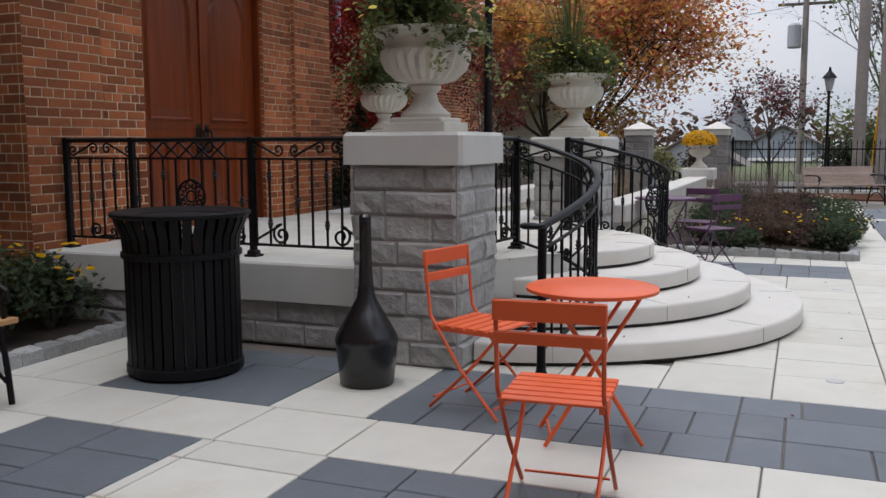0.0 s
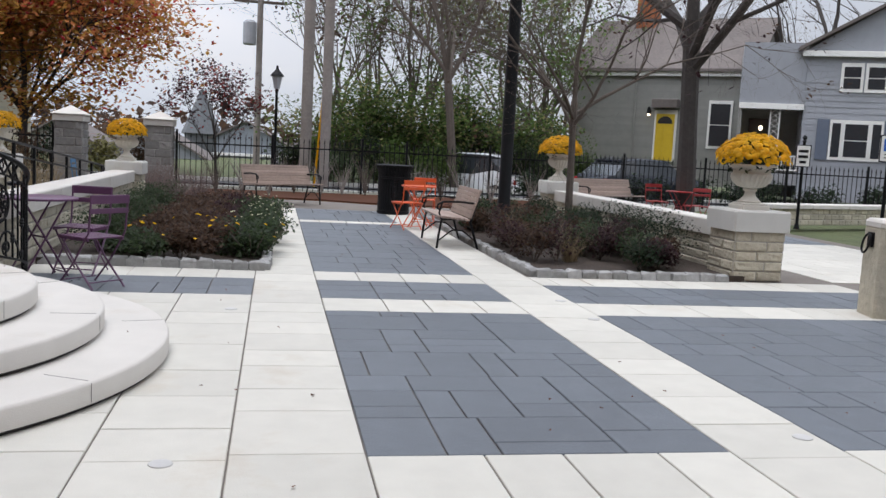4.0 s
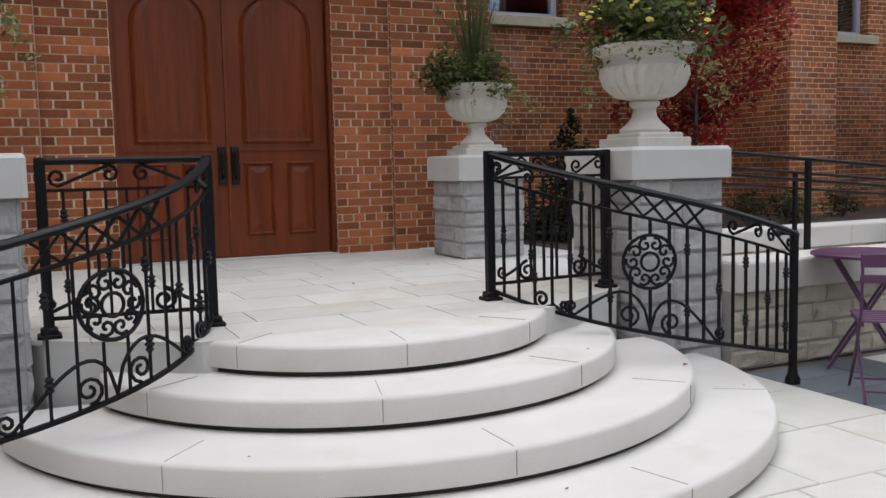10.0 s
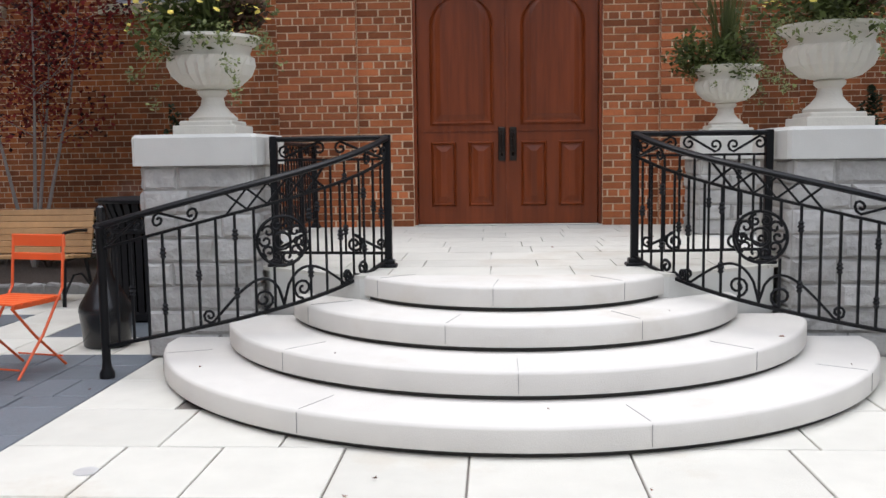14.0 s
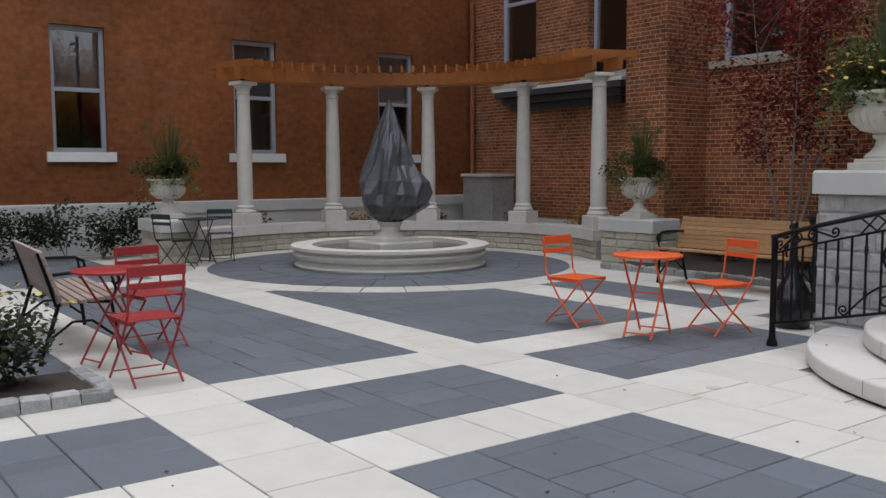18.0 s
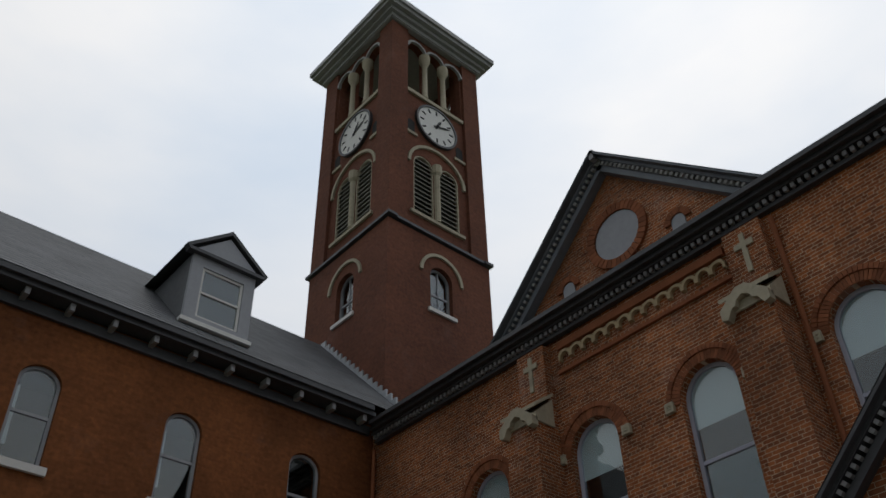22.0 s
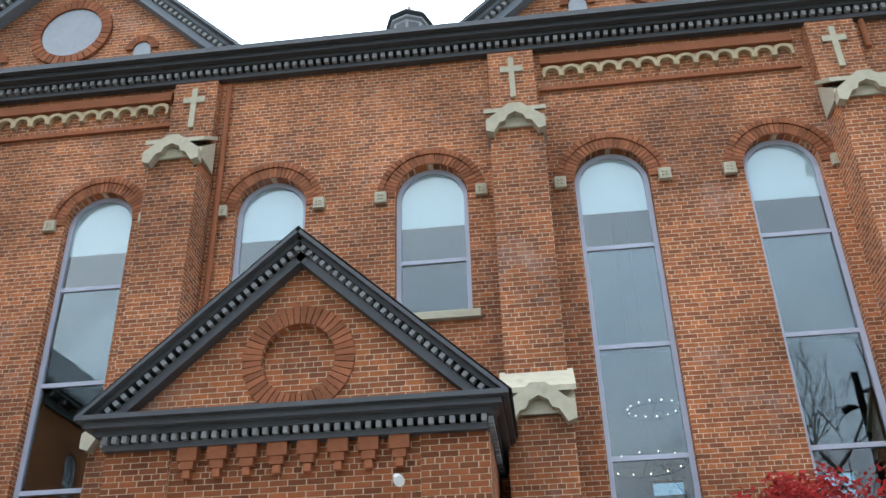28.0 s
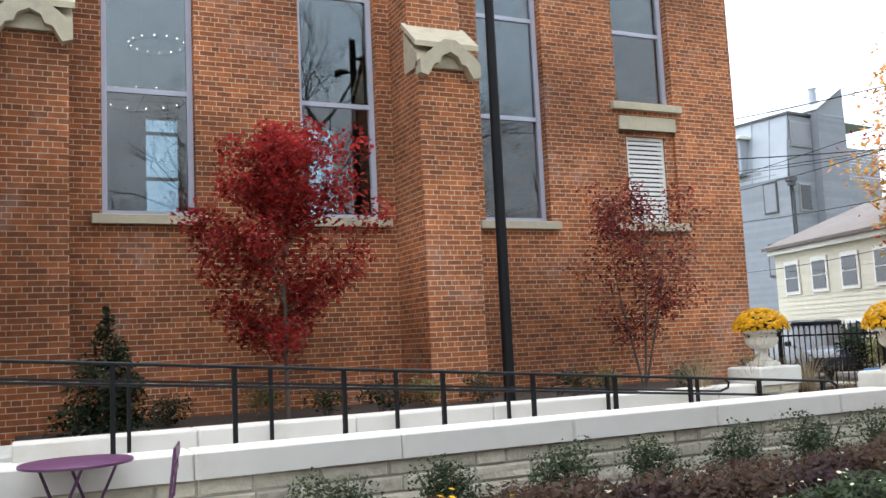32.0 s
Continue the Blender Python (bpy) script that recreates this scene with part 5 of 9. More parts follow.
def railing(label, C, L, zb, zt, medal=(), crosses=(), posts=(), newel=None, pitch=.112, group="wrought iron railings", bigscroll=()):
    """A railing along the plan curve C(s), 0 <= s <= L, between heights zb(s) and zt(s)."""
    x, y = C(0)
    r = thing("railing", 0, 0, 0, 0, label, "railing", group)
    W = lambda s, z: (*C(s), z)
    n = max(2, int(L / .09))
    ss = [L * i / n for i in range(n + 1)]
    part("top_rail", G().tube([W(s, zt(s)) for s in ss], .026, 8, flat=.72), M["iron"], r, smooth=True)
    part("middle_bar", G().tube([W(s, zt(s) - .135) for s in ss], .011, 4), M["iron"], r)
    part("bottom_bar", G().tube([W(s, zb(s)) for s in ss], .013, 4), M["iron"], r)
    for s, z0, z1, w in posts:
        px, py = C(min(max(s, 0), L))
        po = part("post", G().box(px - w, px + w, py - w, py + w, z0, z1, .004), M["iron"], r)
        part("shoe", G().box(px - w - .03, px + w + .03, py - w - .03, py + w + .03, z0, z0 + .02, .006).box(px - w - .015, px + w + .015, py - w - .015, py + w + .015, z0 + .02, z0 + .05, .008), M["iron"], po)
    m = max(1, round(L / pitch))
    for i in range(1, m):
        s = L * i / m
        z0, z1 = zb(s), zt(s) - .135
        segs = [(z0, z1)]
        for ms, mz, mr in medal:
            if abs(s - ms) < mr:
                h = math.sqrt(mr * mr - (s - ms) ** 2)
                mzz = zb(s) + mz
                segs = [(z0, mzz - h), (mzz + h, z1)]
        runs = [G().bar(W(s, a), W(s, b), .0135) for a, b in segs if b - a > .03]
        knots = []
        if i % 2 and len(segs) == 1:
            for zk in ((z0 + z1) / 2,) if i % 4 == 1 else (z0 + (z1 - z0) * .25, z0 + (z1 - z0) * .8):
                q = C(s)
                gk = G().lathe([(.008, -.035), (.019, -.022), (.012, -.012), (.022, 0), (.012, .012), (.019, .022), (.008, .035)], 6, (*q, zk))
                knots.append(gk)
        for g in runs:
            bl = part("baluster", g, M["iron"], r)
        for gk in knots:
            part("knuckle", gk, M["iron"], bl)
    T = lambda pts, rad=.0085: G().tube([W(min(max(a, 0), L), b) for a, b in pts], rad, 5)
    # scrolls under the top rail
    k = max(1, round(L / .34))
    for i in range(k):
        s0, s1 = L * i / k + .02, L * (i + 1) / k - .02
        if any(s0 < c1 and s1 > c0 for c0, c1 in crosses):
            continue
        zm = lambda s: zt(s) - .068
        sl = (zt(s1) - zt(s0)) / (s1 - s0)
        w = s1 - s0
        f = 1 if i % 2 else -1
        a = [(s0 + w * .16 + p, zm(s0 + w * .16) + sl * p + q) for p, q in spiral((0, f * .006), .042, math.pi / 2 * f, 1.15, f, 10)]
        b = [(s1 - w * .16 - p, zm(s1 - w * .16) - sl * p - q) for p, q in spiral((0, f * .006), .042, math.pi / 2 * f, 1.15, f, 10)]
        part("scroll", T(a[::-1] + b), M["iron"], r)
    for c0, c1 in crosses:
        k = max(1, round((c1 - c0) / .125))
        for i in range(k):
            g = G()
            s0, s1 = c0 + (c1 - c0) * i / k, c0 + (c1 - c0) * (i + 1) / k
            g.bar(W(s0, zt(s0) - .015), W(s1, zt(s1) - .13), .012).bar(W(s0, zt(s0) - .13), W(s1, zt(s1) - .015), .012)
            part("cross_bar", g, M["iron"], r)
    for ms, mz, mr in medal:
        for sg in (-1, 1):                               # long arched scroll beside the foot of the medallion
            zz = lambda q: zb(min(max(q, 0), L))
            end = ms + sg * .42
            part("arch_scroll", T([(ms + sg * .40 * u, zz(ms + sg * .40 * u) + .015 + .18 * math.sin(math.pi * u ** .62)) for u in [i / 14 for i in range(15)]]
                                  + spiral((end, zz(end) + .055), .04, -math.pi / 2, 1.3, sg, 10), .0085), M["iron"], r)
            q = ms + sg * .115
            part("base_scroll", T(spiral((q, zz(q) + .075), .06, -math.pi / 2, 1.5, -sg, 16), .0085), M["iron"], r)
        cz = zb(ms) + mz
        md = part("medallion", T([(ms + mr * math.cos(a), cz + mr * math.sin(a)) for a in [2 * math.pi * i / 28 for i in range(29)]], .010), M["iron"], r, "round medallion of iron scrolls")
        part("inner_ring", T([(ms + mr * .34 * math.cos(a), cz + mr * .34 * math.sin(a)) for a in [2 * math.pi * i / 16 for i in range(17)]]), M["iron"], md)
        for i in range(5):
            a = 2 * math.pi * (i + .25) / 5
            for f in (-1, 1):
                cs = (ms + mr * .66 * math.cos(a + f * .30), cz + mr * .66 * math.sin(a + f * .30))
                part("small_scroll", T(spiral(cs, mr * .27, a - f * .2, 1.1, f, 9)), M["iron"], md)
    for c0, up, f, rr in bigscroll:
        z0 = zb(c0)
        o = spiral((c0, z0 + rr), rr, -math.pi / 2 if up else math.pi / 2, 1.5, f, 20)
        tail = [(c0 - f * rr * 2.6, zb(c0 - f * rr * 2.6) + rr * .2), (c0 - f * rr * 1.5, zb(c0) + .02)] if up else [(c0 - f * rr * 2.9, zb(min(max(c0 - f * rr * 2.9, 0), L)) + .03), (c0 - f * rr * 1.6, zb(c0) + rr * 1.1)]
        end = spiral((tail[0][0], tail[0][1] + .035), .035, -math.pi / 2, 1.1, -f, 8)
        part("base_scroll", T(end[::-1] + tail[1:] + o, .010), M["iron"], r)
    if newel:
        nx, ny, nz = newel
        nw = part("newel", G().lathe([(.045, 0), (.045, .03), (.03, .06), (.026, .1), (.026, nz), (.034, nz + .01), (.02, nz + .03)], 10, (nx, ny, 0)), M["iron"], r, smooth=True)
        e, d = Vector(C(L)), Vector(C(L)) - Vector(C(L - .05))
        d.normalize()
        side_ = Vector((-d.y, d.x)) * (1 if C(0)[0] > nx else -1)
        vol = []
        for i in range(15):
            a = i / 14 * math.pi * 1.5
            q = .07 * (1 - i / 14 * .6)
            p = Vector((nx, ny)) + side_ * (.07 - q * math.cos(a)) * -1 + d * (q * math.sin(a))
            vol.append((p.x, p.y, zt(L) - .004 * i / 14))
        part("volute", G().tube(vol, .025, 8, flat=.72), M["iron"], nw, smooth=True)
    return r


def curve(p0, p1, p2):
    """A quadratic plan curve by length; returns (C, L)."""
    n = 40
    pts = [Vector(p0) * (1 - t) ** 2 + Vector(p1) * 2 * t * (1 - t) + Vector(p2) * t * t for t in [i / n for i in range(n + 1)]]
    acc = [0]
    for a, b in zip(pts, pts[1:]):
        acc.append(acc[-1] + (b - a).length)
    def C(s):
        for i in range(n):
            if s <= acc[i + 1] or i == n - 1:
                f = (s - acc[i]) / (acc[i + 1] - acc[i])
                p = pts[i].lerp(pts[i + 1], f)
                return (p.x, p.y)
    return C, acc[-1]


def line(p0, p1):
    a, b = Vector(p0), Vector(p1)
    L = (b - a).length
    return (lambda s: tuple(a.lerp(b, s / L))), L


for p0, p1, p2 in (((-.82, -3.30), (-1.12, -4.42), (-2.43, -3.95)), ((.75, -3.30), (1.08, -4.42), (2.46, -3.90))):
    C, L = curve(p0, p1, p2)
    railing("black wrought iron stair railing with scrolls and a medallion", C, L, lambda s, L=L: .63 - .44 * (s / L), lambda s, L=L: 1.40 - .50 * (s / L),
            medal=((L * .45, .38, .142),), crosses=((L * .32, L * .60),), posts=((0, LD, 1.42, .024),), newel=(*p2, .88), pitch=.105,
            bigscroll=((L * .17, True, -1, .05),))
for p0, p1 in (((-.82, -3.30), (-1.57, -3.22)), ((.75, -3.30), (1.6, -3.22))):
    C, L = line(p0, p1)
    railing("short black wrought iron railing between stair and pier", C, L, lambda s: .66, lambda s: 1.40, posts=((L, LD, 1.42, .024),), pitch=.1,
            bigscroll=((L * .3, False, 1, .06), (L * .75, False, -1, .06)))
C, L = line((-1.95, -2.64), (-1.95, -.02))
railing("black wrought iron railing along the landing's edge", C, L, lambda s: .66, lambda s: 1.40, medal=((L * .56, .33, .12),), crosses=((L * .44, L * .70),), posts=((L * .36, LD, 1.42, .022), (L * .76, LD, 1.42, .022), (L, LD, 1.42, .022)), pitch=.115,
        bigscroll=((L * .09, False, 1, .075), (L * .27, False, -1, .075), (L * .9, True, 1, .06)))


# ---- ground ----
setting("ground", G().box(-400, 400, -400, 400, -.5, -.14), M["grass"], "worn grass and earth round the square")
setting("paving_bed", G().box(-14.4, 19.2, -16.5, 2.55, -.14, -.012), M["joint"], "dark sanded bed under the paving")

rng = random.Random(21)
slabs = {"w": [], "g": []}


def in_stairs(x, y):
    return (x - SC[0]) ** 2 + (y - SC[1]) ** 2 < 1.9 ** 2 and y < -3.4 or (-2.0 < x < 2.0 and y > -3.4)


FOUNT = (-9.77, -2.87)
def in_fountain(x, y, r=2.6):
    return (x - FOUNT[0]) ** 2 + (y - FOUNT[1]) ** 2 < r * r


def lay(kind, x0, x1, y0, y1, mode, step=.46):
    """Fills a field with slabs: mode x or y lays one row of slabs across the band, ashlar lays mixed rectangles."""
    if mode in "xy":
        u, end = (x0, x1) if mode == "x" else (y0, y1)
        while u < end - .02:
            L = step * rng.choice((.8, 1, 1, 1.25))
            v = end if end - (u + L) < step * .4 else u + L
            slabs[kind].append((u, v, y0, y1) if mode == "x" else (x0, x1, u, v))
            u = v
        return
    def split(a, b, c, d, depth):
        w, h = b - a, d - c
        big = .62 if depth > 0 else 9
        if max(w, h) < rng.uniform(.36, .82) or (w < .34 and h < .62) or (h < .34 and w < .62):
            slabs[kind].append((a, b, c, d))
            return
        if w > h * rng.uniform(.75, 1.3):
            m = a + w * rng.choice((.3, .4, .5, .6, .7))
            split(a, m, c, d, depth + 1)
            split(m, b, c, d, depth + 1)
        else:
            m = c + h * rng.choice((.3, .4, .5, .6, .7))
            split(a, b, c, m, depth + 1)
            split(a, b, m, d, depth + 1)
    split(x0, x1, y0, y1, 0)


Y0, Y1, Y2, Y3 = -8.77, -8.165, -6.405, -5.80
lay("w", -14.2, 13.0, Y2, Y3, "x", .52)                  # the two long pale bands
lay("w", -14.2, 13.0, Y0, Y1, "x", .52)
CROSS = ((-14.2, -10.2, "g"), (-10.2, -9.6, "w"), (-9.6, -3.985, "g"), (-3.985, -3.425, "w"), (-3.425, -2.335, "g"), (-2.335, -1.755, "w"), (-1.755, 1.735, "g"), (1.735, 2.335, "w"), (2.335, 3.39, "g"), (3.39, 3.99, "w"), (3.99, 9.95, "g"), (9.95, 10.35, "w"), (10.35, 13.0, "g"))
for a, b, k in CROSS:
    lay(k, a, b, Y1, Y2, "y" if k == "w" else "a", .47)
    if b < 4.2:
        lay(k, a, b, -12.6, Y0, "y" if k == "w" else "a", .47)
# north side of the long band
for a, b, c, d, k in ((-8.1, -3.985, Y3, -3.42, "g"), (-3.985, -3.43, Y3, .1, "w"), (-3.43, -2.34, Y3, -3.32, "g"), (-3.43, -2.34, -3.32, -2.75, "w"), (-3.43, -2.34, -2.75, -1.6, "g"), (-3.43, -2.34, -1.6, .3, "w"),
                      (-6.57, -3.985, -2.75, -1.80, "g"), (-8.1, -3.985, -3.42, -2.75, "w"), (-8.1, -6.57, -2.75, 1.0, "w"), (-6.57, -3.985, -1.80, -.3, "w"), (-14.2, -8.1, Y3, 2.4, "w"),
                      (2.42, 3.39, Y3, -3.6, "g"), (3.39, 3.99, Y3, -3.6, "w")):
    if k == "w" and (b - a > 1.6 or d - c > 3):
        y = c
        while y < d - .05:
            y2 = min(y + .6, d)
            lay("w", a, b, y, y2, "x", .6)
            y = y2
    else:
        lay(k, a, b, c, d, ("y" if (d - c) > (b - a) else "x") if k == "w" else "a", .47)
y = Y3
while y < -3.4:
    lay("w", -2.34, 2.42, y, min(y + .6, -3.4), "x", .55)
    y += .6
for a, b, k in ((4.2, 9.0, "w"), (9.0, 18.3, "g")):
    lay(k, a, b, -16, -12.7, "a", .7)

paving = setting("paving", G().box(-14.3, 18.4, -16.4, 2.5, -.03, -.014), M["joint"], "plaza paving of grey and pale stone slabs in a grid")
rest = {"w": G(), "g": G()}
n_obj = {"w": 0, "g": 0}
rng = random.Random(4)
for k, lst in slabs.items():
    for a, b, c, d in sorted(lst, key=lambda s: abs((s[0] + s[1]) / 2 + .5) + 1.3 * abs((s[2] + s[3]) / 2 + 6.6)):
        mx, my = (a + b) / 2, (c + d) / 2
        if in_stairs(mx, my) or in_fountain(mx, my, 2.95):
            continue
        j = .0045
        q = G() if n_obj[k] < 300 else rest[k]
        h = rng.uniform(-.0012, .0012)
        x0, x1, y0, y1 = a + j, b - j, c + j, d - j
        e = .004
        q.add([(x0, y0, -.014), (x1, y0, -.014), (x1, y1, -.014), (x0, y1, -.014), (x0, y0, h - e), (x1, y0, h - e), (x1, y1, h - e), (x0, y1, h - e),
               (x0 + e, y0 + e, h), (x1 - e, y0 + e, h), (x1 - e, y1 - e, h), (x0 + e, y1 - e, h)],
              ((0, 1, 5, 4), (1, 2, 6, 5), (2, 3, 7, 6), (3, 0, 4, 7), (4, 5, 9, 8), (5, 6, 10, 9), (6, 7, 11, 10), (7, 4, 8, 11), (8, 9, 10, 11)))
        if n_obj[k] < 300:
            part("slab", q, M["white_slab" if k == "w" else "grey_slab"], paving)
            n_obj[k] += 1
for k in rest:
    tagged(part("slabs", rest[k], M["white_slab" if k == "w" else "grey_slab"], paving), kind="stuff")
# round floor of the fountain: a grey disc with a pale rim
g, gw = G(), G()
for r0, r1, n, out in ((1.3, 2.0, 20, g), (2.0, 2.75, 28, g), (2.75, 3.25, 36, gw)):
    for k in range(n):
        a0, a1 = 2 * math.pi * (k + .015) / n, 2 * math.pi * (k + .985) / n
        am = (a0 + a1) / 2
        pts = [(r0 + .004, a0), (r1 - .004, a0), (r1 - .004, am), (r1 - .004, a1), (r0 + .004, a1), (r0 + .004, am)]
        ring = lambda z: [(FOUNT[0] + r * math.cos(a), FOUNT[1] + r * math.sin(a), z) for r, a in pts]
        out.rings([ring(-.014), ring(.004)])
tagged(part("round_slabs", g, M["grey_slab"], paving), kind="stuff")
tagged(part("rim_slabs", gw, M["white_slab"], paving), kind="stuff")
tagged(part("bed_ring", G().lathe([(3.1, -.02), (3.1, -.006), (3.85, -.006), (3.85, -.02)], 72, (FOUNT[0], FOUNT[1], 0)), M["white_slab"], paving), kind="stuff")
# ground lights let into the slabs
for x, y in ((-1.83, -5.53), (-1.56, -8.67), (1.715, -5.65), (1.54, -8.67), (2.42, -8.66)):
    gl = thing("ground_light", x, y, 0, 0, "small round metal light let into the paving", "light", "ground lights")
    part("rim", G().lathe([(.052, 0), (.05, .005), (.038, .006)], 18), M["steel_rim"], gl)
    part("lens", G().lathe([(.037, .003), (.02, .005)], 14), M["frame_grey"], gl)


# ---- plants and furniture: shapes that repeat ----
for key, col, rough, isl in (("leaf_green", (.085, .135, .035), .6, .5), ("leaf_dark", (.022, .036, .018), .6, .5), ("leaf_rose", (.042, .062, .028), .6, .5), ("leaf_urn", (.075, .095, .030), .6, .6), ("leaf_olive", (.22, .21, .085), .65, .5),
                             ("leaf_ivy", (.20, .23, .10), .6, .6), ("leaf_brown", (.075, .045, .03), .7, .5), ("leaf_wine", (.045, .022, .024), .65, .5), ("leaf_red", (.32, .030, .028), .6, .5), ("leaf_maroon", (.20, .030, .028), .6, .5),
                             ("leaf_orange", (.48, .20, .075), .6, .45), ("leaf_gold", (.44, .26, .06), .6, .45), ("grass_blade", (.10, .12, .045), .6, .4), ("grass_dry", (.26, .20, .12), .7, .4), ("grass_purple", (.15, .11, .10), .7, .4),
                             ("petal_yellow", (.75, .44, .012), .6, .25), ("petal_lemon", (.80, .66, .16), .6, .2), ("petal_cream", (.75, .72, .5), .6, .2), ("leaf_litter", (.16, .07, .04), .8, .5)):
    M[key] = leaf_mat(key.replace("_", " "), col, rough, isl)
M["bark"] = mat("grey-brown bark", (.10, .08, .065), .9, spread=.3, scale=14, bump=.8, bump_scale=26)
M["bark_pale"] = mat("pale grey bark", (.24, .21, .19), .9, spread=.25, scale=14, bump=.5, bump_scale=30)
M["bark_dark"] = mat("dark wet bark", (.045, .038, .034), .9, spread=.3, scale=12, bump=.8, bump_scale=22)
M["orange"] = mat("orange powder-coated steel", (.72, .105, .022), .42, spread=.08, scale=6)
M["purple"] = mat("plum powder-coated steel", (.085, .028, .075), .42, spread=.1, scale=6)
M["red"] = mat("red powder-coated steel", (.30, .022, .022), .42, spread=.1, scale=6)
M["green"] = mat("dark green powder-coated steel", (.014, .030, .024), .45, spread=.1, scale=6)
M["blue"] = mat("blue powder-coated steel", (.05, .16, .30), .45, spread=.1, scale=6)
M["teak"] = mat("oiled golden wood", (.36, .20, .085), .55, spread=.2, scale=16, bump=.15, bump_scale=60, objr=.15)
M["grey_wood"] = mat("weathered pinkish wood", (.33, .25, .205), .7, spread=.2, scale=16, bump=.2, bump_scale=60, objr=.15)
M["cedar"] = mat("orange cedar timber", (.34, .11, .02), .6, spread=.22, scale=9, bump=.15, bump_scale=50, objr=.15)
M["wrap"] = mat("dark grey plastic wrap", (.065, .067, .073), .30, spread=.35, scale=9, bump=.9, bump_scale=14, spec=.6)
M["water"] = mat("dark still water", (.02, .024, .026), .06, spread=.1)
M["glazed"] = mat("black moulded plastic", (.010, .010, .011), .25, spread=.1, spec=.6)


def leaves(g, c, rad, n, size, rg, hollow=.0, flat=0.0, droop=0.0):
    """Scatters n leaf blades in an ellipsoid round c."""
    for _ in range(n):
        while True:
            p = [rg.uniform(-1, 1) for _ in range(3)]
            d = p[0] ** 2 + p[1] ** 2 + p[2] ** 2
            if hollow <= d <= 1:
                break
        x, y, z = c[0] + p[0] * rad[0], c[1] + p[1] * rad[1], c[2] + p[2] * rad[2]
        a, e = rg.uniform(0, 6.283), rg.uniform(-.9, .9) * (1 - flat) - droop
        s = size * rg.uniform(.6, 1.3)
        u = Vector((math.cos(a) * math.cos(e), math.sin(a) * math.cos(e), math.sin(e))) * s
        v = Vector((-math.sin(a), math.cos(a), rg.uniform(-.6, .6))).normalized() * (s * .34)
        o = Vector((x, y, z))
        k = len(g.v)
        g.v += [tuple(o - u * .5), tuple(o + v), tuple(o + u * .5), tuple(o - v)]
        g.f.append((k, k + 1, k + 2, k + 3))
    return g


def blades(g, c, n, h, spread, rg, w=.008, bend=.5, r0=.04):
    """A tuft of n arching grass blades."""
    for _ in range(n):
        a = rg.uniform(0, 6.283)
        L, t = h * rg.uniform(.55, 1.1), spread * rg.uniform(.2, 1)
        d = Vector((math.cos(a), math.sin(a), 0))
        q = Vector((-d.y, d.x, 0)) * w
        o = Vector(c) + d * (r0 * rg.uniform(0, 1))
        k = len(g.v)
        for i in range(4):
            f = i / 3
            p = o + d * (t * f ** 1.7) + Vector((0, 0, L * (f - bend * .5 * f * f * t / max(h, .01))))
            ww = 1 - .85 * f
            g.v += [tuple(p - q * ww), tuple(p + q * ww)]
        g.f += [(k + 2 * i, k + 2 * i + 1, k + 2 * i + 3, k + 2 * i + 2) for i in range(3)]
    return g


def blossoms(g, pts, r, rg, out=None):
    """Small open flowers: flat six-sided discs with a raised middle."""
    for p in pts:
        n = (Vector((rg.uniform(-.6, .6), rg.uniform(-.6, .6), 1)) if out is None else Vector(p) - Vector(out) + Vector((rg.uniform(-.1, .1), rg.uniform(-.1, .1), rg.uniform(0, .15)))).normalized()
        s = n.orthogonal().normalized()
        t = n.cross(s)
        q = r * rg.uniform(.7, 1.25)
        k = len(g.v)
        g.v.append(tuple(Vector(p) + n * q * .35))
        g.v += [tuple(Vector(p) + (s * math.cos(i * 1.0472) + t * math.sin(i * 1.0472)) * q) for i in range(6)]
        g.f += [(k, k + 1 + i, k + 1 + (i + 1) % 6) for i in range(6)]
    return g


def urn(x, y, z, s, label, rz=0):
    u = thing("urn", x, y, z, rz, label, "urn", "stone urns")
    k = s * 1.09                                         # taller than the plain profile
    part("plinth", G().box(-.22 * s, .22 * s, -.22 * s, .22 * s, 0, .06 * k, .006).box(-.185 * s, .185 * s, -.185 * s, .185 * s, .06 * k, .09 * k, .01), M["statuary"], u)
    part("stem", G().lathe([(r * s, h * k) for r, h in ((.165, .09), (.17, .11), (.12, .15), (.085, .19), (.075, .24), (.10, .26), (.105, .28), (.085, .295))], 24), M["statuary"], u, smooth=True)
    pr = [(.09, .29), (.20, .315), (.275, .375), (.305, .44), (.30, .49)]
    part("bowl", G().lathe([(r * s, h * k) for r, h in pr], 48, flute=.085, fz=(.3 * k, .46 * k)), M["statuary"], u)
    part("rim", G().lathe([(r * s, h * k) for r, h in ((.285, .485), (.27, .52), (.285, .56), (.335, .585), (.35, .60), (.345, .62), (.30, .62), (.28, .57))], 36), M["statuary"], u, smooth=True)
    part("earth", G().lathe([(.29 * s, .56 * k), (.1 * s, .59 * k)], 16), M["soil"], u)
    return u


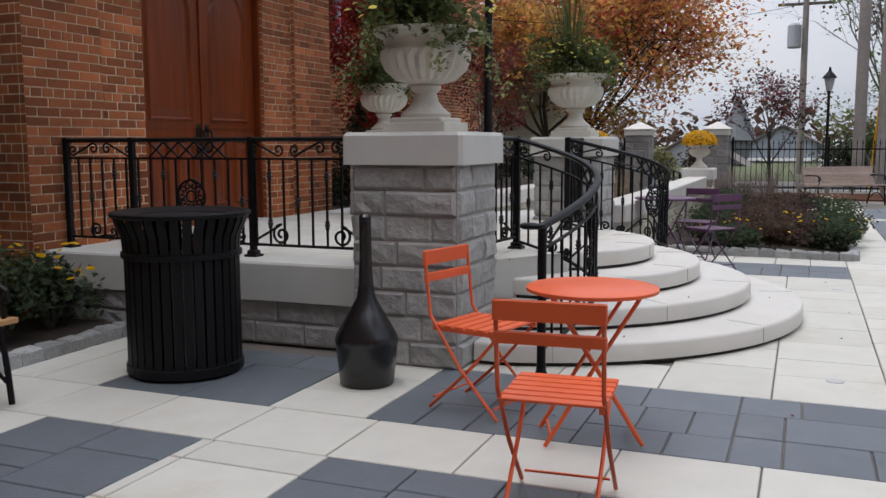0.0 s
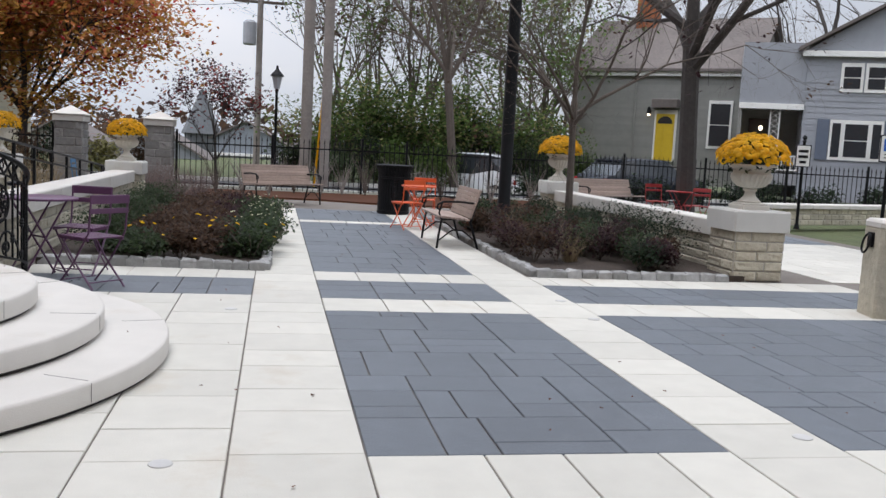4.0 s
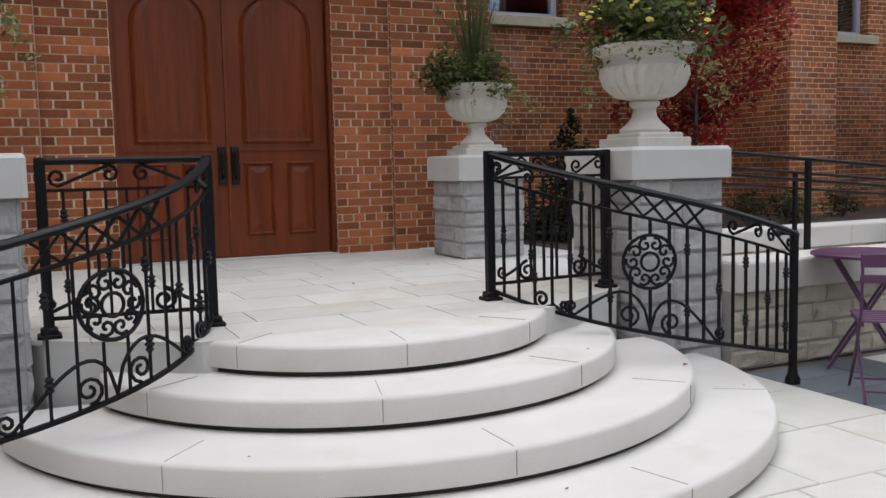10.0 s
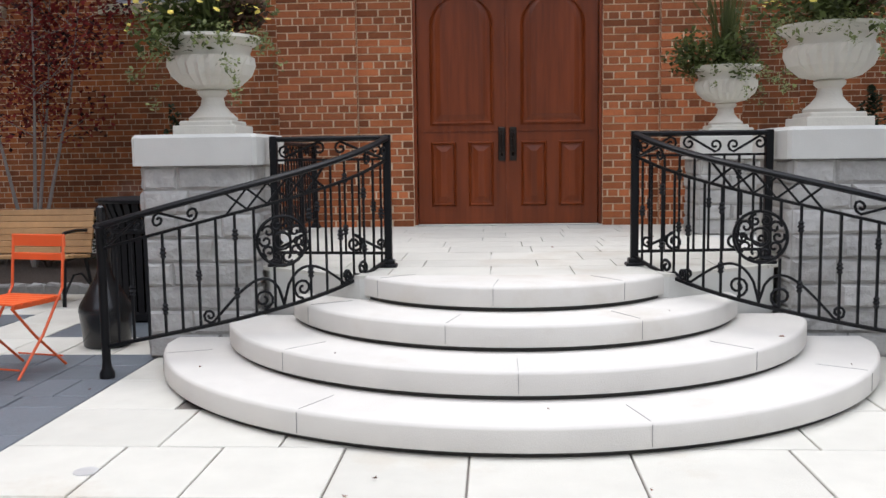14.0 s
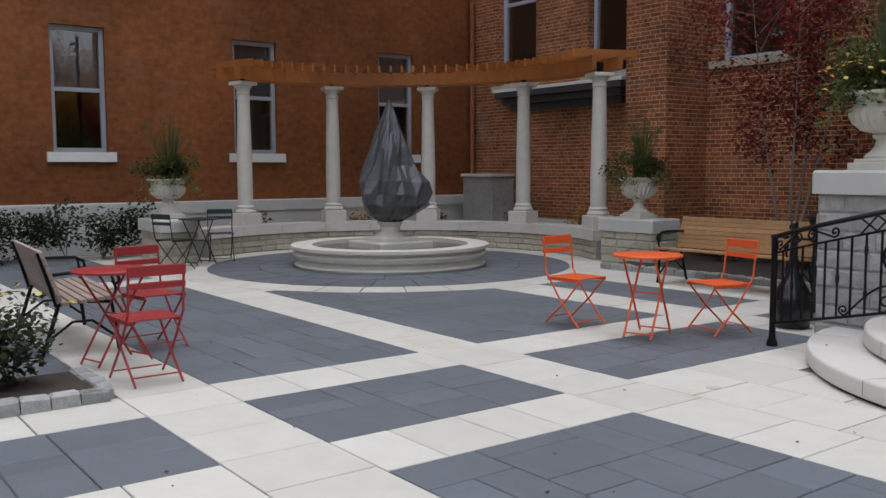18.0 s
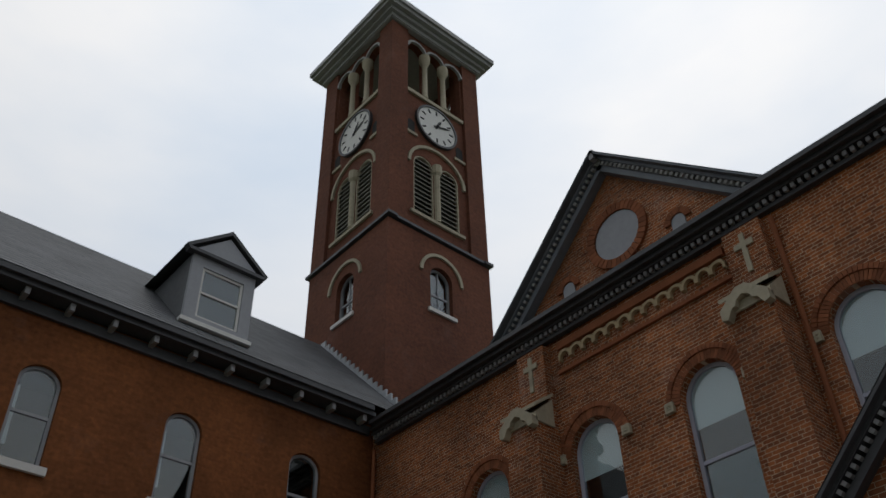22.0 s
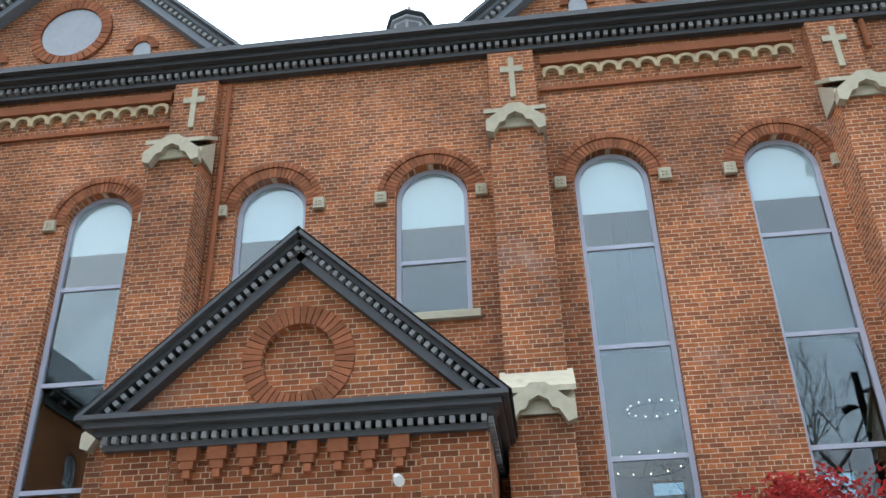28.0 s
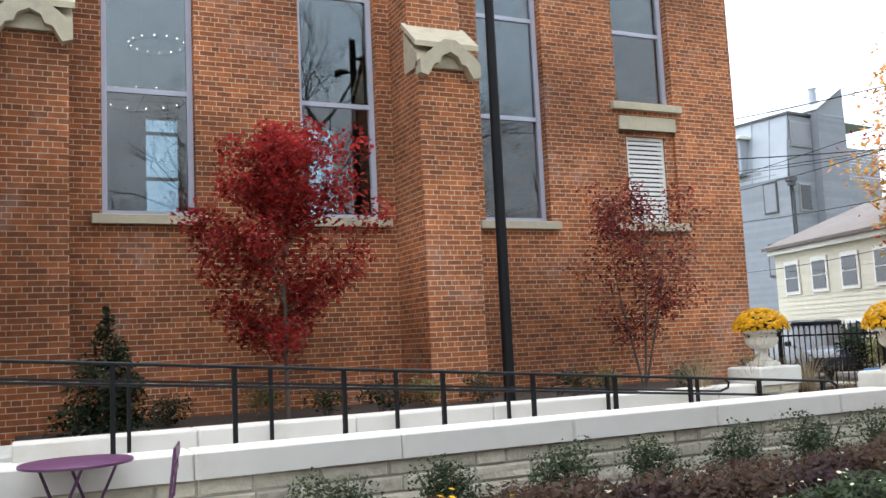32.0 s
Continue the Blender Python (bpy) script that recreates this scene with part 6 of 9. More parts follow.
def planting(x, y, z, s, seed, flowers=1, label="yellow flowers, trailing ivy and tall grass in an urn", lean=0):
    rg = random.Random(seed)
    p = thing("plant", x, y, z, 0, label, "plant", "urn plantings")
    g = G()
    for _ in range(19):
        a, r = rg.uniform(0, 6.283), rg.uniform(.08, .44) * s
        leaves(g, (r * math.cos(a) - .05 * s, r * math.sin(a), rg.uniform(.02, .38) * s), (.19 * s, .19 * s, .15 * s), 84, .060 * s, rg)
    part("foliage", g, M["leaf_urn"], p)
    g = G()
    leaves(g, (.16 * s, .1 * s, .22 * s), (.2 * s, .2 * s, .16 * s), 480, .055 * s, rg)
    part("dark_foliage", g, M["leaf_brown" if seed % 2 else "leaf_dark"], p)
    g = G()
    for i in range(21):
        a = i * .2992 + rg.uniform(-.12, .12)
        out = rg.uniform(.012, .045)
        for j in range(rg.choice((1, 2, 2, 3, 4, 8))):
            r = (.33 + out * j) * s
            leaves(g, (r * math.cos(a), r * math.sin(a), (.06 - .062 * j * rg.uniform(.5, 1.1)) * s), (.06 * s, .06 * s, .05 * s), 13, .034 * s, rg, droop=.4)
    part("ivy", g, M["leaf_ivy"], p, "pale variegated trailing ivy")
    g = G()
    blades(g, (0, .05, .05), 85, 1.15 * s, .42 * s, rg, w=.009, bend=.6, r0=.12)
    blades(g, (0, .05, .05), 22, 1.05 * s, .95 * s, rg, w=.005, bend=1.2)
    part("grass", g, M["grass_blade"], p)
    if not flowers:
        g = G()
        for i in range(8):
            a, r = rg.uniform(0, 6.283), rg.uniform(.1, .42) * s
            h = rg.uniform(.6, .95) * s
            g.tube([(0, .03, .05), (r * .4 * math.cos(a), r * .4 * math.sin(a), h * .6), (r * math.cos(a), r * math.sin(a), h)], [.006, .005, .003], 5)
            blades(g, (r * math.cos(a), r * math.sin(a), h - .02), 34, .12 * s, .11 * s, rg, w=.003, bend=.9)
        part("papyrus", g, M["grass_blade"], p, "feathery papyrus heads on thin stems")
    if flowers:
        g = G()
        pts = []
        for _ in range(70):
            a, r = rg.uniform(0, 6.283), rg.uniform(.12, .50) * s
            pts.append((r * math.cos(a) - lean * .1, r * math.sin(a), (.37 - .9 * (r / s) ** 2 + rg.uniform(-.06, .05)) * s))
        blossoms(g, pts, .022, rg)
        tagged(part("blossom_scatter", g, M["petal_lemon"], p), kind="stuff")
    return p


def mums(x, y, z, s, seed):
    rg = random.Random(seed)
    p = thing("chrysanthemum", x, y, z, 0, "domed mass of yellow chrysanthemums in an urn", "flowers", "chrysanthemums")
    g = leaves(G(), (0, 0, .12 * s), (.36 * s, .36 * s, .2 * s), 500, .06 * s, rg)
    part("foliage", g, M["leaf_dark"], p)
    pts = []
    for _ in range(800):
        a, e = rg.uniform(0, 6.283), math.asin(rg.uniform(-.12, 1))
        if e < .12 and rg.random() < .6:
            continue
        q = rg.uniform(.94, 1.06)
        pts.append((.40 * s * q * math.cos(a) * math.cos(e), .40 * s * q * math.sin(a) * math.cos(e), .10 * s + .30 * s * q * math.sin(e)))
    tagged(part("blossom_dome", blossoms(G(), pts, .031 * s, rg, (0, 0, 0)), M["petal_yellow"], p), kind="stuff")


def bistro_chair(x, y, rz, m, label, z=0):
    c = thing("folding_chair", x, y, z, rz, label, "chair", "folding bistro chairs")
    W = .19
    for s in (-1, 1):
        part("back_leg", G().tube([(s * W, -.24, .82), (s * W, -.205, .50), (s * W, -.02, .24), (s * W, .20, .012)], .009, 6), m, c)
        part("front_leg", G().tube([(s * (W - .025), .19, .43), (s * (W - .025), .02, .24), (s * (W - .025), -.23, .012)], .009, 6), m, c)
        part("seat_rail", G().bar((s * (W - .01), -.19, .435), (s * (W - .01), .2, .435), .016, .022), m, c)
    for yy, zz in ((-.20, .07), (.165, .06)):
        part("stretcher", G().tube([(-W + .02, yy, zz), (W - .02, yy, zz)], .006, 5), m, c)
    me = G().box(-W - .005, W + .005, -.026, .026, 0, .010, .003).mesh("slat")
    me.materials.append(m)
    for i in range(6):
        o = new("slat", me)
        o.location = (0, -.165 + i * .067, .447)
        o.parent = c
    for zz, h in ((.79, .075), (.69, .045)):
        yb = -.24 + (.82 - zz) * .11
        part("back_slat", G().box(-W - .012, W + .012, yb - .012, yb + .004, zz - h / 2, zz + h / 2, .006), m, c)
    return c


def bistro_table(x, y, rz, m, label, r=.30, h=.72, z=0):
    t = thing("bistro_table", x, y, z, rz, label, "table", "round bistro tables")
    part("tabletop", G().lathe([(r - .012, h - .022), (r, h - .018), (r, h - .004), (r - .006, h)], 40), m, t, smooth=True)
    for s in (-1, 1):
        part("leg", G().tube([(s * .14, -.2, h - .02), (s * .14, 0, .38), (s * .14, .22, .012)], .010, 6), m, t)
        part("leg", G().tube([(s * .12, .2, h - .02), (s * .12, 0, .38), (s * .12, -.22, .012)], .010, 6), m, t)
    part("stretcher", G().tube([(-.14, .19, .05), (.14, .19, .05)], .007, 5), m, t)
    part("stretcher", G().tube([(-.12, -.19, .05), (.12, -.19, .05)], .007, 5), m, t)
    part("pivot", G().tube([(-.15, 0, .38), (.15, 0, .38)], .008, 5), m, t)
    return t


def bench(x, y, rz, L, wood, label, n_end=2, z=0):
    """A park bench with iron ends; its front is local -y."""
    b = thing("bench", x, y, z, rz, label, "bench", "park benches")
    seat = G().box(-L / 2, L / 2, -.028, .028, 0, .028, .005).mesh("slat")
    seat.materials.append(wood)
    for i in range(7):
        o = new("seat_slat", seat)
        o.location = (0, -.24 + i * .066, .435 - .012 * i * .5)
        o.parent = b
    for i in range(7):
        o = new("back_slat", seat)
        f = i / 6
        o.matrix_basis = pose(0, .215 + .11 * f, .46 + .34 * f, 76, 0, 0)
        o.parent = b
    for s in (-1, 1):
        xx = s * (L / 2 - .06)
        e = part("end_frame", G().tube([(xx, -.25, .005), (xx, -.23, .2), (xx, -.20, .40), (xx, .0, .42), (xx, .22, .40), (xx, .27, .60), (xx, .335, .82)], .017, 6)
                 .tube([(xx, .33, .005), (xx, .27, .18), (xx, .2, .40)], .017, 6), M["iron"], b)
        part("armrest", G().tube([(xx, .27, .64), (xx, .05, .655), (xx, -.18, .65), (xx, -.26, .61), (xx, -.27, .56), (xx, -.23, .54), (xx, -.21, .57)], .015, 6).tube([(xx, -.2, .40), (xx, -.24, .50), (xx, -.2, .64)], .012, 6), M["iron"], e)
        part("brace", G().tube([(xx, -.22, .12), (xx, -.05, .26), (xx, .1, .26), (xx, .29, .12)], .011, 6), M["iron"], e)
    part("seat_brace", G().bar((0, -.25, .415), (0, .2, .40), .03, .012), M["iron"], b)
    return b


def slat_bin(x, y, r, h, label):
    t = thing("litter_bin", x, y, 0, 0, label, "litter bin", "black litter bins")
    part("liner", G().lathe([(r * .86, .02), (r * .9, h * .78), (r * .86, h * .8)], 28), M["glazed"], t)
    part("base_ring", G().lathe([(r * .92, 0), (r * 1.0, .02), (r * 1.0, .07), (r * .93, .08)], 32), M["iron_soft"], t)
    part("band", G().lathe([(r * .985, h * .73), (r * 1.025, h * .735), (r * 1.025, h * .765), (r * .985, h * .77)], 32), M["iron_soft"], t)
    part("rim", G().lathe([(r * 1.16, h - .02), (r * 1.19, h - .012), (r * 1.19, h + .005), (r * 1.12, h + .012), (r * .8, h - .015), (r * .78, h - .03)], 32), M["iron_soft"], t)
    n = 34
    w = .042 * r / .3
    o = [(0, .05), (0, h * .72), (.012, h * .86), (.05, h * .95), (.058, h - .012)]
    g = G()
    for s in (-1, 1):
        g.v += [(r * .97 + a, s * w / 2, z) for a, z in o]
    m = len(o)
    g.f += [(i, i + 1, m + i + 1, m + i) for i in range(m - 1)]
    g.v += [(v[0] - .008, v[1], v[2]) for v in g.v[:2 * m]]
    g.f += [(2 * m + i, 3 * m + i, 3 * m + i + 1, 2 * m + i + 1) for i in range(m - 1)]
    g.f += [(i, 2 * m + i, 2 * m + i + 1, i + 1) for i in range(m - 1)] + [(m + i, m + i + 1, 3 * m + i + 1, 3 * m + i) for i in range(m - 1)]
    me = g.mesh("slat")
    me.materials.append(M["iron_soft"])
    for i in range(n):
        ob = new("slat", me)
        ob.matrix_basis = pose(0, 0, 0, 0, 0, 360 * i / n)
        ob.parent = t
    return t


sett_me = []
_rg = random.Random(77)
for i in range(5):
    q = lambda: _rg.uniform(-.010, .010)
    w, d, h = .085, .055, .095
    me = G().rings([[(-w + q(), -d + q(), -.03), (w + q(), -d + q(), -.03), (w + q(), d + q(), -.03), (-w + q(), d + q(), -.03)],
                    [(-w + q(), -d + q(), h - .02), (w + q(), -d + q(), h - .02), (w + q(), d + q(), h - .02), (-w + q(), d + q(), h - .02)],
                    [(-w + .02 + q(), -d + .016, h + q()), (w - .02 + q(), -d + .016, h + q()), (w - .02, d - .016, h + q()), (-w + .02, d - .016, h + q())]]).mesh("sett")
    me.materials.append(M["setts"])
    sett_me.append(me)


def sett_edge(parent, pts, seed):
    rg = random.Random(seed)
    for (x0, y0), (x1, y1) in zip(pts, pts[1:]):
        L = math.hypot(x1 - x0, y1 - y0)
        n = max(1, round(L / .18))
        a = math.degrees(math.atan2(y1 - y0, x1 - x0))
        for i in range(n):
            f = (i + .5) / n
            o = new("sett", rg.choice(sett_me))
            o.matrix_basis = pose(x0 + (x1 - x0) * f, y0 + (y1 - y0) * f, rg.uniform(-.008, .008), rg.uniform(-3, 3), rg.uniform(-3, 3), a + rg.uniform(-4, 4))
            o.parent = parent


def bed(name, poly, edge, seed, label, z=.06):
    b = tagged(part(name, prism_z(G(), poly, -.02, z), M["soil"]), label, "flower bed", "flower beds")
    sett_edge(b, edge, seed)
    return b


def shrub(name, x, y, z, rad, n, size, leaf, seed, label, lumps=6, stems=True, group="", flowers=None):
    rg = random.Random(seed)
    s = thing(name, x, y, z, 0, label, "shrub", group)
    g = G()
    for i in range(lumps):
        a, r = rg.uniform(0, 6.283), rg.uniform(0, .62)
        k = rg.uniform(.45, .7)
        leaves(g, (rad[0] * r * math.cos(a), rad[1] * r * math.sin(a), rad[2] * rg.uniform(.55, 1.2)), (rad[0] * k, rad[1] * k, rad[2] * k), n // lumps, size, rg)
    part("leaves", g, M[leaf], s)
    if stems:
        g = G()
        for i in range(6):
            a = rg.uniform(0, 6.283)
            g.tube([(0, 0, -.02), (rad[0] * .3 * math.cos(a), rad[1] * .3 * math.sin(a), rad[2] * .7), (rad[0] * .6 * math.cos(a), rad[1] * .6 * math.sin(a), rad[2] * 1.4)], [.008, .006, .003], 4)
        tagged(part("twig_bundle", g, M["bark"], s), kind="stuff")
    if flowers:
        mat_, cnt, r = flowers
        pts = []
        for _ in range(cnt):
            a, e = rg.uniform(0, 6.283), rg.uniform(.1, 1.3)
            pts.append((rad[0] * 1.0 * math.cos(a) * math.cos(e), rad[1] * 1.0 * math.sin(a) * math.cos(e), rad[2] * (1 + .85 * math.sin(e))))
        tagged(part("blossom_scatter", blossoms(G(), pts, r, rg), M[mat_], s), kind="stuff")
    return s


def grass_tuft(x, y, z, h, spread, leaf, seed, label="clump of dry ornamental grass", n=90):
    s = thing("ornamental_grass", x, y, z, 0, label, "grass", "ornamental grasses")
    part("blades", blades(G(), (0, 0, 0), n, h, spread, random.Random(seed), w=.005, bend=1.0, r0=.1), M[leaf], s)
    return s


# ---- urns on the piers by the stairs ----
urn(-2.01, -3.06, 1.437, .95, "large fluted cast limestone urn on a tall pier")
planting(-2.01, -3.06, 2.04, 1.0, 1, 1, lean=1)
urn(2.02, -3.06, 1.43, .95, "large fluted cast limestone urn on a tall pier")
planting(2.02, -3.06, 2.03, 1.0, 5, 1)
urn(1.91, -.89, 1.43, .88, "smaller fluted cast limestone urn on a slim pier")
planting(1.91, -.89, 1.98, .85, 7, 0, "green trailing planting with feathery papyrus in a small urn")

# ---- west of the stairs ----
bistro_table(-3.34, -4.44, 20, M["orange"], "round orange metal folding table on the paving")
bistro_chair(-4.14, -4.50, -86, M["orange"], "orange metal folding chair drawn up to the round table")
bistro_chair(-3.05, -3.82, 166, M["orange"], "orange metal folding chair beside the stone pier")
slat_bin(-2.95, -1.86, .345, .965, "black slatted steel litter bin with a flared rim")
ash = thing("ash_receptacle", -2.83, -3.03, 0, 0, "black bottle-shaped cigarette receptacle", "ash bin")
part("body", G().lathe([(.145, 0), (.155, .01), (.178, .235), (.182, .255), (.174, .29), (.10, .42), (.055, .50), (.042, .58)], 28), M["glazed"], ash, smooth=True)
part("neck", G().lathe([(.043, .58), (.036, .72), (.034, .96), (.02, .975)], 18), M["glazed"], ash, smooth=True)
part("slot", G().box(-.045, -.03, -.012, .012, .90, .94), M["handle"], ash)

rose_bed = bed("flower_bed", [(-3.5, -.80), (-2.16, -.78), (-2.26, 2.5), (-8.0, 2.5), (-7.3, -.55), (-3.6, -.5)], [(-7.3, -.78), (-6.4, -.68), (-3.6, -.62), (-3.45, -.82), (-2.2, -.80)], 31, "mulched bed with rough sett edging against the brick front")
for i, (x, y, s) in enumerate(((-3.05, -.4, .46), (-2.55, -.38, .44), (-2.75, .3, .5), (-2.2, -.05, .4), (-3.2, .05, .42), (-2.3, .4, .34), (-3.1, .7, .4), (-2.6, .9, .42), (-3.3, .35, .36), (-2.15, .9, .36))):
    shrub("rose_bush", x, y, .05, (s, s, s * .8), 800, .06, "leaf_rose", 50 + i, "low rose bush with a few yellow flowers", group="rose bushes", flowers=("petal_yellow", 11, .03) if i < 9 else None)
for i, (x, y, s) in enumerate(((-3.9, .9, .42), (-4.6, 1.2, .5), (-5.3, 1.0, .45), (-6.0, 1.3, .5), (-6.6, 1.0, .38), (-7.3, 1.6, .42), (-3.4, 1.5, .5))):
    shrub("shrub", x, y, .05, (s, s, s * .75), 700, .06, "leaf_dark", 70 + i, "dark evergreen shrub before the brick front", group="dark shrubs")
bench(-4.8, -1.22, 0, 1.92, M["teak"], "golden wooden slat bench with black iron ends")

# ---- east of the stairs ----
bistro_table(3.14, -3.85, 40, M["purple"], "round plum-coloured metal folding table", r=.34, h=.745)
bistro_chair(2.68, -4.40, -42, M["purple"], "plum-coloured metal folding chair by the bed")
bistro_chair(3.46, -4.16, 78, M["purple"], "plum-coloured metal folding chair behind the table")


def rock_wall(name, x0, x1, y0, y1, zt, cap, material, seed, label, faces="yY"):
    w = setting(name, G().box(x0, x1, y0 + .06, y1 - .06, 0, zt - cap), M["pale_joint"], label)
    rock_blocks(w, x0, x1, y0 + .06, y1 - .06, 0, zt - cap, .13, material, seed, faces, (.25, .55))
    u = x0
    while u < x1 - .01:
        v = min(u + 1.55, x1)
        part("coping", G().box(u + .002, v - .002, y0, y1, zt - cap, zt, .015), M["step_stone"], w)
        u = v
    return w


rock_wall("wall_ramp_outer", 2.36, 10.95, -3.55, -3.18, .70, .19, M["rock_tan"], 41, "low stone ramp wall with smooth pale coping")
rock_wall("wall_ramp_inner", 2.75, 11.1, -1.4, -1.04, .68, .20, M["rock_tan"], 42, "low stone planter wall with smooth pale coping", "y")
stone_pier(10.95, 11.6, -3.68, -3.04, .86, .22, M["rock_tan"], 43, "low stone end pier of the ramp wall")
stone_pier(11.1, 11.8, -1.5, -.9, .88, .22, M["rock_tan"], 44, "low stone end pier of the planter wall")
for x, y, z, k in ((11.27, -3.36, .86, 1), (11.45, -1.2, .88, 2)):
    urn(x, y, z, .68, "small stone urn of yellow chrysanthemums on a low pier")
    mums(x, y, z + .40, .84, 90 + k)
setting("ramp", G().add([(2.2, -3.24, LD - .01), (11.9, -3.24, .0), (11.9, -1.34, .0), (2.2, -1.34, LD - .01), (2.2, -3.24, -.1), (11.9, -3.24, -.1), (11.9, -1.34, -.1), (2.2, -1.34, -.1)],
                        ((0, 1, 2, 3), (0, 4, 5, 1), (3, 2, 6, 7), (0, 3, 7, 4), (4, 7, 6, 5))), M["limestone"], "sloping pale ramp up to the landing")
setting("landing_side", prism_z(G(), [(1.73, -2.66), (2.2, -2.66), (2.2, -1.34), (2.75, -1.34), (2.75, .0), (2.13, .0), (2.13, -.36), (1.73, -.36)], 0, LD - .004), M["limestone"], "landing beside the ramp")
setting("planter_soil", G().box(2.76, 13.2, -1.1, 2.5, 0, .54), M["soil"], "mulched planting strip before the brick front")
for yy, w in ((-3.1, 1), (-1.5, 2)):
    hr = thing("handrail", 2.7, yy, 0, 0, "black steel handrail along the ramp", "handrail", "ramp handrails")
    zf = lambda x: LD - .01 - (x - 2.2) * (LD - .01) / 9.7
    zt_ = lambda x: 1.385 - (x - 2.75) * .078
    part("top_rail", G().tube([(x - 2.7, 0, zt_(x)) for x in (2.62, 4.5, 6.5, 8.7, 10.5)] + [(7.88, 0, zt_(10.5) - .05), (7.86, 0, zt_(10.5) - .11), (7.75, 0, zt_(10.5) - .14)], .015, 8), M["iron_soft"], hr, smooth=True)
    part("lower_rail", G().tube([(x - 2.7, 0, zt_(x) - .15) for x in (2.62, 5.5, 8.7, 10.45)], .012, 6), M["iron_soft"], hr)
    x, gap = (3.42, .87) if w == 1 else (3.69, 1.28)
    while x < 10.45:
        part("post", G().box(x - 2.7 - .017, x - 2.7 + .017, -.017, .017, zf(x) - .02, zt_(x) - .01), M["iron_soft"], hr)
        x += gap

lp = thing("spot_pole", 8.45, .12, .5, 0, "tall black pole with two spot heads before the brick front", "lamp pole")
part("pole", G().lathe([(.14, 0), (.14, .05), (.075, .08), (.07, 3), (.06, 6.6), (.02, 6.62)], 16), M["iron_soft"], lp, smooth=True)
for s in (-1, 1):
    hd = part("spot_head", G().tube([(s * .10, -.02, 6.12 + s * .14), (s * .2, -.06, 6.14 + s * .14), (s * .3, -.14, 6.1 + s * .14)], [.035, .06, .075], 10), M["iron_soft"], lp)
    part("arm", G().bar((0, 0, 6.12 + s * .14), (s * .14, -.03, 6.12 + s * .14), .03), M["iron_soft"], hd)

cone = thing("conical_shrub", 3.63, .3, .55, 0, "dense conical evergreen shrub by the porch", "shrub")
rg = random.Random(92)
g = G()
for k in range(16):
    f = k / 15
    r = .58 * (1 - f) ** .8 + .03
    for q in range(max(1, int(9 * (1 - f)))):
        a = rg.uniform(0, 6.283)
        leaves(g, (r * .6 * math.cos(a), r * .6 * math.sin(a), .08 + 1.2 * f), (r * .42 + .03, r * .42 + .03, .11), 80, .055, rg)
part("leaves", g, M["leaf_dark"], cone)
part("stem", G().tube([(0, 0, 0), (0, 0, .9)], [.02, .006], 5), M["bark"], cone)
for i in range(10):
    shrub("shrub", 4.4 + i * .85 + rg.uniform(-.2, .2), .5 + rg.uniform(-.7, .7), .54, (.34, .34, .26), 420, .055, ("leaf_dark", "leaf_olive", "leaf_rose")[i % 3], 110 + i, "low shrub in the planting strip", group="strip shrubs")
for i in range(5):
    grass_tuft(10.4 + i * .45, -1.2 + .5 * (i % 2), .5, .8, .6, "grass_dry", 130 + i)

# bed with roses beside the ramp wall
east_bed = bed("flower_bed", [(4.0, -5.88), (11.0, -5.88), (11.0, -3.6), (4.05, -3.6)], [(4.1, -3.62), (3.96, -5.9), (7.4, -5.92), (11.0, -5.95)], 33, "long planted bed edged with granite setts")
rg = random.Random(15)
k = 0
for i in range(13):
    for j in range(3):
        x, y = 4.35 + i * .52 + rg.uniform(-.14, .14), -5.64 - .17 * (j == 0) * (i % 3 > 0) + j * .52 + rg.uniform(-.1, .1)
        leaf = ("leaf_rose", ("leaf_brown", "leaf_wine", "leaf_brown")[i % 3], "leaf_brown", "leaf_dark")[j] if i > 1 else ("leaf_rose", "leaf_brown", "leaf_rose", "leaf_dark")[j]
        s = .41 + .06 * (j in (1, 2)) + rg.uniform(-.03, .06)
        fl = ("petal_cream", 8, .017) if j == 0 and i > 1 else (("petal_yellow", 3, .024) if i < 3 and j < 3 else None)
        shrub("bed_shrub", x, y, .04, (s, s, s * (.50, .52, .42)[j]), 900, .055, leaf, 200 + k, "low leafy bed shrub, going brown in autumn" if j else "low leafy bed shrub with small pale flowers", 4, group="bed shrubs", flowers=fl)
        k += 1
for i in range(6):
    grass_tuft(10.6 + .3 * (i % 3), -4.3 - .35 * (i // 3), .04, .95, .65, "grass_purple", 150 + i)

for i, x in enumerate((4.75, 5.54, 6.51, 7.37, 8.26, 9.17, 10.0)):
    shrub("boxwood", x, -4.1, .04, (.35, .35, .33), 2200, .035, "leaf_rose", 360 + i, "rounded dark boxwood by the ramp wall", 7, group="boxwoods")

fir = thing("evergreen", -3.5, .32, .05, 0, "dark cone-shaped evergreen against the brick porch", "shrub")
rg = random.Random(91)
g = G()
for k in range(26):
    f = k / 25
    r = .46 * (1 - f) ** 1.1 + .04
    for q in range(max(1, int(7 * (1 - f)))):
        a = rg.uniform(0, 6.283)
        leaves(g, (r * .6 * math.cos(a), r * .6 * math.sin(a), .12 + 1.6 * f), (r * .45 + .03, r * .45 + .03, .1), 42, .05, rg)
part("leaves", g, M["leaf_dark"], fir)
part("trunk", G().tube([(0, 0, -.02), (0, 0, .8), (0, 0, 1.7)], [.025, .018, .004], 6), M["bark"], fir)

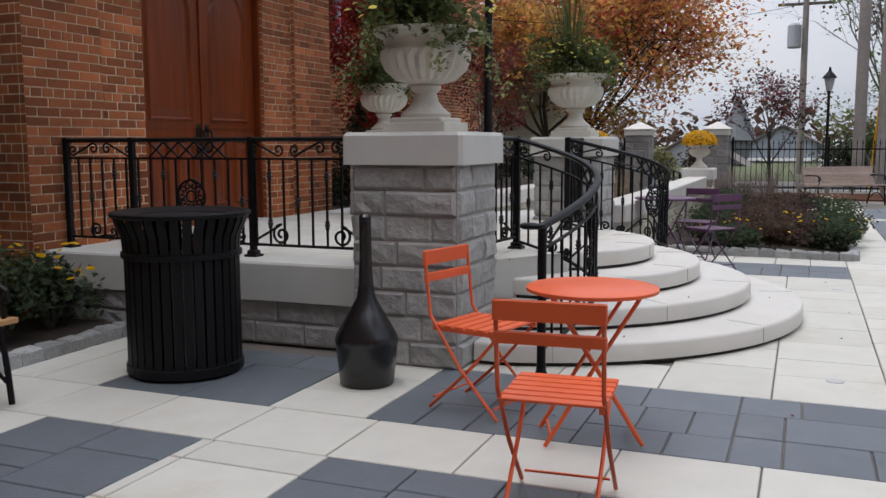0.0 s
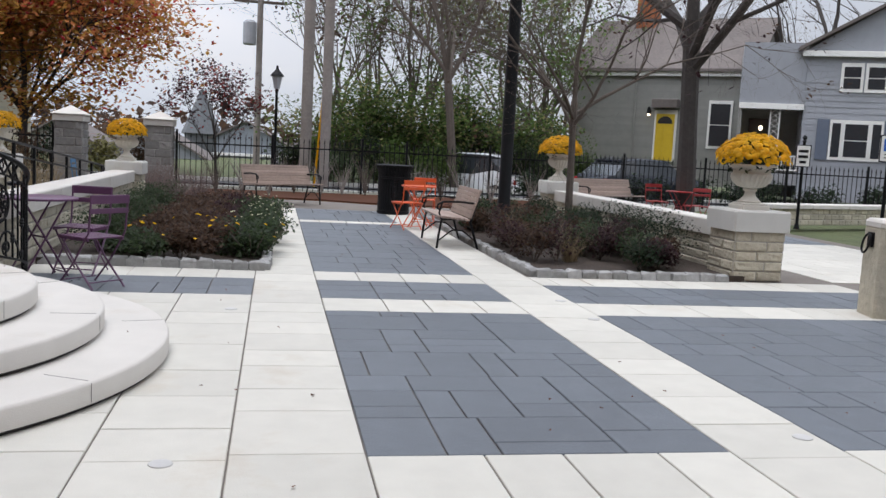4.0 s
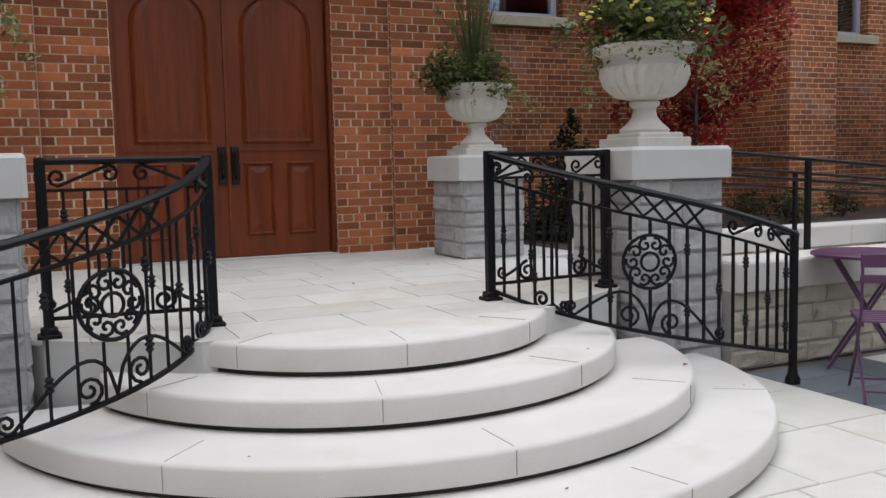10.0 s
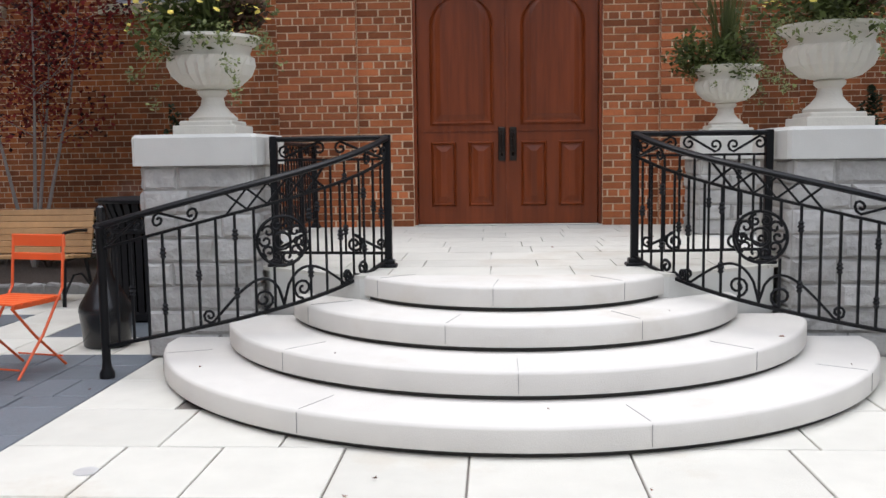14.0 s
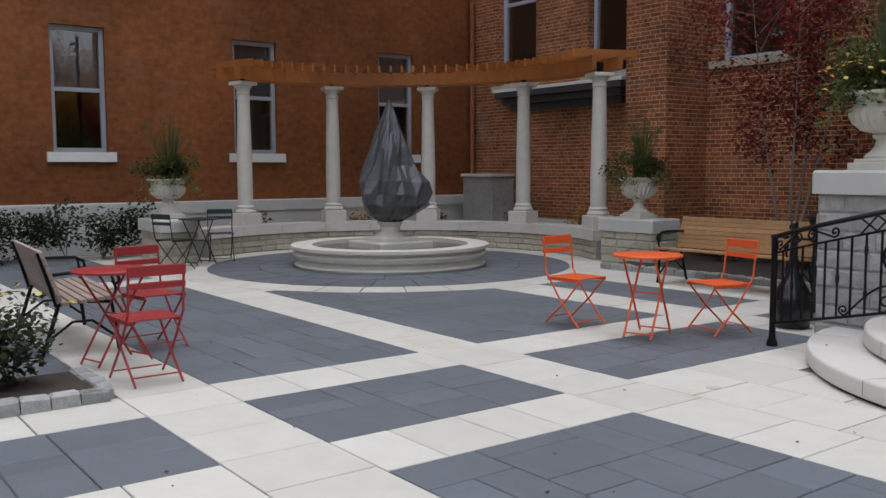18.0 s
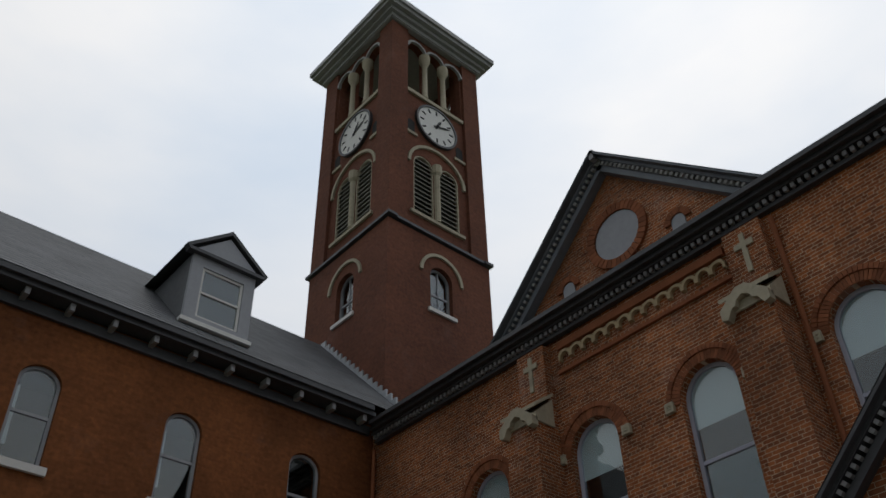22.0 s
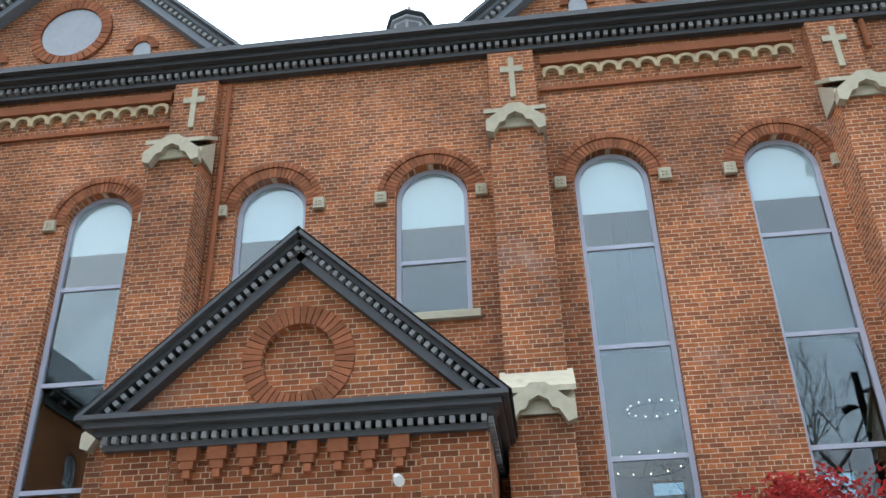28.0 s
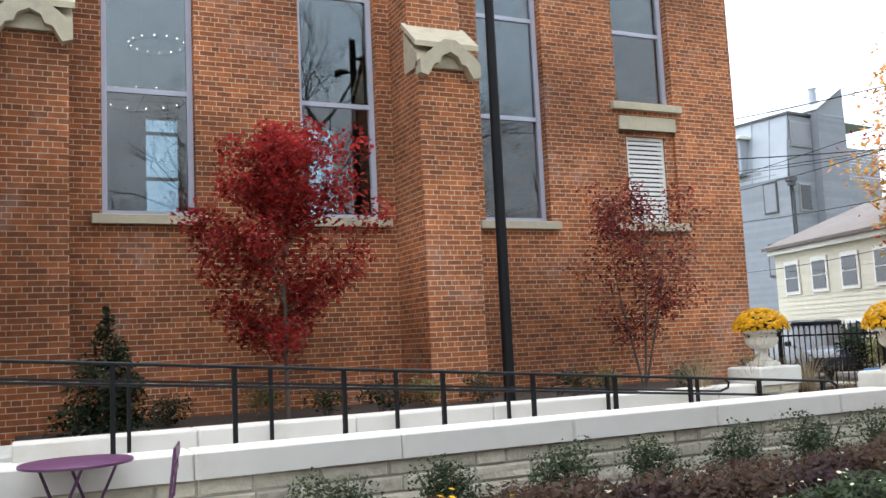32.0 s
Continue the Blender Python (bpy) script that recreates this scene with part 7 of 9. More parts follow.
# ---- south bed with its low wall ----
south_bed = bed("flower_bed", [(4.05, -8.9), (11.4, -8.9), (11.4, -11.45), (4.05, -11.45)], [(4.0, -11.2), (4.0, -8.87), (11.4, -8.82)], 35, "long mulched bed edged with granite setts")
stone_pier(4.06, 4.78, -12.0, -11.27, .84, .25, M["rock_tan"], 45, "low stone end pier with a smooth pale cap")
rock_wall("wall_south_bed", 4.72, 11.6, -11.82, -11.45, .66, .2, M["rock_tan"], 46, "low stone wall with smooth pale coping")
stone_pier(11.6, 12.25, -11.96, -11.3, .84, .25, M["rock_tan"], 47, "low stone end pier with a smooth pale cap")
for x, y, k in ((4.42, -11.63, 3), (11.92, -11.63, 4)):
    urn(x, y, .84, .80, "stone urn of yellow chrysanthemums on a low pier")
    mums(x, y, .84 + .48, 1.05, 90 + k)
rg = random.Random(16)
for i in range(56):
    x, y = 4.4 + i * .122, -11.0 + 1.98 * rg.random()
    s = rg.uniform(.30, .46)
    shrub("bed_shrub", x, y, .04, (s, s, s * .8), 560, .05, rg.choice(("leaf_brown", "leaf_rose", "leaf_wine", "leaf_dark")), 300 + i, "low twiggy bed shrub, brown in autumn", 4, group="bed shrubs")
for i, (x, y) in enumerate(((5.5, -10.95), (6.15, -10.8), (7.1, -10.35), (7.8, -10.75), (9.0, -10.45))):
    shrub("boxwood", x, y, .04, ((.58, .58, .44) if i < 2 else (.46, .46, .36)), 2400, .035, "leaf_dark", 330 + i, "rounded dark boxwood by the low wall", 7, group="boxwoods")
for i in range(6):
    grass_tuft(5.0 + i * .9, -9.6 - .3 * (i % 3), .04, .5, .35, "grass_dry", 340 + i, n=110)
st = thing("tall_lamp_pole", 8.9, -9.73, .0, 0, "tall thick black lamp pole on a square base", "lamp pole")
part("base", G().box(-.2, .2, -.2, .2, 0, .16, .02), M["iron_soft"], st)
part("pole", G().lathe([(.13, .16), (.125, .22), (.105, .26), (.10, 4), (.085, 8.6), (.03, 8.62)], 18), M["iron_soft"], st, smooth=True)
bench(7.15, -8.44, 180, 1.42, M["grey_wood"], "weathered slat bench with scrolled black iron ends by the bed")
slat_bin(12.5, -8.35, .33, .98, "square-shouldered black slatted litter bin")
bistro_table(9.6, -8.4, 10, M["orange"], "round orange metal folding table beyond the bench")
bistro_chair(10.2, -8.6, 80, M["orange"], "orange metal folding chair beyond the bench")
bistro_chair(9.2, -8.15, -70, M["orange"], "orange metal folding chair beyond the bench")
bench(13.9, -6.15, -55, 1.75, M["grey_wood"], "weathered slat bench at the end of the walk")
bench(15.2, -14.0, -60, 2.2, M["grey_wood"], "weathered slat bench beyond the low wall")
bistro_table(12.6, -14.6, 0, M["red"], "round red metal folding table by the lawn")
bistro_chair(13.3, -14.4, 90, M["red"], "red metal folding chair by the lawn")
bistro_chair(12.0, -14.7, -90, M["red"], "red metal folding chair by the lawn")
bistro_table(12.3, -3.2, 0, M["blue"], "round pale blue metal folding table by the ramp")
bistro_chair(12.2, -2.5, 180, M["blue"], "blue metal folding chair by the ramp")

# ---- west end: red and green sets, fountain, pergola ----
bistro_table(-5.06, -8.46, 15, M["red"], "round red metal folding table")
bistro_chair(-4.36, -8.46, 92, M["red"], "dark red metal folding chair at the red table")
bistro_chair(-5.50, -8.02, -80, M["red"], "dark red metal folding chair at the red table")
bench(-6.28, -8.48, 176, 1.5, M["grey_wood"], "weathered slat bench with scrolled iron ends")
south_west_bed = bed("flower_bed", [(-4.0, -8.86), (-4.0, -12.0), (-10, -12.0), (-10, -9.7), (-4.7, -9.7), (-4.7, -8.86)], [(-4.7, -8.84), (-3.97, -8.84), (-3.97, -12.0)], 37, "mulched bed edged with granite setts")
for i, (x, y, s) in enumerate(((-4.5, -9.3, .46), (-4.42, -9.85, .52), (-4.6, -10.4, .5), (-5.2, -10.2, .42), (-5.9, -10.3, .4), (-4.5, -11.1, .4), (-5.3, -11.0, .42))):
    shrub("rose_bush", x, y, .05, (s, s, s * .8), 800, .06, "leaf_rose", 440 + i, "low rose bush in the corner bed", group="rose bushes", flowers=("petal_lemon", 9, .026))
bistro_table(-11.5, -5.25, 30, M["green"], "round dark green metal folding table by the fountain")
bistro_chair(-11.05, -5.8, 20, M["green"], "dark green metal folding chair by the fountain")
bistro_chair(-11.85, -4.75, -110, M["green"], "dark green metal folding chair by the fountain")

fo = thing("fountain", FOUNT[0], FOUNT[1], 0, 0, "round pale stone fountain basin with a statue wrapped for winter", "fountain")
part("basin", G().lathe([(1.45, 0), (1.47, .035), (1.42, .06), (1.41, .12), (1.48, .15), (1.50, .205), (1.44, .235), (1.45, .265), (1.52, .28), (1.52, .325), (1.20, .325), (1.18, .24), (.4, .24)], 64), M["statuary"], fo, smooth=True)
part("water", G().lathe([(1.19, .262), (.2, .264)], 48), M["water"], fo)
part("pedestal", G().box(-.48, .48, -.48, .48, .24, .37, .02).box(-.32, .32, -.32, .32, .37, .43, .02).lathe([(.27, .43), (.23, .46), (.16, .51), (.15, .58), (.19, .63), (.21, .66)], 24), M["statuary"], fo)
rg = random.Random(3)
rs = []
for i, (r, z) in enumerate(((.10, .64), (.20, .69), (.33, .79), (.44, .92), (.45, 1.08), (.42, 1.28), (.36, 1.52), (.28, 1.80), (.19, 2.04), (.11, 2.26), (.05, 2.42), (.015, 2.52))):
    ring = []
    for j in range(30):
        a = 2 * math.pi * j / 30
        bulge = .34 * max(0, math.cos(a - .5)) ** 2 if .75 < z < 1.3 else 0
        q = r * (1 + bulge + .10 * math.sin(5 * a + z * 3) + rg.uniform(-.09, .09))
        ring.append((q * math.cos(a), q * math.sin(a), z + rg.uniform(-.02, .02)))
    rs.append(ring)
part("wrapped_statue", G().rings(rs), M["wrap"], fo, "statue shape wrapped in dark plastic")

# curved seat wall with columns and timber ring
CR = 3.5
arc = lambda a, r: (FOUNT[0] + r * math.cos(a), FOUNT[1] + r * math.sin(a))
A0, A1 = radians(62), radians(214)
cwall = setting("wall_curved", G().rings([[(*arc(A0 + (A1 - A0) * i / 40, r), z) for r, z in ((3.30, 0), (3.70, 0), (3.70, .31), (3.30, .31))] for i in range(41)]), M["pale_joint"], "curved low stone wall behind the fountain")
rg = random.Random(6)
for z0, z1 in ((.0, .102), (.102, .204), (.204, .306)):
    a = A0
    while a < A1 - .01:
        b = min(a + rg.uniform(.08, .17), A1)
        o = rg.uniform(.012, .03)
        part("stone", G().rings([[(*arc(a + .002, 3.30), z0 + .004), (*arc(b - .002, 3.30), z0 + .004), (*arc(b - .002, 3.30), z1 - .004), (*arc(a + .002, 3.30), z1 - .004)],
                                 [(*arc(a + .007, 3.30 - o), z0 + .02), (*arc(b - .007, 3.30 - o), z0 + .02), (*arc(b - .007, 3.30 - o * .7), z1 - .02), (*arc(a + .007, 3.30 - o * .8), z1 - .02)]]), M["rock_tan"], cwall)
        a = b
for i in range(10):
    a, b = A0 + (A1 - A0) * i / 10 + .001, A0 + (A1 - A0) * (i + 1) / 10 - .001
    part("coping", G().rings([[(*arc(a + (b - a) * k / 4, r), z) for r, z in ((3.24, .31), (3.76, .31), (3.76, .475), (3.25, .475))] for k in range(5)]), M["step_stone"], cwall)
COLS = [radians(q) for q in (69, 102.5, 134.5, 164.5, 194)]
for a in COLS:
    x, y = arc(a, CR)
    c = thing("column", x, y, .475, math.degrees(a), "white tapered stone column on a square pedestal", "column", "pergola columns")
    part("pedestal", G().box(-.2, .2, -.2, .2, 0, .22, .012), M["statuary"], c)
    part("base", G().lathe([(.17, .22), (.185, .25), (.17, .28), (.15, .30), (.16, .33), (.135, .36)], 24), M["statuary"], c, smooth=True)
    part("shaft", G().lathe([(.132, .36), (.134, .9), (.125, 1.55), (.108, 2.30)], 24), M["statuary"], c, smooth=True)
    part("capital", G().lathe([(.108, 2.30), (.125, 2.32), (.115, 2.35), (.115, 2.40), (.15, 2.44), (.165, 2.47)], 24).box(-.18, .18, -.18, .18, 2.47, 2.53, .008), M["statuary"], c, smooth=True)
    part("bracket", G().box(-.05, .05, -.02, .02, 2.53, 2.70), M["iron_soft"], c)
pg = thing("pergola", FOUNT[0], FOUNT[1], 3.04, 0, "curved orange cedar pergola beams on the columns", "pergola")
B0, B1 = radians(64), radians(200)
for r in (3.28, 3.72):
    n = 5
    for i in range(n):
        a, b = B0 + (B1 - B0) * i / n, B0 + (B1 - B0) * (i + 1) / n
        part("beam", G().rings([[(q * math.cos(a + (b - a) * k / 6), q * math.sin(a + (b - a) * k / 6), z) for q, z in ((r - .035, .0), (r + .035, .0), (r + .035, .22), (r - .035, .22))] for k in range(7)]), M["cedar"], pg)
me = G().box(-.55, .55, -.02, .02, .20, .32).mesh("rafter")
me.materials.append(M["cedar"])
for i in range(34):
    a = B0 + (B1 - B0) * (i + .5) / 34
    o = new("rafter", me)
    o.matrix_basis = pose(3.5 * math.cos(a), 3.5 * math.sin(a), 0, 0, 0, math.degrees(a))
    o.parent = pg
stone_pier(-8.05, -6.95, -.12, .55, .70, .2, M["rock_tan"], 48, "low stone end pier of the curved wall", faces="xXy")
stone_pier(-12.85, -11.8, -5.75, -5.1, .69, .19, M["rock_tan"], 49, "low stone end pier of the curved wall")
for x, y, k in ((-7.5, .22, 1), (-12.33, -5.42, 2)):
    urn(x, y, .70, .92, "fluted stone urn of grasses on a low pier")
    planting(x, y, 1.28, .95, 20 + k, 0, "tall green and tan grasses in an urn")
for i, (x, y) in enumerate(((-13.4, -1.2), (-13.0, .4), (-12.0, 1.7), (-10.6, 2.0), (-9.4, 2.05), (-13.9, -3.2))):
    shrub("shrub", x, y, .0, (.4, .4, .42), 420, .07, ("leaf_gold", "leaf_olive", "leaf_brown")[i % 3], 400 + i, "thin autumn shrub behind the curved wall", group="autumn shrubs")
# dark ledge and service box on the end bay
lg = thing("ledge", -11.6, 2.6, 2.98, 0, "dark moulded ledge on the brick end bay", "ledge")
part("board", G().box(-1.7, 1.9, -.42, 0, 0, .12, .01).box(-1.6, 1.8, -.3, 0, -.14, 0, .01).box(-1.5, 1.7, -.16, 0, -.28, -.14, .01), M["cornice_dark"], lg)
part("coping", G().box(-1.75, 1.95, -.44, .02, .12, .18, .008), M["sill_white"], lg)
sb = thing("service_box", -13.6, 2.28, .0, 0, "grey rendered service box against the brick wall", "box")
part("body", G().box(-.5, .5, -.35, .3, 0, 1.3, .02), M["rock"], sb)
part("lid", G().box(-.54, .54, -.39, .3, 1.3, 1.36, .01), M["limestone"], sb)

# a few fallen leaves and bits on the paving and the steps
rg = random.Random(88)
g = G()
spots = [(rg.uniform(-9, 12), rg.uniform(-10.5, -3.4), .004) for _ in range(90)] + [(rg.uniform(4.2, 11), -5.75 + rg.uniform(-.3, .1), .004) for _ in range(30)]
spots += [(-.95, -4.6, .289), (.1, -5.1, .146), (1.4, -4.2, .289), (1.75, -4.25, .146), (-1.75, -4.3, .146), (.8, -4.2, .431), (.3, -2.2, .574), (1.2, -1.4, .574), (-1.2, -2.0, .574)]
for x, y, z in spots:
    if (x + 9.77) ** 2 + (y + 2.87) ** 2 < 13 or (z < .01 and ((x + .03) ** 2 + (y + 3.2) ** 2 < 5.2 or (4.2 < x < 12 and (-5.5 < y < -3.4 or y < -8.4)))):
        continue
    a, s_ = rg.uniform(0, 6.283), rg.uniform(.005, .016)
    pts = []
    for k in range(10):
        q = a + k * math.pi / 5
        r = s_ * (1.0 if k % 2 == 0 else .45) * rg.uniform(.7, 1.2)
        pts.append((x + r * math.cos(q), y + r * math.sin(q), z + rg.uniform(0, .012)))
    n0 = len(g.v)
    g.v += pts + [(x, y, z + .004)]
    g.f += [(n0 + k, n0 + (k + 1) % 10, n0 + 10) for k in range(10)]
tagged(part("fallen_leaves", g, M["leaf_litter"]), "scattered small brown fallen leaves on the paving and steps", "leaves", kind="stuff")


for i in range(10):
    shrub("shrub", -13.75 + .12 * (i % 3), -10.6 + i * .56, .02, (.5, .5, .5 + .08 * (i % 2)), 900, .075, ("leaf_dark", "leaf_rose", "leaf_dark")[i % 3], 470 + i, "dark evergreen shrub along the base of the wing", group="dark shrubs")

# ---- trees ----
def grow(g, tips, p, d, L, r, level, rg, spread, up, kids):
    n = 3
    pts, rad = [p], [r]
    for i in range(n):
        d = (d + Vector((rg.uniform(-1, 1), rg.uniform(-1, 1), rg.uniform(-.4, .6) + up)) * .16).normalized()
        p = p + d * (L / n)
        pts.append(p)
        rad.append(r * (1 - .45 * (i + 1) / n))
    g.tube(pts, rad, 7 if level > 2 else (5 if level > 1 else 4))
    if level <= 1:
        tips += pts[1:]
    if level == 0:
        return
    for k in range(kids):
        a = rg.uniform(0, 6.283)
        q = d.orthogonal().normalized()
        q = Matrix.Rotation(a, 3, d) @ q
        nd = (d + q * spread * rg.uniform(.6, 1.2)).normalized()
        s = pts[rg.choice((1, 2, 3, 3))]
        grow(g, tips, s, nd, L * rg.uniform(.55, .8), r * .47, level - 1, rg, spread, up, kids)


def tree(x, y, z, h, r, levels, kids, seed, bark, sets, label, spread=.75, up=.25, stems=1, trunk=.32, group="", name="tree", lean=0.0, near=False):
    """A trunk with limbs and scattered leaves; sets: (leaf material, count, size, scatter radius)."""
    rg = random.Random(seed)
    t = thing(name, x, y, z, 0, label, "tree", group)
    g, tips = G(), []
    for s in range(stems):
        d = Vector((rg.uniform(-.12, .12) + lean, rg.uniform(-.12, .12), 1)).normalized() if stems == 1 else Vector((math.cos(s * 2.4) * .32, math.sin(s * 2.4) * .32, 1)).normalized()
        top = d * (h * trunk)
        g.tube([(0, 0, -.05), top * .5, top], [r * 1.25, r * 1.05, r], 9)
        for k in range(kids + 1):
            a = 6.283 * k / (kids + 1) + rg.uniform(-.4, .4)
            nd = Vector((math.cos(a) * spread, math.sin(a) * spread, rg.uniform(.6, 1.1))).normalized()
            grow(g, tips, top * rg.uniform(.75, 1), nd, h * .30, r * .62, levels, rg, spread, up, kids)
        grow(g, tips, top, d, h * .34, r * .8, levels, rg, spread, up, kids)
    part("trunk", g, bark, t, smooth=False)
    for m, n, size, sc in sets:
        lg_ = G()
        for _ in range(n // 6):
            c = rg.choice(tips)
            leaves(lg_, c, (sc, sc, sc * .8), 6, size, rg)
        part("crown", lg_, M[m], t)
    return t


def maple(x, y, z, h, w, r, seed, bark, sets, label, stems=1, clear=.22):
    """A young maple: upright leaders with rising side twigs and leaves all along them."""
    rg = random.Random(seed)
    t = thing("tree", x, y, z, 0, label, "tree", "young maples")
    g, spots = G(), []
    for s in range(stems):
        a = s * 2.4 + .6
        lean = Vector((math.cos(a), math.sin(a), 0)) * (0 if stems == 1 else w * .22)
        top = Vector((0, 0, h)) + lean * 1.4
        lead = [Vector((0, 0, -.04)), Vector((0, 0, h * .18)) + lean * .35, Vector((0, 0, h * .5)) + lean * .9, top]
        g.tube(lead, [r, r * .85, r * .5, r * .12], 7)
        n = 46 // stems
        for k in range(n):
            f = clear + (1 - clear) * (k + rg.random()) / n
            c = lead[1].lerp(lead[3], (f - .18) / .82)
            L = w * .5 * (math.sin(math.pi * min(1, (f - clear) / (1 - clear) * .86 + .12)) ** .75) * rg.uniform(.65, 1.15)
            b = rg.uniform(0, 6.283)
            d = Vector((math.cos(b), math.sin(b), rg.uniform(.35, .9)))
            e = c + d * L
            g.tube([c, c + d * (L * .5) + Vector((0, 0, -.02)), e], [r * .28, r * .18, r * .06], 4)
            spots += [c.lerp(e, q) for q in (.35, .6, .8, 1.0, 1.05)]
    part("trunk", g, bark, t)
    for m, cnt, size, sc in sets:
        q = G()
        for _ in range(cnt // 6):
            leaves(q, rg.choice(spots), (sc, sc, sc), 6, size, rg)
        part("crown", q, M[m], t)


rg = random.Random(66)
for i in range(9):
    shrub("shrub", 21.6 + rg.uniform(-.5, .5), -2.2 + i * 1.05, -.05, (.75, .75, .7 + rg.uniform(0, .3)), 1000, .12, ("leaf_brown", "leaf_olive", "leaf_dark")[i % 3], 700 + i, "dense autumn shrub behind the iron fence", group="fence shrubs")
maple(5.75, .8, .52, 3.35, 2.1, .032, 501, M["bark"], (("leaf_red", 12500, .078, .26), ("leaf_maroon", 2600, .06, .25)), "young maple with bright red autumn leaves by the brick front")
maple(11.4, 1.2, .52, 2.95, 1.7, .022, 502, M["bark"], (("leaf_maroon", 5600, .058, .25), ("leaf_wine", 1600, .058, .25)), "young maple with thin maroon leaves by the brick front", 3)
maple(-5.45, 1.0, .05, 4.1, 2.5, .026, 503, M["bark_pale"], (("leaf_maroon", 7600, .072, .32), ("leaf_wine", 1800, .07, .32)), "young maple with dark red leaves behind the bench", 4, .36)
tree(9.0, -10.9, .04, 6.2, .056, 5, 4, 504, M["bark"], (("leaf_wine", 900, .085, .25), ("leaf_brown", 500, .08, .25)), "slim half-bare tree in the bed with few red leaves", spread=.95, up=.12, trunk=.36, group="half-bare trees")
tree(12.9, -14.9, 0, 14.5, .18, 4, 4, 505, M["bark_dark"], (("leaf_wine", 900, .12, .5),), "large dark bare tree behind the low wall", spread=.9, trunk=.30, group="half-bare trees")
tree(27.3, 2.5, -.1, 11, .13, 4, 4, 506, M["bark_dark"], (("leaf_orange", 17000, .19, 1.05), ("leaf_gold", 9000, .19, 1.05), ("leaf_red", 4500, .18, 1.0)), "large maple in orange and gold autumn leaf", spread=.95, up=.08, trunk=.2, group="autumn maples")
tree(27.6, 4.2, -.1, 9.5, .11, 4, 3, 507, M["bark_dark"], (("leaf_gold", 14000, .2, 1.1), ("leaf_orange", 5000, .2, 1.1)), "large maple in gold autumn leaf", spread=.9, up=.1, trunk=.2, group="autumn maples")
tree(18.9, -4.45, -.1, 3.6, .04, 3, 3, 508, M["bark_dark"], (("leaf_wine", 1700, .10, .3), ("leaf_maroon", 600, .10, .3)), "small dark purple-leaved tree by the fence", spread=.55, trunk=.3, group="fence trees")
tree(25.5, -12.2, -.1, 12, .14, 4, 3, 509, M["bark"], (("leaf_brown", 500, .14, .5),), "tall bare tree across the street", spread=.6, trunk=.35, group="street trees")
rg = random.Random(61)
for i in range(15):
    x, y = 29 + rg.uniform(0, 12), -8.2 - i * .85 + rg.uniform(-.6, .6)
    lf = ("leaf_green", "leaf_brown", "leaf_green", "leaf_olive")[i % 4]
    tree(x, y, -.1, rg.uniform(9, 13), rg.uniform(.06, .11), 3, 3, 520 + i, M["bark"], ((lf, 1300 if i % 3 else 400, .2, 1.0),), "tall thin street tree with sparse green and brown leaves", spread=.55, trunk=.3, group="street trees")
for i in range(22):
    x, y = 25.5 + rg.uniform(0, 4), -6.5 - i * .55
    shrub("hedge_shrub", x, y, -.1, (1.1, 1.1, rg.uniform(.9, 1.7)), 2000, .10, rg.choice(("leaf_dark", "leaf_green", "leaf_dark", "leaf_rose")), 560 + i, "overgrown green hedge shrub across the street", 5, group="hedge shrubs")
for i in range(9):
    tree(27.2 + rg.uniform(0, 3), -8.0 - i * .95, -.1, rg.uniform(4.0, 5.8), .05, 3, 3, 640 + i, M["bark"], (("leaf_green", 1900, .16, .9), ("leaf_rose" if i % 2 else "leaf_olive", 900, .16, .9)), "leafy green tree crowding the far fence", spread=.8, up=.1, trunk=.12, group="street trees")
for i in range(12):
    shrub("hedge_shrub", 19.9 + rg.uniform(0, 1.0), -13.5 - i * 1.1, -.1, (.7, .7, .6), 420, .12, "leaf_dark", 590 + i, "dark clipped shrub along the iron fence", 5, group="hedge shrubs")
for i in range(9):
    tree(-14 + i * 5.5 + rg.uniform(-1.5, 1.5), -31 + rg.uniform(-3, 3), -.1, rg.uniform(10, 14), .2, 4, 3, 610 + i, M["bark_dark"], (("leaf_brown", 300, .16, .6),), "tall bare tree south of the square", spread=.7, trunk=.3, group="southern trees")
far = G()
rg = random.Random(71)
for i in range(150):
    a = radians(rg.uniform(-75, 40))
    d = rg.uniform(75, 140)
    leaves(far, (d * math.cos(a), d * math.sin(a), rg.uniform(0, 2.6)), (4, 4, 2.8), 90, 1.1, rg)
tagged(part("far_woods", far, M["leaf_brown"]), "far brown autumn woods along the horizon", "woods", kind="stuff")
# mulch strip and low winter stems before the fence
setting("mulch_strip", prism_z(G(), [(15.9, -3.9), (18.2, -3.9), (19.0, -14), (15.0, -14), (15.0, -8.5), (15.7, -7.0)], -.02, .03), M["leaf_litter"], "strip of fallen leaves and mulch before the iron fence")
rg = random.Random(72)
for i in range(14):
    g = G()
    s = thing("twiggy_shrub", 16.2 + rg.uniform(0, 1.9), -4.6 - i * .62, .0, 0, "bare twiggy shrub before the iron fence", "shrub", "twiggy shrubs")
    for k in range(26):
        a, L = rg.uniform(0, 6.283), rg.uniform(.5, 1.15)
        g.tube([(0, 0, 0), (.15 * L * math.cos(a), .15 * L * math.sin(a), L * .55), (.42 * L * math.cos(a), .42 * L * math.sin(a), L)], [.007, .005, .002], 3)
    tagged(part("twig_bundle", g, M["bark_pale" if i % 3 else "bark"], s), kind="stuff")
for i in range(5):
    grass_tuft(13.6 + .5 * i, -3.6 + .3 * (i % 2), .0, .95, .6, "grass_purple", 730 + i)
    grass_tuft(12.4 + .5 * i, -1.4 + .3 * (i % 2), .0, 1.0, .7, "grass_dry", 740 + i)

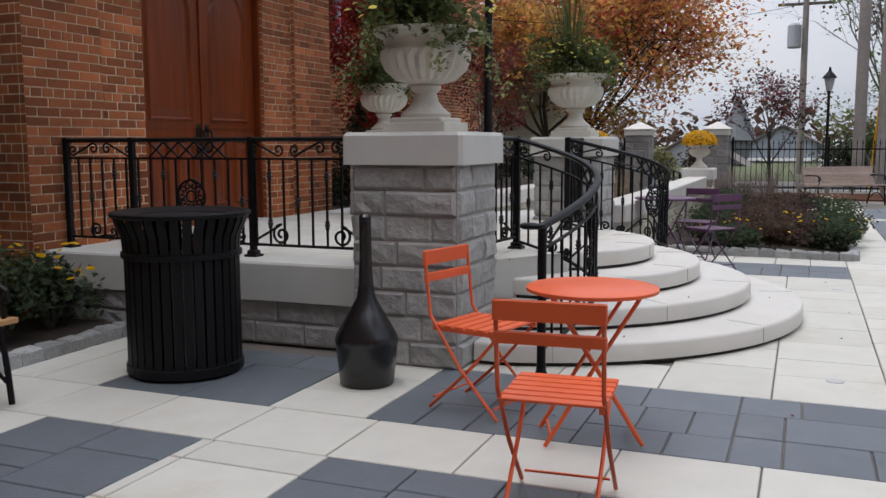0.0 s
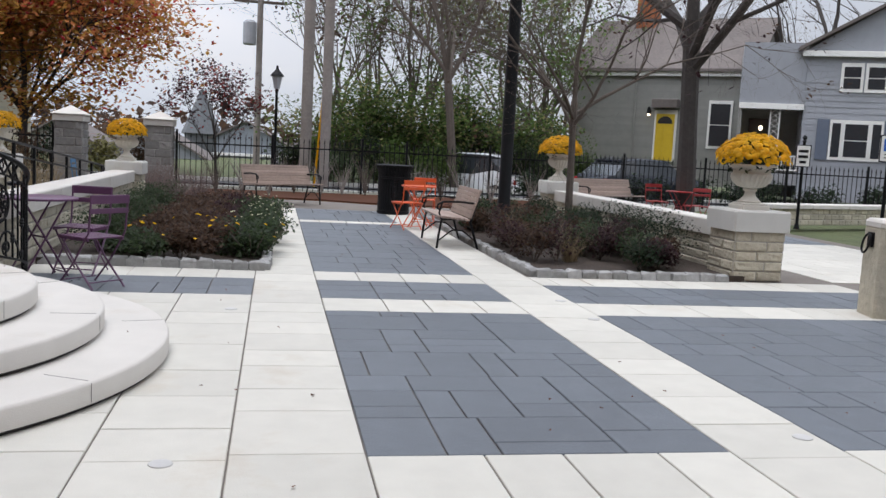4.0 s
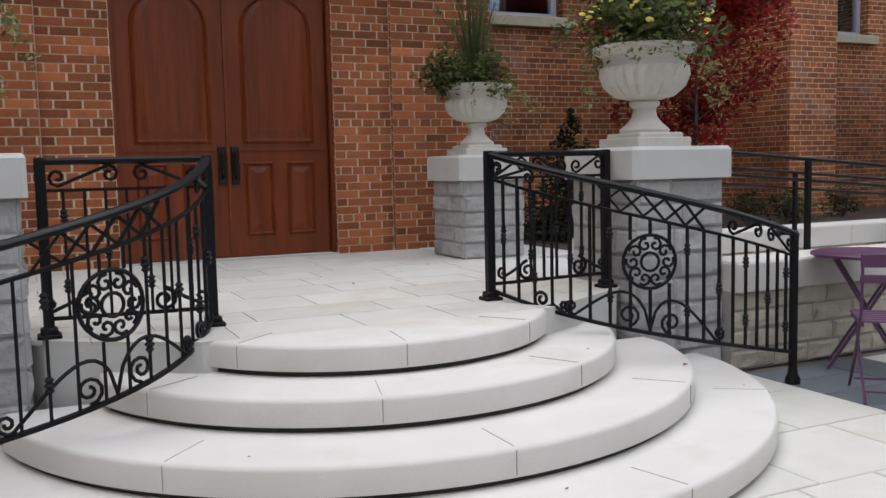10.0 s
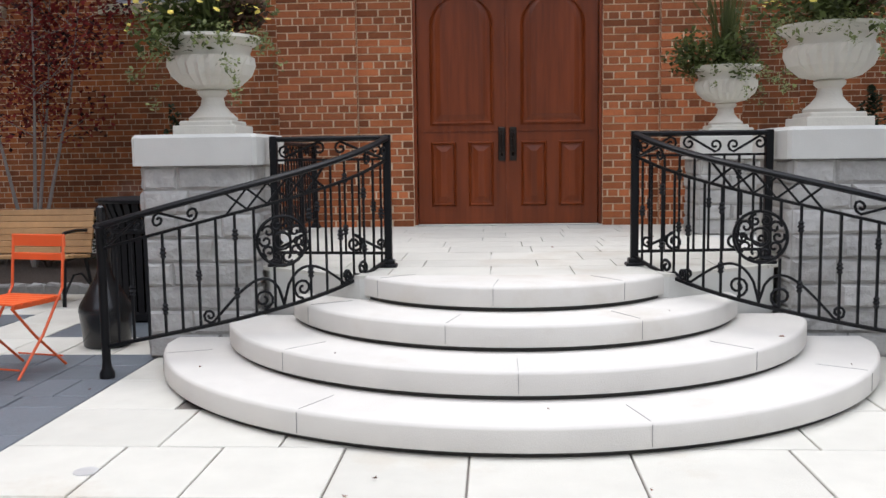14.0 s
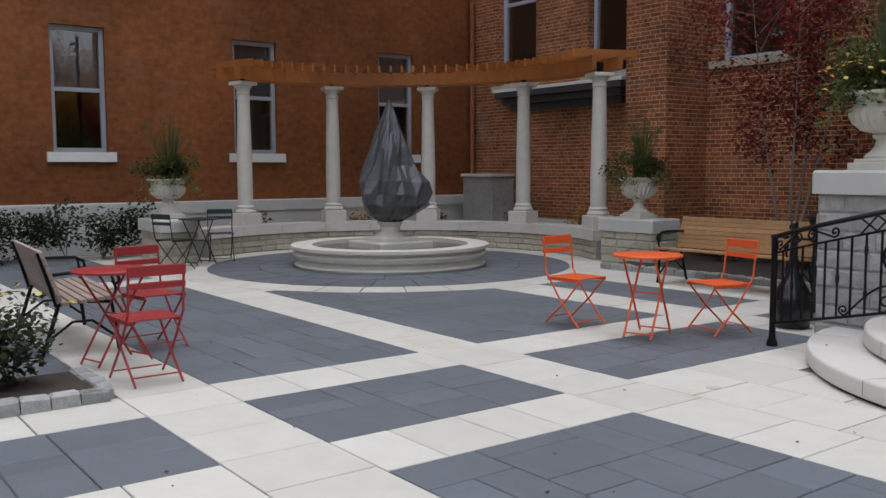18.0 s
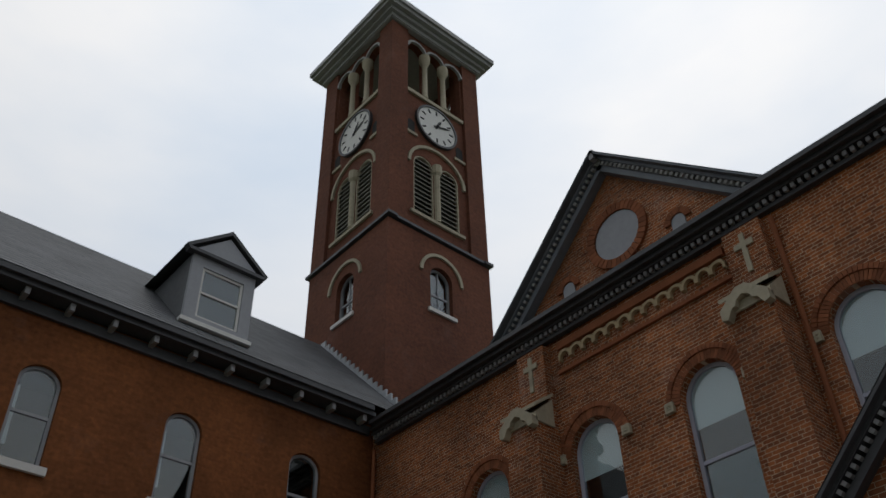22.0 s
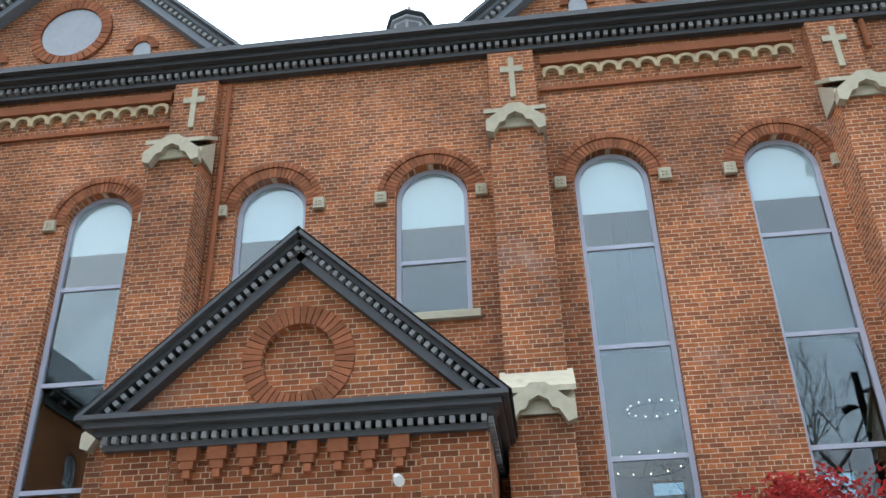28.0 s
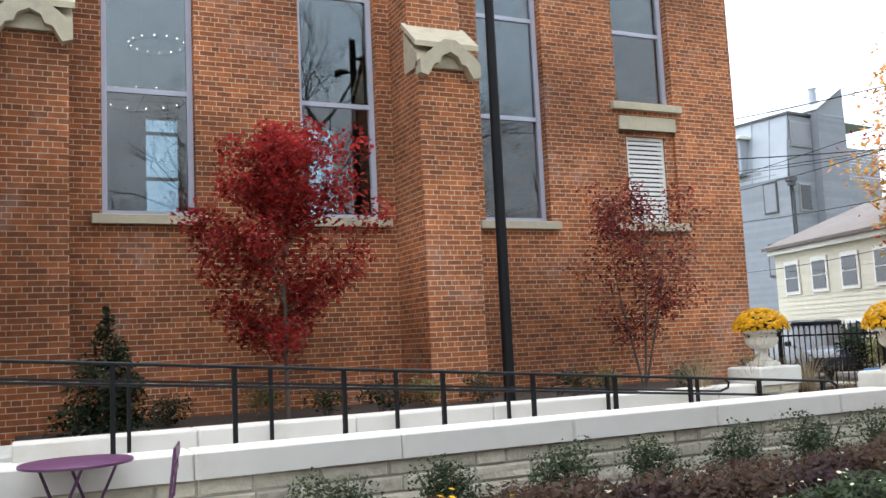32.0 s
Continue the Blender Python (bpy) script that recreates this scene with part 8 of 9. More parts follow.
# ---- gate pillars and iron fence ----
for x, y in ((17.35, -1.15), (18.1, -3.1)):
    p = stone_pier(x - .36, x + .36, y - .36, y + .36, 1.72, .16, M["rock_dark"] if "rock_dark" in M else M["rock"], int(x * 10), "square rock-faced gate pillar with a pale pyramid cap", group="gate pillars", course=.2)
    part("pyramid", G().add([(-.40, -.40, 1.72), (.40, -.40, 1.72), (.40, .40, 1.72), (-.40, .40, 1.72), (0, 0, 1.93)], ((0, 1, 4), (1, 2, 4), (2, 3, 4), (3, 0, 4))), M["step_stone"], p)
pick = G().box(-.009, .009, -.009, .009, .05, 1.32).add([(-.018, -.018, 1.32), (.018, -.018, 1.32), (.018, .018, 1.32), (-.018, .018, 1.32), (0, 0, 1.45)], ((0, 1, 4), (1, 2, 4), (2, 3, 4), (3, 0, 4), (3, 2, 1, 0))).mesh("picket")
pick.materials.append(M["iron"])


def fence(x0, y0, x1, y1, label="black iron picket fence with pointed tops", z=0):
    L = math.hypot(x1 - x0, y1 - y0)
    f = thing("iron_fence", x0, y0, z, math.degrees(math.atan2(y1 - y0, x1 - x0)), label, "fence", "iron fences")
    for zz in (.14, 1.16):
        part("rail", G().box(0, L, -.014, .014, zz, zz + .035), M["iron"], f)
    n = int(L / .135)
    for i in range(n):
        o = new("picket", pick)
        o.location = ((i + .5) * L / n, 0, 0)
        o.parent = f
    for i in range(int(L / 2.4) + 1):
        part("post", G().box(i * 2.4 - .03, i * 2.4 + .03, -.03, .03, 0, 1.5, .008), M["iron"], f)


fence(18.2, -3.5, 18.9, -9.5)
fence(18.9, -9.5, 19.4, -16.0)
fence(19.4, -16.0, 17.8, -25.0)
fence(17.3, -.75, 17.0, 6.5)
fence(17.0, 6.5, 14.75, 6.6)
fence(17.7, -1.4, 18.9, -1.0, "open black iron gate leaf between stone pillars")

# ---- street furniture ----
la = thing("street_lantern", 24.4, -5.95, -.1, 0, "black street lantern on a slim post", "street lamp")
part("post", G().lathe([(.14, 0), (.12, .4), (.07, .5), (.05, 1.2), (.042, 3.0), (.07, 3.06), (.03, 3.1)], 12), M["iron"], la, smooth=True)
part("cage", G().lathe([(.10, 3.1), (.19, 3.5), (.16, 3.52)], 6), M["frame_grey"], la)
part("roof", G().lathe([(.25, 3.5), (.22, 3.55), (.06, 3.72), (.03, 3.85)], 6), M["iron"], la)
for x, y, r, h in ((26.4, -7.0, .20, 13), (24.0, -7.55, .17, 12.5)):
    p = thing("utility_pole", x, y, -.1, 0, "thick grey wooden utility pole", "pole", "utility poles")
    part("pole", G().lathe([(r, 0), (r * .85, h), (r * .5, h + .02)], 12), M["bark_pale"], p, smooth=True)
    if x < 25:
        part("guy_guard", G().tube([(.25, .3, 0), (.22, .1, 3.2)], .035, 6), M["petal_yellow"], p, "yellow guy wire guard")
tp = thing("transformer_pole", 37.3, -5.1, -.1, 0, "utility pole with crossarms and a grey transformer", "pole", "utility poles")
part("pole", G().lathe([(.17, 0), (.13, 9.3), (.08, 9.32)], 10), M["bark_pale"], tp, smooth=True)
for z in (8.3, 7.6):
    part("crossarm", G().box(-.06, .06, -1.2, 1.2, z, z + .12, .01), M["bark"], tp)
    for k in range(4):
        part("insulator", G().lathe([(.04, z + .12), (.05, z + .18), (.03, z + .26)], 6, (0, -1.0 + k * .66, 0)), M["frame_grey"], tp)
part("transformer", G().lathe([(.26, 5.7), (.3, 5.75), (.3, 6.7), (.2, 6.8)], 12, (-.1, .45, 0)), M["frame_grey"], tp, "grey transformer can")
rg = random.Random(75)
WIRES = [((37.3, -6.0, 8.3), (24.0, 30, 8.5), 1.0), ((37.3, -4.2, 8.3), (22.0, 30, 8.5), 1.0), ((37.3, -5.1, 7.6), (14.6, 6.5, 5.2), .8), ((26.4, -7.0, 8.5), (15, 12, 6.6), .9), ((26.4, -7, 11), (37.3, -5.1, 8.2), .4), ((26.4, -7, 10.6), (37.3, -5.4, 7.7), .4), ((26.4, -7, 9.2), (30, -40, 9.0), .8),
         ((26.4, -7, 8.9), (28, 40, 8.0), 1.4), ((24, -7.5, 7.2), (24, 40, 7.4), 1.5), ((26, 20, 5.6), (22, -1, 4.6), .4), ((30, 22, 3.9), (20, 0, 3.4), .4)]
for a, b, sag in WIRES:
    a, b = Vector(a), Vector(b)
    part_ = tagged(part("overhead_wire", G().tube([a.lerp(b, i / 20) - Vector((0, 0, 4 * sag * (i / 20) * (1 - i / 20))) for i in range(21)], .014, 4), M["iron_soft"]), "thin black overhead wire between poles", "wire", "overhead wires")

# ---- houses ----
M["beige_board"] = mat("beige clapboard", (.22, .215, .195), .7, spread=.1, scale=4, island=.06)
M["white_board"] = mat("white clapboard", (.27, .28, .30), .65, spread=.08, scale=4, island=.05)
M["yellow_board"] = mat("pale yellow siding", (.58, .55, .44), .65, spread=.08, scale=4, island=.05)
M["metal_clad"] = mat("blue-grey board cladding", (.23, .25, .28), .6, metal=0, spread=.1, scale=3, island=.08)
M["shingle"] = mat("brown-grey roof shingle", (.13, .11, .10), .9, spread=.25, scale=8, bump=.4)
M["yellow_door"] = mat("yellow painted door", (.62, .42, .02), .5, spread=.08)
M["dark_glass"] = mat("dark window glass", (.03, .035, .04), .1, spread=.1, spec=.7)
M["shutter"] = mat("slate blue shutter", (.10, .12, .16), .6, spread=.1)


def house(name, x, y, z, rz, w, d, h, roof, wallm, label, wins=(), door=None, ridge="x", trim=None, step=.16, porch=False):
    """A house whose front is local -y; wins: (u, z, width, height) on the front; the roof rises by roof."""
    H = thing(name, x, y, z, rz, label, "house", "houses beyond the square")
    core = part("wall", G().box(-w / 2, w / 2, 0, d, 0, h), wallm, H)
    g = G()
    k = int(h / step)
    for i in range(k):                                   # lapped boards on the front and the two ends
        z0 = i * step
        for p0, p1, q in (((-w / 2, 0), (w / 2, 0), (0, -1)), ((-w / 2, 0), (-w / 2, d), (-1, 0)), ((w / 2, 0), (w / 2, d), (1, 0))):
            o0, o1 = .025, .008
            g.quad((p0[0] + q[0] * o0, p0[1] + q[1] * o0, z0), (p1[0] + q[0] * o0, p1[1] + q[1] * o0, z0), (p1[0] + q[0] * o1, p1[1] + q[1] * o1, z0 + step), (p0[0] + q[0] * o1, p0[1] + q[1] * o1, z0 + step))
            g.quad((p0[0], p0[1], z0), (p1[0], p1[1], z0), (p1[0] + q[0] * o0, p1[1] + q[1] * o0, z0), (p0[0] + q[0] * o0, p0[1] + q[1] * o0, z0))
    tagged(part("cladding", g, wallm, H), kind="stuff")
    e = .35
    if ridge == "x":
        pts = [(-w / 2 - e, -e, h - .1), (w / 2 + e, -e, h - .1), (w / 2 + e, d / 2, h + roof), (-w / 2 - e, d / 2, h + roof), (w / 2 + e, d + e, h - .1), (-w / 2 - e, d + e, h - .1)]
        part("roof", G().add(pts + [(a, b, c + .12) for a, b, c in pts], ((6, 7, 8, 9), (9, 8, 10, 11), (0, 1, 7, 6), (5, 4, 10, 11), (0, 3, 2, 1), (3, 5, 4, 2), (1, 2, 8, 7), (2, 4, 10, 8), (0, 6, 9, 3), (3, 9, 11, 5))), M["shingle"], H)
        for s in (-1, 1):
            part("gable", G().add([(s * w / 2, 0, h), (s * w / 2, d, h), (s * w / 2, d / 2, h + roof)], ((0, 1, 2),)), wallm, H)
    elif ridge == "y":
        pts = [(-w / 2 - e, -e, h - .1), (-w / 2 - e, d + e, h - .1), (0, d + e, h + roof), (0, -e, h + roof), (w / 2 + e, d + e, h - .1), (w / 2 + e, -e, h - .1)]
        part("roof", G().add(pts + [(a, b, c + .12) for a, b, c in pts], ((6, 7, 8, 9), (9, 8, 10, 11), (0, 1, 7, 6), (5, 4, 10, 11), (0, 3, 2, 1), (3, 5, 4, 2), (1, 2, 8, 7), (2, 4, 10, 8), (0, 6, 9, 3), (3, 9, 11, 5))), M["shingle"], H)
        part("gable", G().add([(-w / 2, 0, h), (w / 2, 0, h), (0, 0, h + roof)], ((0, 1, 2),)), wallm, H)
    else:
        part("roof", G().box(-w / 2 - .1, w / 2 + .1, -.1, d + .1, h, h + .25, .03), M["cornice_grey"], H)
    part("eave", G().box(-w / 2 - .2, w / 2 + .2, -.22, .0, h - .28, h - .08, .02), trim or M["white_paint"], H)
    for u, z0, a, b in wins:
        wd = part("window", G().box(u - a / 2 - .1, u + a / 2 + .1, -.07, -.02, z0 - .1, z0 + b + .12, .01), trim or M["white_paint"], H)
        for q in (0, 1):
            part("pane", G().box(u - a / 2, u + a / 2, -.085, -.072, z0 + q * b / 2 + .02, z0 + (q + 1) * b / 2 - .02), M["dark_glass"], wd)
    if door:
        u, z0, a, b, m = door
        dd = part("door", G().box(u - a / 2 - .12, u + a / 2 + .12, -.09, -.02, z0, z0 + b + .14, .01), trim or M["white_paint"], H)
        part("leaf", G().prism(outline(u - a / 2, u + a / 2, z0, z0 + b - a / 2, a / 2), -.13, -.09, FX(0)), m, dd)
        part("fanlight", G().prism(outline(u - a * .3, u + a * .3, z0 + b - a * .55, z0 + b - a * .45, a * .3), -.14, -.13, FX(0)), M["dark_glass"], dd)
    if porch:
        part("porch_floor", G().box(-w / 2, w / 2, -2.0, -.03, .2, .5), M["cornice_grey"], H)
        part("porch_roof", G().add([(-w / 2 - .2, -2.3, 3.0), (w / 2 + .2, -2.3, 3.0), (w / 2 + .2, -.03, 3.6), (-w / 2 - .2, -.03, 3.6), (-w / 2 - .2, -2.3, 2.8), (w / 2 + .2, -2.3, 2.8), (w / 2 + .2, -.03, 2.8), (-w / 2 - .2, -.03, 2.8)], ((0, 1, 2, 3), (0, 4, 5, 1), (4, 7, 6, 5), (1, 5, 6, 2), (3, 7, 4, 0))), M["white_paint"], H)
        for i in range(4):
            u = -w / 2 + .2 + i * (w - .4) / 3
            part("porch_post", G().box(u - .07, u + .07, -2.15, -2.01, .5, 2.8), M["white_paint"], H)
    return H


hb = house("house", 31.59, -22.2, .35, -129.5, 7.6, 8, 4.9, 2.6, M["beige_board"], "beige clapboard house with a yellow panelled door", ((2.75, 1.7, .8, 1.8),), None, step=.125)
part("chimney", G().box(-2.2, -1.3, 3.2, 4.1, 5.8, 8.8, .03), M["brick_dark"], hb)
part("downpipe", G().tube([(-.95, -.08, 0), (-.95, -.08, 4.7)], .05, 6), M["beige_board"], hb, "painted downpipe")
yd = part("door", G().box(-.03, .95, -.09, -.02, .95, 3.18, .01), M["white_paint"], hb, "white door frame")
part("leaf", G().box(.06, .86, -.13, -.09, 1.0, 3.0, .006), M["yellow_door"], yd, "yellow painted door leaf")
for px_ in (.13, .50):
    for z0, z1 in ((1.12, 1.62), (1.72, 2.5)):
        part("door_panel", G().box(px_, px_ + .29, -.142, -.13, z0, z1, .012), M["yellow_door"], yd)
part("fanlight", G().prism(outline(.14, .78, 2.58, 2.62, .28), -.14, -.13, FX(0)), M["dark_glass"], yd, "arched fanlight")
part("door_hood", G().box(-.1, 1.02, -.5, -.02, 3.26, 3.62, .03), M["shingle"], hb, "dark door hood")
wl_ = part("wall_lamp", G().lathe([(.05, 2.98), (.10, 3.04), (.07, 3.24), (.02, 3.3)], 8, (-.28, -.16, 0)), M["iron"], hb)
part("bulb", G().lathe([(.005, 2.9), (.05, 2.93), (.05, 2.985), (.005, 2.99)], 8, (-.28, -.16, 0)), M["bulb"], wl_, "lit bulb")
hw = house("house", 22.75, -27.34, .2, -118, 6.2, 9, 5.4, 1.9, M["white_board"], "white clapboard house with a shaded porch and slate blue shutters", ((-1.29, 1.6, .75, 1.2), (-1.6, 4.0, .55, .8), (-.8, 4.0, .55, .8), (1.6, 1.6, .75, 1.2)), None, "y", step=.21)
for u in (-1.95, -.63):
    w_ = part("window", G().box(u - .22, u + .22, -.07, -.02, 1.5, 2.92, .01), M["white_paint"], hw)
    part("pane", G().box(u - .14, u + .14, -.085, -.072, 1.6, 2.8), M["dark_glass"], w_)
for u in (-2.40, -.18):
    part("shutter", G().box(u - .2, u + .2, -.075, -.02, 1.48, 2.92, .01), M["shutter"], hw)
part("porch_floor", G().box(-5.2, -3.1, .05, 2.2, .5, .95), M["cornice_grey"], hw)
part("porch_back", G().box(-5.2, -3.1, 2.2, 2.4, .0, 3.3), M["beige_board"], hw)
part("porch_side", G().box(-5.3, -5.2, .0, 2.4, .0, 3.3), M["beige_board"], hw)
part("upper_storey", G().box(-5.3, -3.1, .02, 8.5, 3.3, 5.6), M["white_board"], hw)
part("fascia", G().box(-5.32, -3.1, -.06, .02, 3.22, 3.42, .01), M["white_paint"], hw)
part("porch_door", G().box(-4.9, -4.1, 2.12, 2.2, .95, 2.95, .01), M["dark_glass"], hw)
part("porch_lamp", G().lathe([(.01, 2.5), (.06, 2.55), (.06, 2.65), (.01, 2.68)], 8, (-4.45, 1.9, 0)), M["bulb"], hw, "lit porch lamp")
for u in (-4.20, -3.88):
    part("porch_post", G().box(u - .02, u + .02, .1, .14, .95, 3.3), M["white_paint"], hw)
lt = G()
for i in range(12):
    z0 = 1.0 + i * .19
    lt.bar((-4.18, .12, z0), (-3.90, .12, z0 + .19), .016).bar((-3.90, .12, z0), (-4.18, .12, z0 + .19), .016)
part("lattice", lt, M["white_paint"], hw, "white lattice between the porch posts")
for z in (1.02, 1.52):
    part("porch_rail", G().box(-3.88, -3.1, .08, .14, z, z + .05), M["white_paint"], hw)
for i in range(7):
    part("porch_baluster", G().box(-3.80 + i * .105, -3.77 + i * .105, .09, .12, 1.07, 1.52), M["white_paint"], hw)
hy = house("house", 27.3, 10.8, -.3, -105, 9.0, 9, 4.6, 1.7, M["yellow_board"], "pale yellow sided two-storey house with small sash windows", tuple((u, z, .75, 1.0) for u in (-3.4, -1.7, 0, 1.7, 3.4) for z in (.7, 2.9)))
M["zinc"] = mat("pale standing-seam zinc", (.33, .36, .40), .5, metal=.1, spread=.1, scale=2)
M["pane_pale"] = mat("pale window with a drawn shade", (.22, .23, .26), .25, spread=.1)
mb = thing("apartment_building", 41.9, 26.8, -.3, 8, "tall grey-blue clad apartment building with a zinc mansard roof", "building", "houses beyond the square")


def boards(a, b, z0, za, zb, o, step=.19):
    """Lapped boards along a flat wall from a to b, its top sloping from za to zb."""
    g = G()
    (ax, ay), (bx, by) = a, b
    n = int((max(za, zb) - z0) / step)
    for i in range(n):
        lo = z0 + i * step
        hi = lo + step
        f0 = 0 if lo < za else (lo - za) / (zb - za)
        f1 = 1 if hi < max(za, zb) else 0
        if f1:
            p = (ax + (bx - ax) * f0, ay + (by - ay) * f0)
            g.quad((p[0] + o[0] * .03, p[1] + o[1] * .03, lo), (bx + o[0] * .03, by + o[1] * .03, lo), (bx, by, hi), (p[0], p[1], hi))
    return g


def lower_block(g, x0, x1, y0, y1, za, zb):
    return g.add([(x0, y0, 0), (x1, y0, 0), (x1, y1, 0), (x0, y1, 0), (x0, y0, za), (x1, y0, za), (x1, y1, zb), (x0, y1, zb)], ((0, 1, 5, 4), (1, 2, 6, 5), (2, 3, 7, 6), (3, 0, 4, 7), (4, 5, 6, 7)))


part("wall", lower_block(G(), 0, 9, 0, 16, 10.1, 13.2), M["metal_clad"], mb)
tagged(part("side_cladding", boards((-.01, 0), (-.01, 16), 0, 10.1, 13.2, (-1, 0)), M["metal_clad"], mb), kind="stuff")
part("end_wall", G().add([(0, -.02, 10.0), (2.6, -.02, 10.0), (2.6, -.02, 13.6), (.35, -.02, 13.7)], ((0, 1, 2, 3),)), M["metal_clad"], mb)
tagged(part("end_cladding", boards((.02, -.03), (9, -.03), 0, 12.2, 12.2, (0, -1)), M["metal_clad"], mb), kind="stuff")
part("mansard", G().add([(-.06, 0, 10.05), (-.06, 16, 10.05), (.35, 16, 13.7), (.35, 0, 13.7), (9, 16, 13.7), (9, 0, 13.7)], ((0, 3, 2, 1), (3, 5, 4, 2))), M["zinc"], mb)
for i in range(12):
    part("standing_seam", G().bar((-.08, .05 + i * 1.2, 10.06), (.33, .05 + i * 1.2, 13.68), .05, .03), M["zinc"], mb)
part("roof_edge", G().box(.25, .45, -.06, 16, 13.68, 13.82).box(.25, 2.5, -.12, .0, 13.68, 13.82), M["cornice_dark"], mb)
part("hopper", G().box(-.35, .25, -.35, .05, 9.75, 10.0, .03).box(-.28, .18, -.28, .0, 9.5, 9.75, .03), M["cornice_dark"], mb, "dark rainwater hopper")
part("downpipe", G().tube([(-.05, -.15, 9.6), (.12, -.12, 9.2), (.12, -.12, 0)], .07, 6), M["cornice_dark"], mb)
dr = part("dormer", G().box(-.5, .9, 2.75, 3.75, 10.6, 12.75, .03), M["zinc"], mb)
part("pane", G().box(-.54, -.5, 2.92, 3.58, 10.9, 12.55), M["pane_pale"], dr)
part("hood", G().box(-.75, .6, 2.55, 3.95, 12.75, 12.92, .02), M["white_paint"], dr, "white dormer hood")
for y0, y1, z0, z1 in ((.9, 1.65, 8.2, 9.8), (4.6, 5.3, 7.9, 10.4), (.9, 1.65, 4.6, 6.3), (4.6, 5.3, 4.6, 6.3)):
    wd = part("window", G().box(-.09, -.03, y0 - .1, y1 + .1, z0 - .1, z1 + .1, .01), M["cornice_dark"], mb)
    part("pane", G().box(-.11, -.09, y0, y1, z0, z1), M["pane_pale"], wd)
for x0, x1, z0, z1, m in ((.45, 2.15, 11.9, 13.2, "pane_pale"), (.8, 1.7, 8.2, 9.6, "dark_glass")):
    wd = part("window", G().box(x0 - .09, x1 + .09, -.12, -.05, z0 - .09, z1 + .09, .01), M["cornice_grey"], mb)
    part("pane", G().box(x0, x1, -.14, -.12, z0, z1), M[m], wd)
part("stair_tower", G().add([(2.35, -.5, 0), (5.0, -.5, 0), (5.0, 4, 0), (2.35, 4, 0), (2.35, -.5, 14.0), (5.0, -.5, 15.6), (5.0, 4, 15.6), (2.35, 4, 14.0)], ((0, 1, 5, 4), (1, 2, 6, 5), (2, 3, 7, 6), (3, 0, 4, 7), (4, 5, 6, 7))), M["metal_clad"], mb)
tagged(part("tower_cladding", boards((2.35, -.51), (5.0, -.51), 0, 13.9, 13.9, (0, -1)), M["metal_clad"], mb), kind="stuff")
part("tower_roof", G().add([(2.2, -.65, 14.02), (5.1, -.65, 15.75), (5.1, 4.1, 15.75), (2.2, 4.1, 14.02)], ((0, 1, 2, 3),)), M["zinc"], mb)
part("vent", G().lathe([(.22, 14.4), (.22, 15.5), (.27, 15.55), (.02, 15.6)], 10, (3.3, .3, 0)), M["zinc"], mb)
sp = house("house", 62, -3.8, -4.2, -92, 8, 8, 4.5, 2.2, M["metal_clad"], "far dark house with a pointed turret", ((-2, 1.5, .9, 1.6), (2, 1.5, .9, 1.6)), None, "y")
part("turret", G().lathe([(1.2, 0), (1.2, 5.6), (1.45, 5.7), (.05, 9.0)], 8, (-3.2, .6, 0)), M["slate"], sp)
for i, (x, y) in enumerate(((52, 1.5), (50, 6.5), (62, -9))):
    house("house", x, y, -4.4, -90, 6.5, 7, 4.2, 2.0, (M["white_board"], M["beige_board"], M["beige_board"])[i], "small far house down the hill", ((-1.6, 1.2, .8, 1.3), (1.6, 1.2, .8, 1.3)), None, "y")
setting("road", prism_z(G(), [(20.3, -60), (25.3, -60), (25.3, 60), (20.3, 60)], -.13, -.10), M["asphalt"], "street beyond the iron fence")
setting("kerb", G().box(20.1, 20.3, -60, 60, -.14, .02).box(25.3, 25.5, -60, 60, -.14, .02), M["limestone"], "pale street kerb")

# ---- parked cars ----
M["car_white"] = mat("white car paint", (.70, .71, .72), .25, spread=.03, spec=.6)
M["car_dark"] = mat("dark blue car paint", (.02, .024, .035), .2, spread=.05, spec=.7)
M["tyre"] = mat("black rubber tyre", (.015, .015, .015), .85, spread=.2)
M["rim"] = mat("grey alloy rim", (.35, .35, .36), .35, metal=.8, spread=.1)
M["tail"] = mat("red tail light", (.35, .01, .01), .2, spread=.05)


